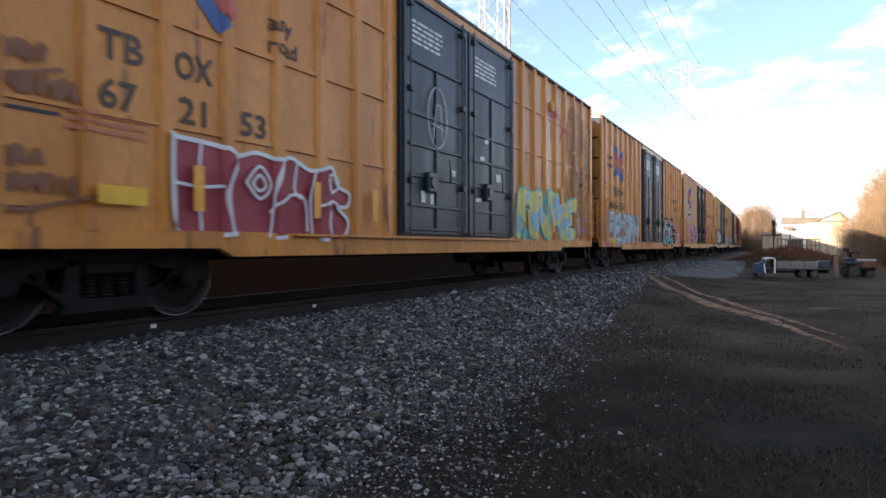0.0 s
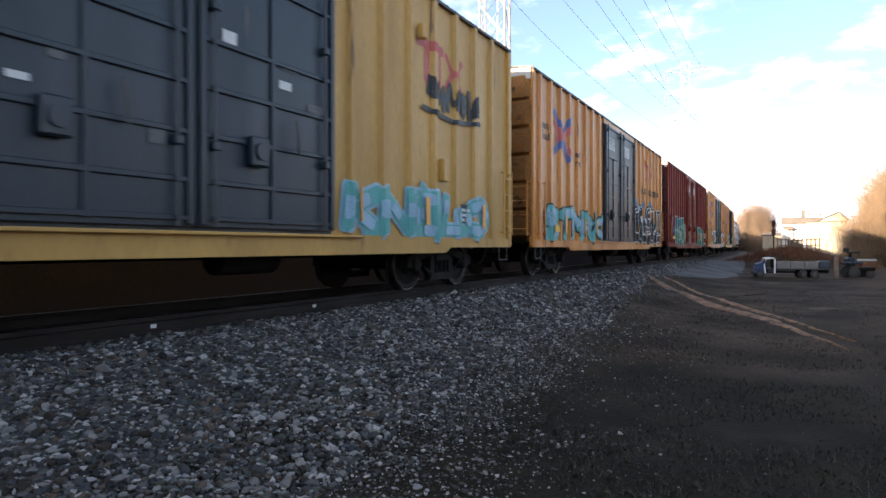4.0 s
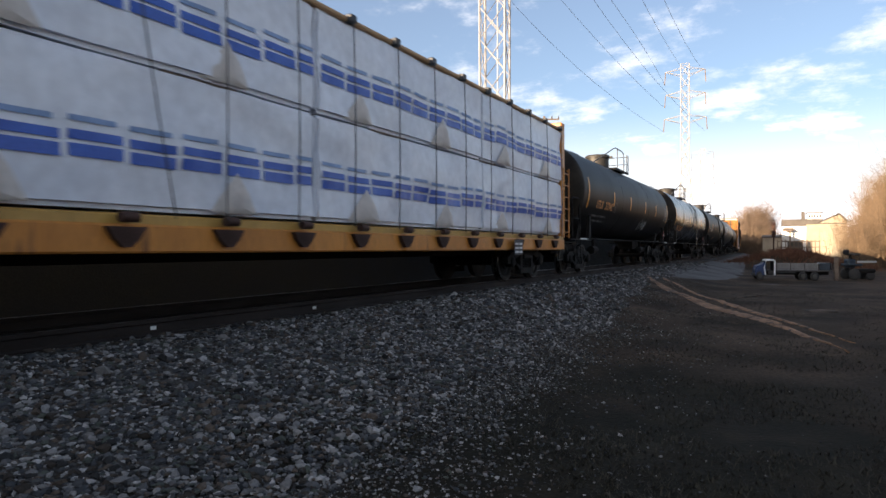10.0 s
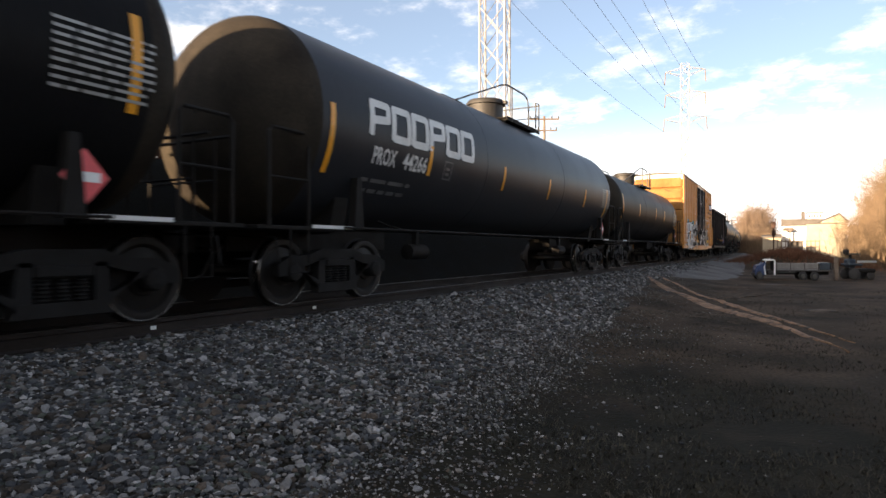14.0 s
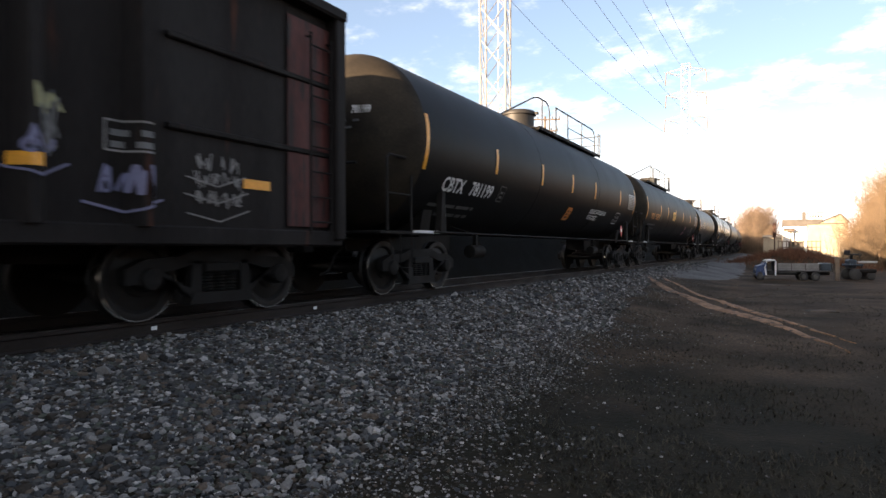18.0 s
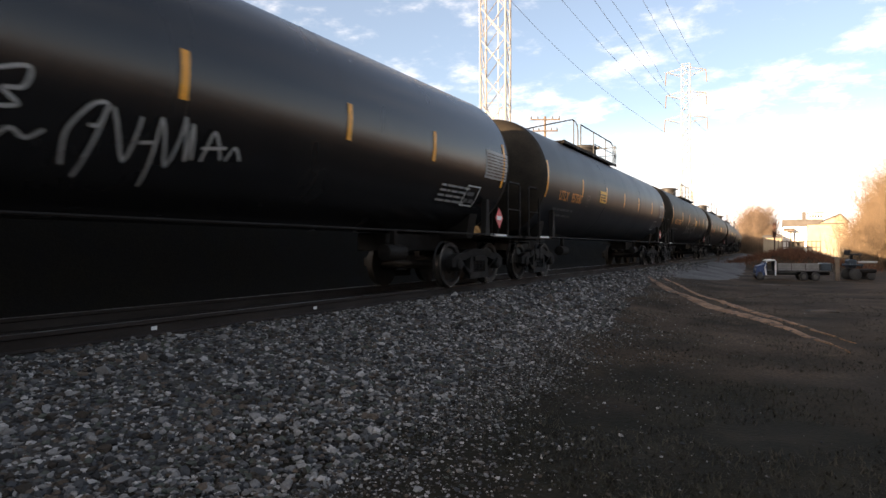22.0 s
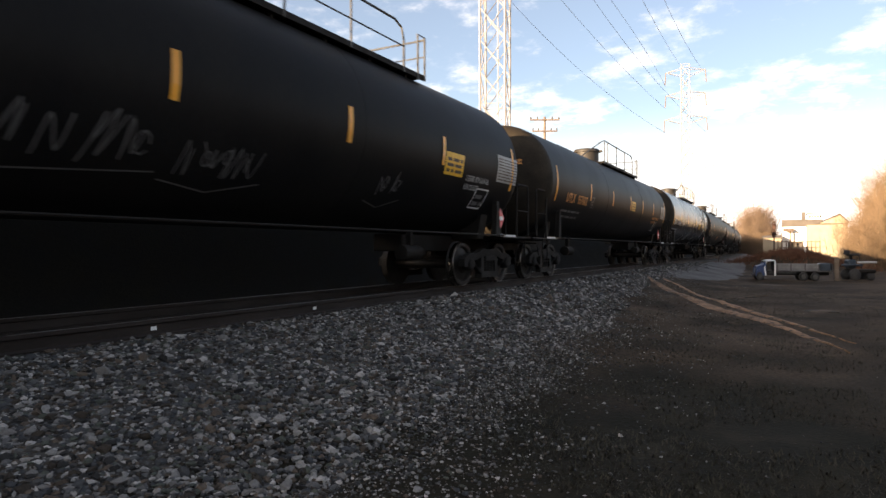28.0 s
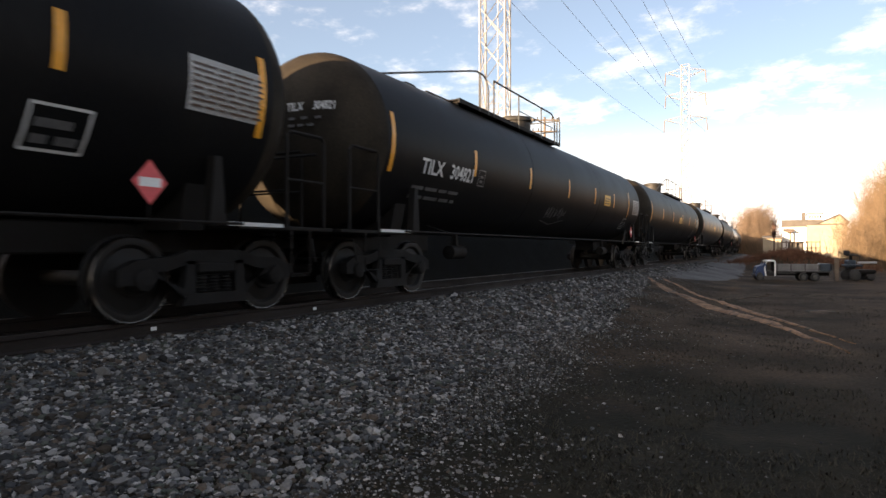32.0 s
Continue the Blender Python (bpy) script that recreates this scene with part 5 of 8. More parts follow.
def wall_form(side, y0, y1, z0, z1, bottom=()):
    """A ribbed wall from y0 to y1 with thickness; the ribs follow the side's posts."""
    ys = [y0]
    for p in side.posts:
        for e in (-side.half - side.slope, -side.half, side.half, side.half + side.slope):
            if y0 < p + e < y1:
                ys.append(p + e)
    ys.append(y1)
    ys = sorted(ys)
    f = Form()
    n = len(ys)
    vs = []
    for y in ys:
        xo = side.out(y, 0)
        vs += [(xo, y, z0), (xo, y, z1), (side.x - 0.06, y, z1), (side.x - 0.06, y, z0)]
    fs = [(4 * i + a, 4 * (i + 1) + a, 4 * (i + 1) + (a + 1) % 4, 4 * i + (a + 1) % 4) for i in range(n - 1) for a in range(4)]
    fs += [(0, 1, 2, 3), tuple(4 * (n - 1) + a for a in (3, 2, 1, 0))]
    return f.add(vs, fs)


def end_form(s, y, z0, z1, half=1.40, ribs=6):
    """A corrugated end wall: horizontal ribs, peaked top."""
    f = Form()
    prof = [(0.0, z0)]
    step = (z1 - z0 - 0.15) / ribs
    for k in range(ribs):
        z = z0 + 0.10 + k * step
        prof += [(0.0, z), (0.075, z + 0.045), (0.085, z + step * 0.45), (0.06, z + step * 0.86), (0.0, z + step * 0.97)]
    prof.append((0.0, z1))
    n = len(prof)
    vs = [(x, y + s * (d if abs(x) < half else 0), z) for x in (-half - 0.02, -half + 0.10, half - 0.10, half + 0.02) for d, z in prof]
    vs = []
    for x in (-half - 0.02, -half + 0.12, half - 0.12, half + 0.02):
        for d, z in prof:
            vs.append((x, y + s * (d if abs(x) < half - 0.05 else 0.02), z))
    fs = [(i * n + k, (i + 1) * n + k, (i + 1) * n + k + 1, i * n + k + 1) for i in range(3) for k in range(n - 1)]
    f.add(vs, fs)
    f.box(-half, half, min(y, y - s * 0.05), max(y, y - s * 0.05), z0, z1)
    f.prism([(-half, z1 - 0.005), (half, z1 - 0.005), (0.0, z1 + 0.13)], y - s * 0.05, y + s * 0.02, "Y")
    return f


def roof_form(half, y0, y1, z, ribs=18):
    f = Form()
    f.prism([(-half - 0.03, z - 0.03), (half + 0.03, z - 0.03), (half + 0.03, z + 0.02), (0.0, z + 0.16), (-half - 0.03, z + 0.02)], y0, y1, "Y")
    for k in range(ribs + 1):
        y = y0 + (y1 - y0) * k / ribs
        f.prism([(-half, z + 0.025), (half, z + 0.025), (half, z + 0.05), (0.0, z + 0.19), (-half, z + 0.05)], max(y0, y - 0.04), min(y1, y + 0.04), "Y")
    return f


def add_door(car, side, y, w, z0, h, material, seed):
    rnd = random.Random(seed)
    d = part("door", shared("door|%s|%.2f" % (material.name, w), lambda: Form().box(0.0, 0.05, 0, w, 0, h, 0.008), material), material, car, at=(side.x + 0.03, y, z0))
    for yy in (0.03, w - 0.11):
        part("door_stile", shared("door_stile|" + material.name, lambda: Form().box(0.05, 0.095, 0, 0.08, 0.02, h - 0.02, 0.01), material), material, d, at=(0, yy, 0))
    part("door_mullion", shared("door_mullion|%s|%.2f" % (material.name, w), lambda: Form().box(0.05, 0.085, w * 0.47, w * 0.47 + 0.06, 0.05, h * 0.72, 0.008), material), material, d)
    for t in (0.015, 0.115, 0.24, 0.37, 0.50, 0.72, 0.975):
        part("door_rib", shared("door_rib|%s|%.2f" % (material.name, w), lambda: Form().box(0.05, 0.08, 0.05, w - 0.05, 0, 0.06, 0.01), material), material, d, at=(0, 0, t * h))
    for k, yy in enumerate((0.20, w - 0.24)):
        part("lock_rod", shared("lock_rod|%s|%.2f" % (material.name, h), lambda: Form().tube([(0.11, 0, 0.0), (0.11, 0, h)], 0.020), material), material, d, at=(0, yy, 0))
        for zz in (0.22 * h, 0.60 * h, 0.95 * h):
            part("rod_bracket", shared("rod_bracket|" + material.name, lambda: Form().box(0.05, 0.15, -0.05, 0.05, -0.05, 0.05, 0.012), material), material, d, at=(0, yy, zz))
    part("gear_box", shared("gear_box|" + material.name, lambda: Form().box(0.06, 0.17, 0, 0.26, 0, 0.34, 0.02).spin([(0.10, 0.17), (0.10, 0.20)], "X", 14, (0, 0.13, 0.17)), material), material, d, at=(0, w * 0.30, 0.18 * h))
    part("door_handle", shared("door_handle", lambda: Form().tube([(0.16, 0, 0), (0.18, 0.02, -0.25), (0.15, 0.05, -0.42)], 0.018), MAT["rail_grey"]), MAT["rail_grey"], d, at=(0, w * 0.62, 0.34 * h))
    ds = Side(side.x + 0.08)
    ob = ds.lines("stencil_text", y + 0.30, y + w * 0.45 + 0.3, 0, 0.42, 5, MAT["stencil"], car, seed, label="small white stencilled text")
    ob.location.z = z0 + h * 0.80
    for k in range(4):
        ps = ds.patch("stencil_patch", 0, rnd.uniform(.1, .3), 0, rnd.uniform(.06, .2), MAT[rnd.choice(("stencil", "stencil_dim"))], car, 0.012)
        ps.location = (0, y + rnd.uniform(.3, w - .5), z0 + h * rnd.uniform(.12, .5))
    return d


def boxcar(label, body, door, style, marks=(), logo=True, sprays=None, seed=0, roof=None, posts_gap=0.78, bogies=(2.4, 2.4), bars=(2.38, 4.22, 5.5, 11.5, 13.4, 15.6), emblem=(2.3, 13.3), plate=1.33, half=HALF, doors=(6.55, 11.02), board=14.75, plate_z=1.15):
    car = thing("boxcar", label, "boxcar", group="freight cars of the train")
    z_sill, z_top = 0.75, 5.02
    door0, door1 = -half + doors[0], -half + doors[1]
    posts = []
    y = -half + 0.55
    while y < half - 0.3:
        if not (door0 - 0.12 < y < door1 + 0.12):
            posts.append(y)
        y += posts_gap
    depth = 0.07
    end_coat = MAT["grimy_red_end"] if body is MAT["red"] else MAT["end_grime_shade"]
    side = Side(1.40, tuple(posts), depth, 0.055, 0.035)
    part("side_wall", wall_form(side, -half, door0, z_sill + 0.16, z_top), body, car)
    part("side_wall", wall_form(side, door1, half, z_sill + 0.16, z_top), body, car)
    part("door_header", Form().box(1.34, 1.45, door0, door1, 4.86, z_top, 0.01), body, car)
    back = wall_form(side, -half, half, z_sill + 0.16, z_top)
    back.v = [(-x, y, z) for x, y, z in back.v]
    part("side_wall", back, body, car)
    part("end_wall", end_form(-1, -half, z_sill + 0.15, z_top), end_coat, car, "grimy end wall, shade between cars in its colour")
    part("end_wall", end_form(1, half, z_sill + 0.15, z_top), end_coat, car, "grimy end wall, shade between cars in its colour")
    part("corner_post", Form().box(1.36, 1.475, -half - 0.02, -half + 0.14, z_sill + 0.02, z_top, 0.02), body, car)
    part("corner_post", Form().box(1.36, 1.475, half - 0.14, half + 0.02, z_sill + 0.02, z_top, 0.02), body, car)
    # sunlight along the top of each end wall, built as a pale band
    for e in (-1, 1):
        y = sorted((e * (half + 0.01), e * (half + 0.06)))
        part("roof_end", Form().prism([(-1.42, z_top - 0.24), (1.42, z_top - 0.24), (1.42, z_top + 0.03), (0.0, z_top + 0.10), (-1.42, z_top + 0.03)], y[0], y[1], "Y"), MAT["panel"], car, "pale galvanised roof end")
    part("roof", shared("roof|%.2f" % half, lambda: roof_form(1.44, -half, half, z_top + 0.03), MAT["rail_grey"]), MAT["rail_grey"], car, "galvanised ribbed roof")
    sill = Form()
    sill.prism([(-half, z_sill), (-half + 2.75, z_sill), (-half + 2.95, 0.655), (half - 2.95, 0.655), (half - 2.75, z_sill), (half, z_sill), (half, z_sill + 0.18), (-half, z_sill + 0.18)], 1.36, 1.455)
    part("side_sill", sill, body, car)
    part("side_sill", Form().box(-1.45, -1.36, -half, half, z_sill, z_sill + 0.18), body, car)
    part("door_track", Form().box(1.44, 1.53, door0 - 2.4, door1 + 0.6, z_sill + 0.14, z_sill + 0.175, 0.006), body, car)
    part("floor_frame", shared("floor_frame|%.2f" % half, lambda: Form().box(-1.36, 1.36, -half + .02, half - .02, 0.86, 0.98).box(-0.35, 0.35, -half + 0.1, half - 0.1, 0.60, 0.86), MAT["under"]), MAT["under"], car)
    tank = Form().spin([(0.02, -0.5), (0.2, -0.46), (0.2, 0.46), (0.02, 0.5)], "Y", 14, (0.8, 1.5, 0.62))
    part("air_reservoir", tank, MAT["under"], car, smooth=True)
    w = (door1 - door0) / 2 - 0.02
    add_door(car, side, door0 + 0.01, w, 0.97, 3.88, door, seed * 7 + 1)
    add_door(car, side, door0 + w + 0.03, w, 0.97, 3.88, door, seed * 7 + 2)
    part("door_plate", Form().box(1.34, 1.42, door0, door1, 0.92, 4.87), door, car)
    if style == "panel":
        for z in (1.95, 2.98, 4.02):
            for a, b in ((-half + .05, door0), (door1, half - .05)):
                ps = [a] + [p for p in posts if a < p < b] + [b]
                g = Form()
                for q0, q1 in zip(ps, ps[1:]):
                    if q1 - q0 > 0.25:
                        g.box(1.40, 1.432, q0 + 0.07, q1 - 0.07, z, z + 0.035)
                part("panel_seam", g, body, car)
    # ladders, steps, hand holds
    for y in (-half + 0.16, half - 0.60):
        part("ladder", shared("ladder|%s" % body.name, lambda: ladder_form(1.35, 4), body), body, car, at=(1.475, y, 1.02))
        part("sill_step", shared("sill_step", step_form, MAT["rail_grey"]), MAT["rail_grey"], car, at=(1.44, y, z_sill - 0.27))
    for s in (-1, 1):
        ob = part("ladder", shared("ladder|%s" % body.name, lambda: ladder_form(1.35, 4), body), body, car, at=(0.95, s * (half + 0.09), 1.02))
        ob.rotation_euler = (0, 0, s * math.pi / 2)
        add_coupler(car, s * half, s)
        add_bogie(car, s * (half - bogies[s > 0]))
        part("end_platform", Form().box(-0.9, 0.9, min(s * half, s * (half + 0.28)), max(s * half, s * (half + 0.28)), 0.98, 1.02), MAT["under"], car)
    # reflectors and small plates
    for d in bars:
        side.patch("reflector", -half + d, -half + d + 0.13, 1.13, 2.0 if d < 1.1 or d > 16.0 else 1.60, MAT["reflect"], car, 0.100)
    side.patch("inspection_plate", -half + plate, -half + plate + 0.53, plate_z, plate_z + .17, MAT["placard"], car, 0.098)
    if board:
        side.patch("notice_board", -half + board, -half + board + .42, 1.20, 1.56, MAT["strap"], car, 0.040)
        side.lines("stencil_text", -half + board + .04, -half + board + .38, 1.24, 1.52, 3, MAT["stencil"], car, seed, 0.046)
    part("bracket", Form().box(1.44, 1.56, half - 3.2, half - 3.0, 1.9, 2.3, 0.02), body, car)
    part("bracket", Form().box(1.44, 1.56, half - 3.9, half - 3.75, 4.2, 4.45, 0.02), body, car)
    mk = MAT["stencil"] if body is MAT["red"] else MAT["mark"]
    for text, d, z, h, wd in marks:
        side.text("lettering", text, -half + d, z, h, mk, car, wd)
    if logo:
        # crossed ribbons emblem, plain shapes
        c0, z0 = -half + emblem[0], 3.78
        side_l = lambda ps, m, lift: part("emblem", side.lay(ps, lift), MAT[m], car)
        side_l(stroke([(c0 - .62, z0 + .55), (c0 + .05, z0), (c0 + .62, z0 + .5)], .2), "logo_blue", 0.006)
        side_l(stroke([(c0 - .6, z0 + .28), (c0 - .05, z0 - .08)], .2) + stroke([(c0 + .6, z0 + .25), (c0 + .1, z0 - .05)], .2), "logo_red", 0.012)
        side_l(stroke([(c0 - .6, z0 - .5), (c0, z0 - .12), (c0 + .5, z0 - .62)], .2), "logo_blue", 0.018)
        side_l(stroke([(c0 - .5, z0 - .22), (c0 - .1, z0 - .02)], .16) + stroke([(c0 + .2, z0 - .1), (c0 + .62, z0 - .45)], .16), "logo_red", 0.024)
        # emblem over the slogan at the far end
        e0, z0 = -half + emblem[1], 3.60
        side_l(stroke([(e0, z0 + .62), (e0 + .82, z0 + .62)], .17) + stroke([(e0 + .28, z0), (e0 + .28, z0 + .58)], .17) + stroke([(e0 + .68, z0), (e0 + .68, z0 + .58)], .17)
               + stroke([(e0 + .95, z0 + .6), (e0 + 1.2, z0 + .32), (e0 + .95, z0 + .04)], .12) + stroke([(e0 + 1.55, z0 + .6), (e0 + 1.3, z0 + .32), (e0 + 1.55, z0 + .04)], .12), "logo_red", 0.006)
    if sprays:
        sprays(side, car)
    return car


# ---- the tank car ----
# ways of railing the top, in metres from the valve housing: start and crest of the sloping rail, posts of each stretch, ends of the platform
TOPS = {
    "stub": (-3.2, -0.7, [[-0.4, 0.7]], -0.7, 1.5),
    "long": (-3.1, -0.85, [[-0.85, -0.35, 0.95, 2.3, 3.75]], -0.95, 4.8),
    "split": (-3.0, -0.8, [[-0.5, 0.1], [0.65, 1.75, 3.2, 4.7]], -0.7, 5.45),
    "reversed": (-7.9, -4.3, [[-4.15, -3.7], [-3.4, -1.9, -0.3, 0.8]], -5.1, 1.3),
}


def shell_form(r, zc, l, head, cap=0, o=-0.12):
    """The barrel of a tank, or one of its dished ends (cap -1 or 1)."""
    prof = []
    if cap:
        for k in range(13):
            a = math.pi / 2 * k / 12
            prof.append((max(0.02, r * math.sin(a)), cap * (l + head * math.cos(a)) + o))
        f = Form().spin(prof, "Y", 64, (0, 0, zc), False)
        return f
    for k in range(9):
        prof.append((r, -l + 2 * l * k / 8 + o))
    return Form().spin(prof, "Y", 64, (0, 0, zc), False)


def head_text(name, body, x, z, h, wide, dims, material, parent):
    """Writing on the dished near end of a tank."""
    r, zc, l, head = dims
    vs, fs = letters(body)
    w = max(p for p, _ in vs)
    f = Form()
    pts = []
    for p, q in vs:
        px, pz = x + p * wide / w, z + q * h
        g = max(0.0, 1.0 - (px * px + (pz - zc) ** 2) / (r * r))
        pts.append((px, -l - 0.12 - head * math.sqrt(g) - 0.02, pz))
    return part(name, f.add(pts, fs), material, parent)


def tank_car(label, pitch, r, skin, mark="", number="", mark_mat=None, kind="gas", stripes=None, words=(), extras=None, seed=0, ladder_at=None, dim=False, text_at=(1.9, 1.8, -.58), box=None, rear=(2.5, 3.6, 2.5), drop=0.0, top=(0.0, "long")):
    rnd = random.Random(seed)
    car = thing("tank_car", label, "tank car", group="freight cars of the train")
    zc, lh = 1.07 + r, pitch / 2
    cyl, head = lh - 1.25, 0.80
    mm = mark_mat or MAT["stencil"]
    side = Side(radius=r, zc=zc)
    part("barrel", shell_form(r, zc, cyl, head), skin, car, smooth=True)
    for s in (-1, 1):
        part("tank_head", shell_form(r, zc, cyl, head, s), MAT["tank_end"], car, "dished end, paint lightened to read as sunlit", True)
    for y in (-cyl * 0.33, cyl * 0.33):
        part("weld_band", Form().spin([(r - .01, y - 0.02), (r + 0.003, y - 0.012), (r + 0.003, y + 0.012), (r - .01, y + 0.02)], "Y", 64, (0, 0, zc), False), skin, car, smooth=True)
    # underframe: draft ends, saddles, running rail along the side, walkways at the ends
    for s in (-1, 1):
        part("draft_sill", Form().box(-0.34, 0.34, min(s * (lh - 4.2), s * (lh - 0.55)), max(s * (lh - 4.2), s * (lh - 0.55)), 0.72, 1.06, 0.02), MAT["under"], car)
        part("saddle", Form().prism([(-0.95, 0.98), (0.95, 0.98), (1.1, zc - r * 0.55), (0.85, zc - r * 0.82), (0.4, zc - r * .97), (-0.4, zc - r * .97), (-0.85, zc - r * 0.82), (-1.1, zc - r * 0.55)],
                                    s * (lh - 2.05) - 0.16, s * (lh - 2.05) + 0.16, "Y"), MAT["under"], car)
        yy = sorted((s * (lh - 0.10), s * (lh - 1.75)))
        part("end_platform", Form().box(-1.36, 1.36, yy[0], yy[1], 1.00, 1.05, 0.008), MAT["under"], car)
        e = s * (lh - 0.16) - 0.05
        part("end_railing", Form().tube([(-0.9, e, 2.12), (0.9, e, 2.12)], 0.022).tube([(-0.62, e, 1.05), (-0.62, e, 2.12)], 0.02).tube([(0.62, e, 1.05), (0.62, e, 2.12)], 0.02).tube([(-0.62, e, 1.6), (0.62, e, 1.6)], 0.016), MAT["under"], car)
        part("end_handrail", Form().tube([(1.40, s * (lh - 0.60), 1.0), (1.40, s * (lh - 0.60), 0.46), (1.40, s * (lh - 0.94), 0.46), (1.40, s * (lh - 0.94), 1.0)], 0.014), MAT["under"], car)
        part("platform_edge", Form().box(1.355, 1.372, min(s * (lh - 1.9), s * (lh - 1.05)), max(s * (lh - 1.9), s * (lh - 1.05)), 1.03, 1.075), MAT["stencil"], car, "white painted edge")
        part("brake_cylinder", Form().spin([(0.02, -0.3), (0.14, -0.28), (0.14, 0.28), (0.02, 0.3)], "Y", 12, (0.75, s * (lh - 4.6), 0.70)).box(0.7, 0.8, s * (lh - 4.6) - .04, s * (lh - 4.6) + .04, .7, 1.1), MAT["under"], car, smooth=True)
        part("cut_lever", Form().tube([(0.2, s * (lh - 0.45), 0.95), (1.30, s * (lh - 0.45), 0.90), (1.36, s * (lh - 0.45), 0.6)], 0.016), MAT["under"], car)
        # corner hand rail and the bracket over the bolster
        g = Form().tube([(1.36, s * (lh - 0.28), 1.04), (1.36, s * (lh - 0.28), 2.18), (1.36, s * (lh - 0.34), 2.24), (1.36, s * (lh - 0.92), 2.24), (1.36, s * (lh - 0.98), 2.18), (1.36, s * (lh - 0.98), 1.04)], 0.024)
        g.tube([(1.36, s * (lh - 0.28), 1.64), (1.36, s * (lh - 0.98), 1.64)], 0.016)
        part("corner_handrail", g, MAT["under"], car)
        part("bolster_bracket", Form().prism([(s * (lh - 2.16), 1.03), (s * (lh - 1.94), 1.03), (s * (lh - 2.00), 1.78), (s * (lh - 2.10), 1.78)], 1.26, 1.38), MAT["under"], car)
        add_coupler(car, s * (lh - 0.55), s)
        add_bogie(car, s * (lh - (1.80 if kind == "gas" else 1.95)))
    part("side_rail", Form().tube([(1.38, -lh + 1.7, 1.055), (1.38, lh - 1.7, 1.055)], 0.018), MAT["under"], car, "thin dark steel rail along the side", True)
    part("side_strut", Form().tube([(0.9, -lh + 3.2, 1.2), (1.38, -lh + 3.2, 1.05)], 0.02), MAT["under"], car)
    # valve housing, platform and railing on top: the rail slopes up from the barrel, runs in one or two bent stretches, and a gate closes the far end
    zt = zc + r
    sh, form = top
    dome = Form().spin([(0.45, zt - 0.12), (0.45, zt + 0.36), (0.50, zt + 0.37), (0.50, zt + 0.43), (0.46, zt + 0.49), (0.2, zt + 0.53), (0.0, zt + 0.535)], "Z", 24, (0, sh, 0))
    part("valve_housing", dome, MAT["dome"], car, "weathered round valve housing", True)
    part("lid_hinge", Form().box(-0.12, 0.12, sh + 0.44, sh + 0.62, zt + 0.38, zt + 0.47, 0.015), MAT["dome"], car)
    part("lid_latch", Form().box(0.44, 0.60, sh - 0.06, sh + 0.06, zt + 0.36, zt + 0.44, 0.01), MAT["dome"], car)
    plan = TOPS[form]
    start, crest, stretches, p0, p1 = (plan[0] + sh, plan[1] + sh, [[q + sh for q in st] for st in plan[2]], plan[3] + sh, plan[4] + sh)
    zp, hr = zt - 0.20, 0.84
    for x in (-0.72, 0.72):
        grate = Form()
        grate.box(x - 0.16, x + 0.16, p0, p1, zp + .06, zp + 0.085)
        grate.box(x - 0.18, x - 0.14, p0, p1, zp + .01, zp + 0.10)
        grate.box(x + 0.14, x + 0.18, p0, p1, zp + .01, zp + 0.10)
        k = p0 + .1
        while k <= p1:
            grate.box(x - 0.2 if x > 0 else x - .1, x + 0.1 if x > 0 else x + .2, k - .03, k + .03, zp - 0.10, zp + .06)
            k += 1.1
        part("platform", grate, MAT["under"], car)
    for x in (-0.90, 0.90):
        w = math.copysign(0.62, x)
        first = stretches[0]
        g = Form().tube([(w, start, zt - .26), (x, crest - .35, zp + hr - .08), (x, crest, zp + hr), (x, first[-1] - .28, zp + hr), (x, first[-1] - .08, zp + hr - .08), (x, first[-1], zp + hr - .28), (x, first[-1], zp)], 0.021)
        for q in first[:-1]:
            g.tube([(x, q, zp), (x, q, zp + hr)], 0.019)
        part("hand_rail", g, MAT["rail_grey"], car, smooth=True)
        for st2 in stretches[1:]:
            g = Form().tube([(x, st2[0], zp), (x, st2[0], zp + hr), (x, st2[-1] - .28, zp + hr), (x, st2[-1] - .08, zp + hr - .08), (x, st2[-1], zp + hr - .28), (x, st2[-1], zp)], 0.021)
            for q in st2[1:-1]:
                g.tube([(x, q, zp), (x, q, zp + hr)], 0.018)
            g.tube([(x, st2[1], zp + .45), (x, st2[-1], zp + .45)], 0.013)
            part("hand_rail", g, MAT["rail_grey"], car, smooth=True)
    gate = Form()
    for x in (-0.90, 0.90):
        gate.tube([(x, p1 - .28, zp), (x, p1 - .28, zp + hr - .04), (x, p1 - .04, zp + hr - .04), (x, p1 - .04, zp)], 0.019)
    gate.tube([(-.9, p1 - .04, zp + hr - .08), (.9, p1 - .04, zp + hr - .08)], 0.018).tube([(-.9, p1 - .04, zp + .45), (.9, p1 - .04, zp + .45)], 0.014)
    part("end_gate", gate, MAT["rail_grey"], car, smooth=True)
    if ladder_at is not None:
        f = Form()
        for y in (ladder_at, ladder_at + 0.46):
            f.tube([(r + 0.08, y, 0.55), (r + 0.08, y, zc), (r * 0.93 + .08, y, zc + r * .45), (r * .72 + .05, y, zc + r * .76)], 0.022)
        for k in range(9):
            z = 0.65 + k * 0.34
            x = (r + .08) if z < zc else math.sqrt(max(r * r - (z - zc) ** 2, .1)) + .08
            f.tube([(x, ladder_at, z), (x, ladder_at + 0.46, z)], 0.016)
        part("ladder", f, skin, car)
    # reflective stripes
    st = stripes or [pitch * q for q in (0.07, 0.22, 0.38, 0.55, 0.70, 0.84, 0.93)]
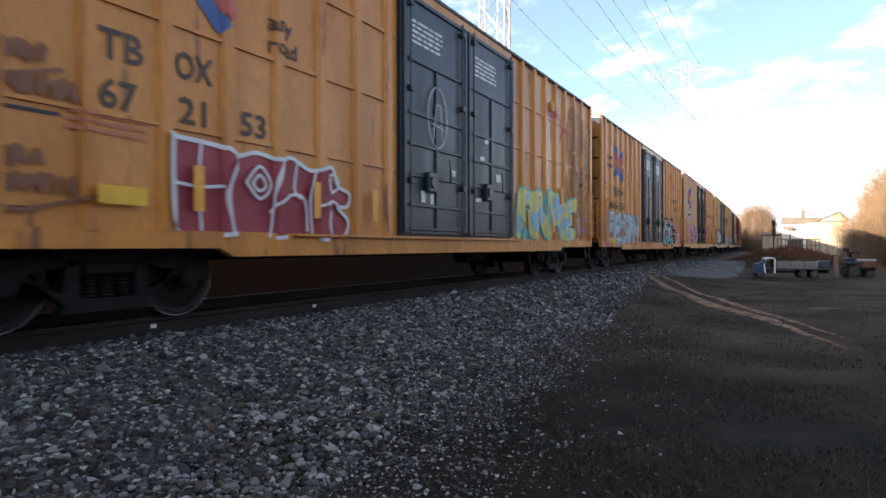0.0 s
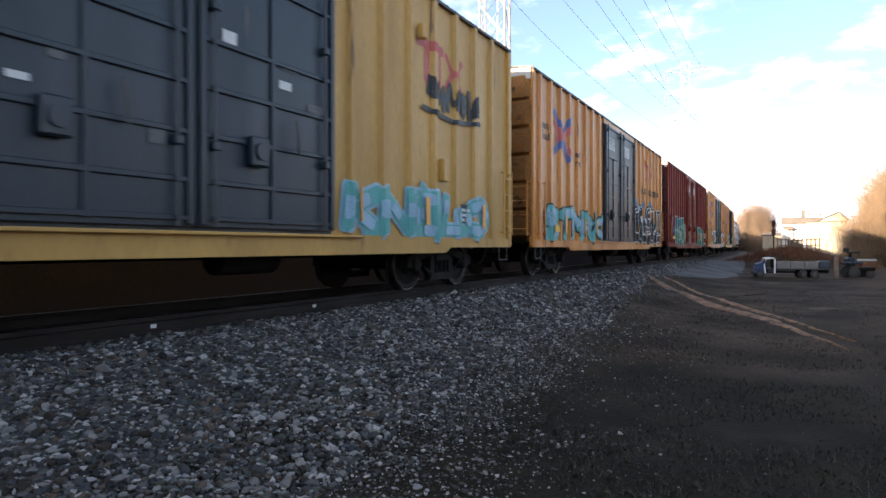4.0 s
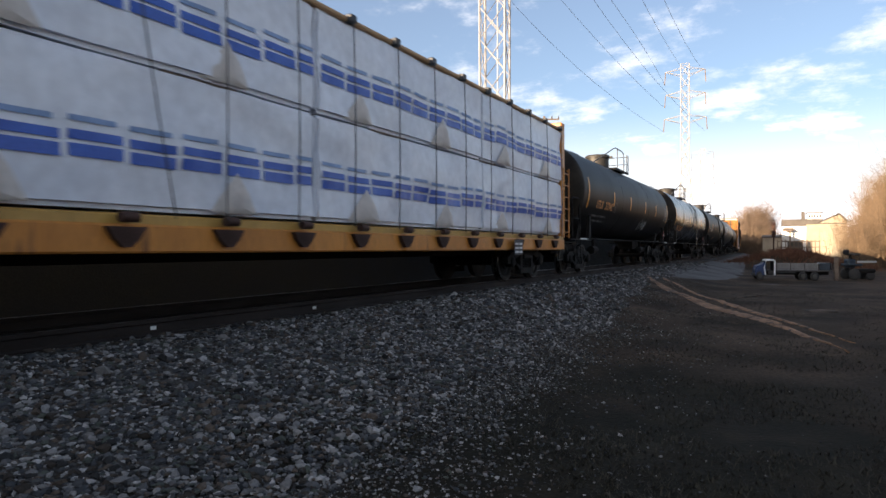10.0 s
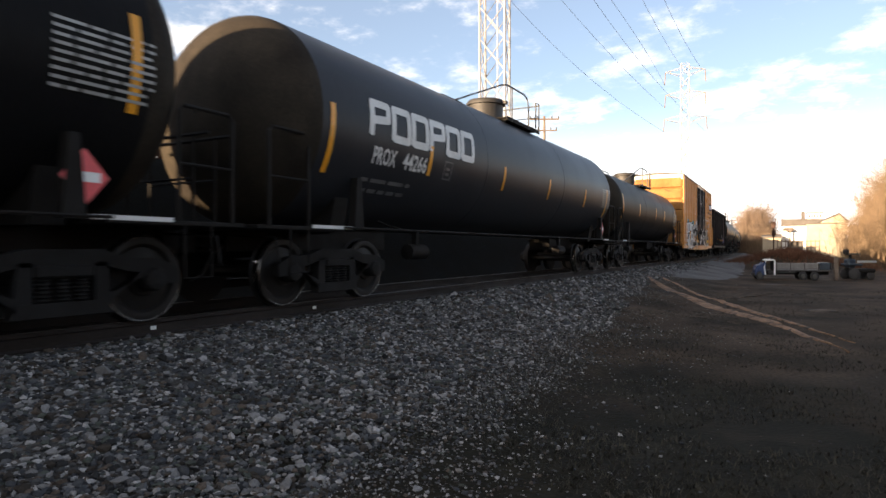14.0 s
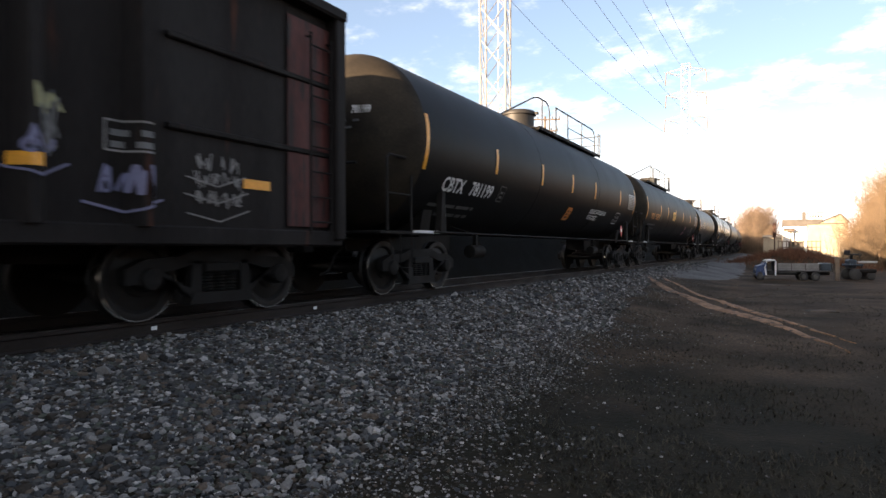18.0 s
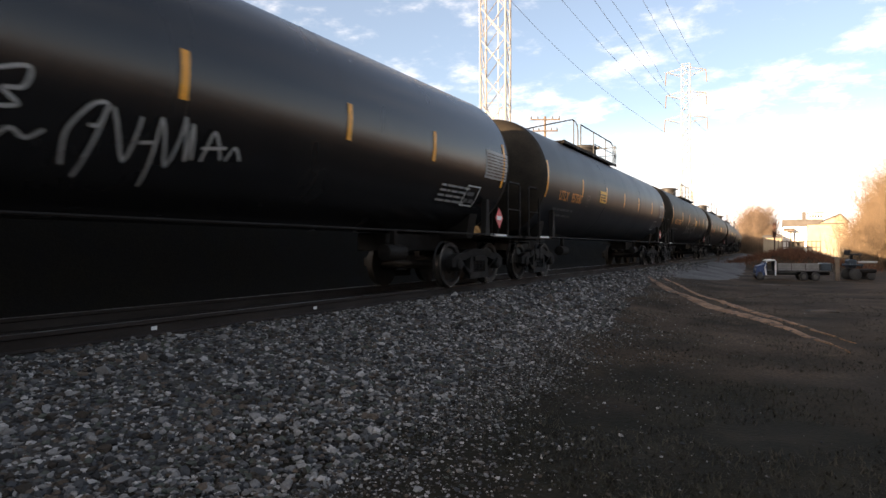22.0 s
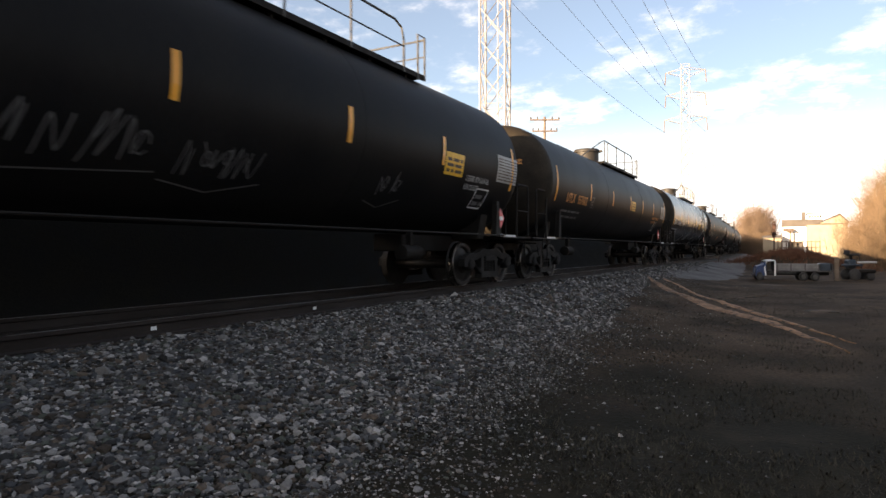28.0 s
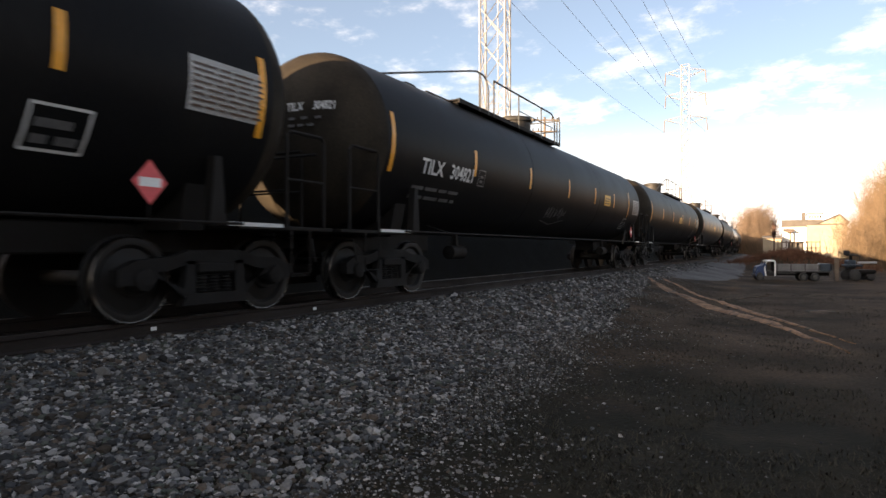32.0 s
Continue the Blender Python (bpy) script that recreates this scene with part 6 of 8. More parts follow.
    for k, d in enumerate(st):
        y = -lh + min(max(d, 1.19), pitch - 1.54)
        h = 0.46 if k in (0, len(st) - 1) else 0.25
        side.patch("reflector", y - 0.05, y + 0.05, zc - 0.08 + drop - h, zc - 0.08 + drop + h, MAT["reflect"], car, 0.010)
    y0 = -lh + text_at[0]
    tw = text_at[1]
    zl = text_at[2]
    if mark:
        side.text("lettering", mark, y0, zc + zl, 0.25, mm, car, tw * .40)
        side.text("lettering", number, y0 + tw * .53, zc + zl, 0.25, mm, car, tw * .47)
        side.lines("stencil_text", y0 - .1, y0 + tw * .8, zc + zl - 0.42, zc + zl - 0.12, 2, MAT["stencil_dim"], car, seed + 5, fill=0.36)
        if not dim:
            dims = (r, zc, cyl, head)
            head_text("end_lettering", mark, 0.12, zc + 0.34, 0.13, 0.30, dims, mm, car)
            head_text("end_lettering", number, 0.58, zc + 0.34, 0.13, 0.32, dims, mm, car)
            for q, (u, v) in enumerate(((0.18, 0.62), (0.18, 0.5))):
                f = Form()
                for m in range(3):
                    px, pz = u + m * (v - u) / 2, zc + 0.20 - 0.11 * q
                    hy = -cyl - 0.12 - head * math.sqrt(1 - ((px + .05) ** 2 + (pz - zc) ** 2) / (r * r)) - 0.03
                    f.box(px, px + 0.11, hy - .003, hy + .012, pz, pz + 0.035)
                part("end_stencil_text", f, MAT["stencil_dim"] if mm is MAT["stencil"] else mm, car)
    if box and mark:
        # framed inspection mark after the number
        rim = [(-lh + box, zc + zl - .03), (-lh + box + .27, zc + zl - .03), (-lh + box + .27, zc + zl + .27), (-lh + box, zc + zl + .27)]
        part("inspection_frame", side.lay(stroke(rim + rim[:1], 0.022), 0.008), MAT["stencil_dim"], car)
        side.lines("inspection_text", -lh + box + .07, -lh + box + .20, zc + zl + .03, zc + zl + .21, 2, MAT["stencil_dim"], car, seed + 2)
    pl0, nf0, hz0 = rear
    if kind == "gas":
        panel = side.patch("data_panel", lh - pl0, lh - pl0 + 1.03, zc - 0.40, zc + 0.16, MAT["panel"], car, 0.006, "pale data panel")
        side.lines("data_text", lh - pl0 + .04, lh - pl0 + .99, zc - 0.36, zc + 0.13, 8, MAT["mark"], panel, seed + 9, 0.012, fill=0.4)
    else:
        side.lines("data_text", lh - 2.3, lh - 1.35, zc - 0.45, zc + 0.18, 9, MAT["panel"], car, seed + 9, fill=0.4)
    pz, pw = (1.42, 0.19) if kind == "gas" else (1.40, 0.22)
    py = lh - (hz0 if kind == "gas" else 1.95)
    d = part("hazard_placard", Form().prism([(py - pw, pz), (py, pz - pw * 1.15), (py + pw, pz), (py, pz + pw * 1.15)], 1.36, 1.37), MAT["flame"], car, "red diamond placard")
    part("placard_band", Form().box(1.371, 1.374, py - pw * .62, py + pw * .62, pz - .045, pz + .045), MAT["white"], d)
    part("placard_holder", Form().tube([(1.35, py, 1.05), (1.35, py, pz - pw * .6)], .012, 5), MAT["under"], car)
    if kind == "gas":
        box_y = lh - nf0 + .06
        side.lines("notice_frame", box_y, box_y + 0.40, zc - 0.92, zc - 0.66, 2, MAT["stencil_dim"], car, seed + 3)
        rim = [(box_y - .06, zc - .97), (box_y + .46, zc - .97), (box_y + .46, zc - .61), (box_y - .06, zc - .61)]
        part("notice_frame", side.lay(stroke(rim + rim[:1], 0.025), 0.008), MAT["stencil"], car)
    for text, d, z, h, wd in words:
        side.text("lettering", text, -lh + d, zc + z, h, MAT["stencil"] if mm is not MAT["stencil_orange"] else mm, car, wd)
    if extras:
        extras(side, car, lh, zc)
    return car


# ---- gondola and lumber car ----
def gondola(label, pitch):
    car = thing("gondola_car", label, "gondola car", group="freight cars of the train")
    lh = pitch / 2 - 0.45
    m = MAT["brown_gon"]
    z0, z1 = 0.98, 3.86
    posts = [-lh + 2.5 + k * 1.0 for k in range(9)]
    side = Side(1.32, tuple(posts), 0.18, 0.05, 0.10)
    part("side_wall", wall_form(side, -lh, lh, z0, z1), m, car)
    part("side_wall", Form().box(-1.40, -1.34, -lh, lh, z0, z1), m, car)
    for s in (-1, 1):
        part("end_wall", end_form(s, s * lh, z0, z1 - 0.1, 1.34, 4), m, car)
        part("corner_post", Form().box(1.30, 1.50, min(s * lh, s * (lh - 0.2)), max(s * lh, s * (lh - 0.2)), z0 - 0.1, z1 + 0.02, 0.02), m, car)
        part("ladder", shared("ladder|gon", lambda: ladder_form(2.6, 8, 0.40), m), m, car, at=(1.36, s * (lh - 0.45) - 0.2, 0.95))
        add_coupler(car, s * lh, s)
        add_bogie(car, s * (lh - 1.75))
        ob = part("ladder", shared("ladder|gon", lambda: ladder_form(2.6, 8, 0.40), m), m, car, at=(1.05, s * (lh + 0.05), 0.95))
        ob.rotation_euler = (0, 0, s * math.pi / 2)
    part("top_chord", Form().box(1.28, 1.54, -lh, lh, z1 - 0.02, z1 + 0.14, 0.03), m, car)
    part("top_chord", Form().box(-1.54, -1.28, -lh, lh, z1 - 0.02, z1 + 0.14, 0.03), m, car)
    part("side_sill", Form().box(1.20, 1.44, -lh, lh, 0.80, 1.0, 0.02), m, car)
    part("floor_frame", Form().box(-1.3, 1.3, -lh, lh, 1.0, 1.06).box(-0.35, 0.35, -lh, lh, 0.62, 1.0), MAT["under"], car)
    for d, w, zz, mt in ((1.32, .16, 1.56, "reflect"), (3.53, .47, 1.45, "reflect"), (5.53, .41, 1.45, "placard"), (7.41, .30, 1.40, "reflect"), (9.35, .28, 1.44, "reflect"), (11.83, .42, 1.46, "reflect")):
        side.patch("reflector", -lh + d, -lh + d + w, zz, zz + 0.11, MAT[mt], car, 0.012)
    side.patch("notice_board", -lh + 1.42, -lh + 1.92, 1.22, 1.50, MAT["strap"], car, 0.012)
    side.lines("stencil_text", -lh + 1.46, -lh + 1.88, 1.25, 1.47, 2, MAT["stencil"], car, 3, 0.018)
    side.text("lettering", "GX", -lh + 1.35, 2.48, 0.28, MAT["stencil_rust"], car, 0.45)
    side.text("lettering", "115", -lh + 1.25, 2.12, 0.28, MAT["stencil_rust"], car, 0.52)
    faded = {"teal": (0.10, 0.26, 0.26), "lilac": (0.13, 0.13, 0.22), "faded_yellow": (0.26, 0.25, 0.12), "chalk_grey": (0.18, 0.17, 0.16)}
    for k, (a, b, zz, zh, c, wd) in enumerate(((0.33, 0.85, 3.18, 3.50, "chalk_grey", .035), (0.33, 0.85, 2.48, 2.82, "chalk_grey", .035), (2.62, 3.05, 1.62, 1.98, "teal", .05), (2.60, 3.08, 1.28, 1.60, "teal", .045), (3.52, 4.02, 1.62, 1.90, "chalk_grey", .022),
                                              (5.58, 5.92, 1.74, 2.18, "stencil_dim", .03), (7.45, 7.65, 1.66, 1.96, "chalk_grey", .03), (8.45, 8.75, 1.5, 1.95, "stencil_dim", .025), (9.5, 9.75, 1.55, 2.1, "stencil_dim", .025),
                                              (9.42, 9.80, 1.90, 2.12, "faded_yellow", .035), (9.40, 9.74, 1.52, 1.78, "lilac", .03), (10.06, 10.66, 1.27, 1.54, "lilac", .035),
                                              (11.15, 11.75, 1.60, 1.80, "chalk_grey", .022), (11.12, 11.78, 1.42, 1.60, "chalk_grey", .022), (11.15, 11.80, 1.22, 1.42, "chalk_grey", .022))):
        mt = MAT.get(c) or paint(c, faded[c])
        tag_scrawl(side, car, -lh + a, -lh + b, zz, zh, mt, 40 + k, wd)
    by = -lh + 10.18
    rim = [(by, 1.68), (by + .42, 1.68), (by + .42, 1.96), (by, 1.96)]
    part("notice_frame", side.lay(stroke(rim + rim[:1], 0.02), 0.008), paint("chalk_grey", faded["chalk_grey"]), car)
    side.lines("stencil_text", by + .05, by + .37, 1.71, 1.93, 2, MAT["stencil_dim"], car, 8)
    for zz in (1.98, 2.9):
        part("bay_rib", Form().box(1.30, 1.38, lh - 2.7, lh - 0.2, zz, zz + 0.07, 0.015), m, car)
        part("bay_rib", Form().box(1.30, 1.38, -lh + 0.2, -lh + 2.3, zz + .15, zz + 0.22, 0.015), m, car)
    part("rust_panel", Form().box(1.345, 1.352, lh - 0.98, lh - 0.2, 1.05, 3.7), surf("rusty_red_paint", (0.075, 0.014, 0.010), (0.030, 0.010, 0.008), 2.2, 30, 0.7, 0, 0.2, STREAK, 0.8, 0.4, (0.012, 0.008, 0.007), 0.55), car, "reddish replaced panel")
    return car


def lumber_car(label, pitch):
    car = thing("lumber_car", label, "flat car", group="freight cars of the train")
    lh = pitch / 2 - 0.50
    y0, y1 = -lh + 0.04, lh - 0.30
    ye = MAT["ttx"]
    part("deck", Form().box(-1.36, 1.36, -lh, lh, 0.98, 1.10, 0.02), MAT["ttx_old"], car)
    sill = Form().box(1.20, 1.38, -lh, lh, 0.72, 1.00, 0.02)
    part("side_sill", sill, ye, car)
    part("side_sill", Form().box(-1.38, -1.20, -lh, lh, 0.72, 1.0), ye, car)
    for s in (-1, 1):
        yb = s * (lh - 0.02) - (0.30 if s < 0 else 0.0)
        part("bulkhead", Form().box(-1.40, 1.40, min(yb, yb - s * 0.28), max(yb, yb - s * 0.28), 1.10, 4.20 if s > 0 else 4.52, 0.03), ye, car, "yellow steel bulkhead")
        for x in (-1.25, -0.42, 0.42, 1.25):
            part("bulkhead_stake", Form().box(x - 0.07, x + 0.07, min(yb, yb + s * 0.12), max(yb, yb + s * 0.12), 1.10, 4.18 if s > 0 else 4.50, 0.015), ye, car)
        add_coupler(car, s * lh, s)
        add_bogie(car, s * (lh - 2.0))
        if s > 0:
            part("ladder", shared("ladder|lum", lambda: ladder_form(1.9, 6), ye), ye, car, at=(1.40, lh - 0.34, 1.05))
        part("sill_step", shared("sill_step", step_form, MAT["rail_grey"]), MAT["rail_grey"], car, at=(1.38, s * (lh - 0.4) - .2, 0.45))
    part("center_beam", Form().box(-0.10, 0.10, -lh + 0.2, lh - 0.2, 1.1, 4.06), ye, car)
    part("center_sill", Form().box(-0.35, 0.35, -lh, lh, 0.60, 0.98), MAT["under"], car)
    n = 17
    for k in range(n + 1):
        y = y0 - .5 + (y1 - y0 + .5) * (k + .5) / n
        if y < y0 or y > y1:
            continue
        part("stake_pocket", shared("stake_pocket", lambda: Form().prism([(-.20, .97), (.20, .97), (.13, .86), (.04, .78), (-.04, .78), (-.13, .86)], 1.38, 1.45), MAT["rust_iron"]), MAT["rust_iron"], car, "rusty tie-down pocket", at=(0, y, 0))
        part("winch", shared("winch", lambda: Form().spin([(0.05, -0.09), (0.05, 0.09)], "Y", 10, (1.46, 0, 1.06)), MAT["rust_iron"], True), MAT["rust_iron"], car, at=(0, y, 0))
    # two tiers of wrapped lumber, four packs long, slack wrapping that bulges over the boards
    packs = 4
    for tier in range(2):
        za, zb = 1.13 + tier * 1.42, 1.13 + tier * 1.42 + 1.395
        for k in range(packs):
            a = y0 + (y1 - y0) * k / packs + 0.012
            b = y0 + (y1 - y0) * (k + 1) / packs - 0.012
            slack = lambda y, z: 0.055 * noise.noise(Vector((y * .9 + 9 * k, z * 1.3, tier * 5.0))) + 0.030 * noise.noise(Vector((y * 2.6, z * 3.1 + y, tier * 3.0)))
            for sgn in (1, -1):
                bm = bmesh.new()
                xa, xb = (0.13, 1.40) if sgn > 0 else (-1.40, -0.13)
                bmesh.ops.create_cube(bm, size=1, matrix=Matrix.Translation(((xa + xb) / 2, (a + b) / 2, (za + zb) / 2)) @ Matrix.Diagonal((xb - xa, b - a, zb - za, 1)))
                bmesh.ops.bevel(bm, geom=bm.edges[:], offset=0.05, segments=2, affect="EDGES")
                bmesh.ops.subdivide_edges(bm, edges=[e for e in bm.edges if e.calc_length() > 3.0], cuts=28, use_grid_fill=True)
                bmesh.ops.subdivide_edges(bm, edges=[e for e in bm.edges if 1.0 < e.calc_length() < 1.5], cuts=9, use_grid_fill=True)
                if sgn > 0:
                    for v in bm.verts:
                        if v.co.x > 1.3:
                            v.co.x += slack(v.co.y, v.co.z)
                part("lumber_pack", Form().take(bm), MAT["wrap"], car, "white plastic wrapped lumber pack" if sgn > 0 else "", True)

            def printed(z0, z1, wid, material, label=""):
                out, yy, q = Form(), a + 0.10, 0
                while yy < b - 0.3:
                    drop = 0.06 * noise.noise(Vector((yy * .8, tier * 4.0, 2.0)))
                    y2 = min(yy + wid, b - .06)
                    cols = [yy + (y2 - yy) * m / 4 for m in range(5)]
                    out.add([(1.416 + slack(y, z), y, z) for z in (z0 + drop, z1 + drop) for y in cols], [(m, m + 1, m + 6, m + 5) for m in range(4)])
                    yy += 0.57
                part("wrapper_print", out, material, car, label)["kind"] = "stuff"
            printed(za + .43, za + .545, .50, MAT["wrap_blue"], "row of blue printed bars")
            printed(za + .58, za + .665, .50, MAT["wrap_blue"])
            printed(za + .74, za + .79, .44, paint("pale_blue", (0.22, 0.32, 0.52)))
            # the wrapping is gathered into slack folds along the foot of each pack
            for m in range(2):
                q = k * 2 + m
                fy = a + (b - a) * (m + .45 + .18 * noise.noise(Vector((q * 3.1, tier * 7.0, 0)))) / 2
                fw, fh = 0.72 + .2 * noise.noise(Vector((q * 2.1, tier * 6.0, 1))), 0.46 + .16 * noise.noise(Vector((q * 2.3, tier * 5.0, 4)))
                fold = Form().add([(1.40, fy - fw / 2, za + .02), (1.43, fy + fw / 2, za + .02), (1.44, fy + fw * .30, za + fh * .55), (1.43, fy + fw * .05, za + fh), (1.485, fy + fw * .08, za + .10), (1.43, fy - fw * .32, za + fh * .42)],
                                  [(0, 1, 4), (1, 2, 4), (2, 3, 4), (3, 5, 4), (5, 0, 4)])
                part("wrap_fold", fold, MAT["fold"], car, smooth=True)
    part("top_layer", Form().box(-1.38, 1.41, y0 + .02, y1 - .02, 3.945, 4.02, 0.02), MAT["lumber"], car, "bare boards on top of the load")
    for k in range(6):
        part("dunnage", Form().box(0.3, 1.36, y0 + 1.2 + k * (y1 - y0 - 2.4) / 5 - .5, y0 + 1.2 + k * (y1 - y0 - 2.4) / 5 + .5, 2.525, 2.55, .004), MAT["pole"], car)
    for k in range(18):
        y = y0 + 0.55 + 1.135 * k
        lean = 0.5 if k == 6 else 0.03 * noise.noise(Vector((k * 1.7, 0, 3)))
        part("strap", Form().tube([(1.49, y + lean, 1.06), (1.505, y + lean * .6, 2.0), (1.50, y + lean * .3, 2.9), (1.47, y, 4.0), (1.2, y, 4.05)], 0.009), MAT["strap"], car)
        part("corner_guard", Form().box(1.36, 1.485, y - .07, y + .07, 3.93, 4.045, 0.015), MAT["strap"], car)
    sd = Side(1.382)
    for d0, d1 in ((1.70, 2.84), (2.98, 4.62)):
        sd.patch("lettering_field", -lh + d0, -lh + d1, 0.74, 0.985, MAT["under"], car, 0.072, "black field behind the lettering")
    for body, d0, wd in (("TTZX", 1.79, .76), ("864", 3.04, .46), ("679", 4.02, .50)):
        Side(1.45).text("lettering", body, -lh + d0, 0.80, 0.15, MAT["stencil"], car, wd)
    for d in (16.6,):
        sd.patch("notice_board", -lh + d, -lh + d + .5, 0.62, 0.96, MAT["strap"], car, 0.10)
        sd.lines("stencil_text", -lh + d + .04, -lh + d + .46, 0.66, 0.93, 3, MAT["stencil"], car, int(d), 0.106)
    return car

# ---- the train ----
TEAL, WHITE_S, BLACK_S = paint("teal", (0.12, 0.40, 0.38)), paint("white", (0.66, 0.66, 0.66)), paint("black", (0.015, 0.015, 0.018))
GREEN, LGREEN = paint("green", (0.05, 0.17, 0.115)), paint("pale_green", (0.38, 0.45, 0.24))
SKY_S, PINK, VIOLET = paint("pale_sky_blue", (0.30, 0.48, 0.60)), paint("pink", (0.58, 0.28, 0.34)), paint("violet", (0.20, 0.15, 0.36))
REDS, FADED, ORANGE_S = paint("crimson", (0.30, 0.035, 0.05)), paint("faded_red", (0.50, 0.16, 0.08)), paint("orange", (0.62, 0.20, 0.02))
YELLOW_S, BROWN_S, GREY_S = paint("lemon", (0.62, 0.58, 0.20)), paint("rust_brown", (0.22, 0.08, 0.03)), paint("silver_grey", (0.36, 0.35, 0.34))
H0 = -HALF


DGREY = paint("dark_grey", (0.06, 0.065, 0.07))


def shape(pts):
    return [(list(pts), [tuple(range(len(pts)))])]


def blotches(s, c, y0, y1, z0, z1, n, material, seed, lift, size=.22):
    """Overlapping uneven spots of thin spray."""
    rnd = random.Random(seed)
    out = []
    for _ in range(n):
        cy, cz, r = rnd.uniform(y0, y1), rnd.uniform(z0, z1), size * rnd.uniform(.4, 1.3)
        out += shape([(min(y1, max(y0, cy + r * 1.2 * math.cos(.571 * i) * rnd.uniform(.7, 1.1))), max(z0, cz + r * math.sin(.571 * i) * rnd.uniform(.7, 1.1))) for i in range(11)])
    part("graffiti_background", s.lay(out, lift), material, c)["kind"] = "stuff"


def spray_a(s, c):
    throw_up(s, c, H0 + 2.13, H0 + 5.05, 0.86, 1.88,
             [(.0, 1.0), (.22, .97), (.30, .9), (.40, .97), (.52, .93), (.6, .98), (.72, .86), (.86, .95), (.90, .72), (.99, .62), (.97, .45), (.90, .42), (.98, .25), (.93, .02), (.75, .0), (.62, .04), (.45, .0), (.3, .05), (.12, .0), (.02, .1), (.0, .5)],
             [[(.0, .55), (.12, .52), (.23, .55)], [(.13, .97), (.12, .55), (.13, .08)], [(.30, .9), (.24, .5), (.26, .04)], [(.34, .62), (.41, .82), (.47, .62), (.41, .45), (.34, .62)], [(.37, .62), (.41, .72), (.44, .6), (.40, .54), (.37, .62)],
              [(.52, .93), (.49, .5), (.46, .02)], [(.46, .3), (.55, .5), (.66, .5), (.68, .1)], [(.62, .95), (.60, .6), (.64, .5)], [(.74, .85), (.70, .5), (.71, .06)], [(.80, .75), (.86, .86), (.89, .7), (.82, .6), (.80, .75)], [(.74, .4), (.84, .5), (.90, .42)], [(.84, .5), (.80, .25), (.82, .03)]],
             REDS, WHITE_S, 0.035)
    graffiti(s, c, H0 + 11.2, H0 + 15.4, 0.95, 2.1, 4, YELLOW_S, TEAL, 4, 0.36, back=TEAL, second=SKY_S)
    for k, (a, b, z) in enumerate(((.3, 1.0, 2.28), (.3, 1.25, 2.02), (.35, .95, 1.42), (.3, 1.25, 1.22))):
        tag_scrawl(s, c, H0 + a, H0 + b, z, z + .15, BROWN_S, 60 + k, .06)
    ring = [(H0 + 7.4 + .33 * math.cos(q * .3142), 2.98 + .52 * math.sin(q * .3142)) for q in range(21)]
    ps = stroke(ring, .035) + stroke([(H0 + 7.25, 2.6), (H0 + 7.35, 3.2), (H0 + 7.5, 3.2), (H0 + 7.55, 2.6)], .03) + stroke([(H0 + 7.2, 2.85), (H0 + 7.6, 2.8)], .03)
    part("sprayed_tag", Side(1.50).lay(ps, .01), MAT["panel"], c, "white ring tag on the door")["kind"] = "stuff"
    s.patch("sprayed_arrow", H0 + .45, H0 + 1.1, 1.87, 1.90, BLACK_S, c, 0.012)
    s.patch("sprayed_arrow", H0 + .4, H0 + .9, 1.07, 1.10, BLACK_S, c, 0.012)
    s.lines("sprayed_tag", H0 + 1.15, H0 + 1.9, 1.78, 2.0, 3, FADED, c, 6, 0.02)
    blotches(s, c, H0 + 14.6, H0 + 17.0, 1.0, 4.6, 90, paint("darker_yellow", (0.36, 0.150, 0.035)), 7, .003, .30)
    blotches(s, c, H0 + 15.4, H0 + 16.1, 1.15, 1.6, 12, VIOLET, 8, .03, .08)
    for a, b, z0, z1, q in ((15.7, 16.1, 2.45, 2.95, 66), (16.3, 16.95, 2.65, 3.1, 67), (15.6, 16.0, 1.75, 2.1, 68)):
        tag_scrawl(s, c, H0 + a, H0 + b, z0, z1, BLACK_S, q, .035)


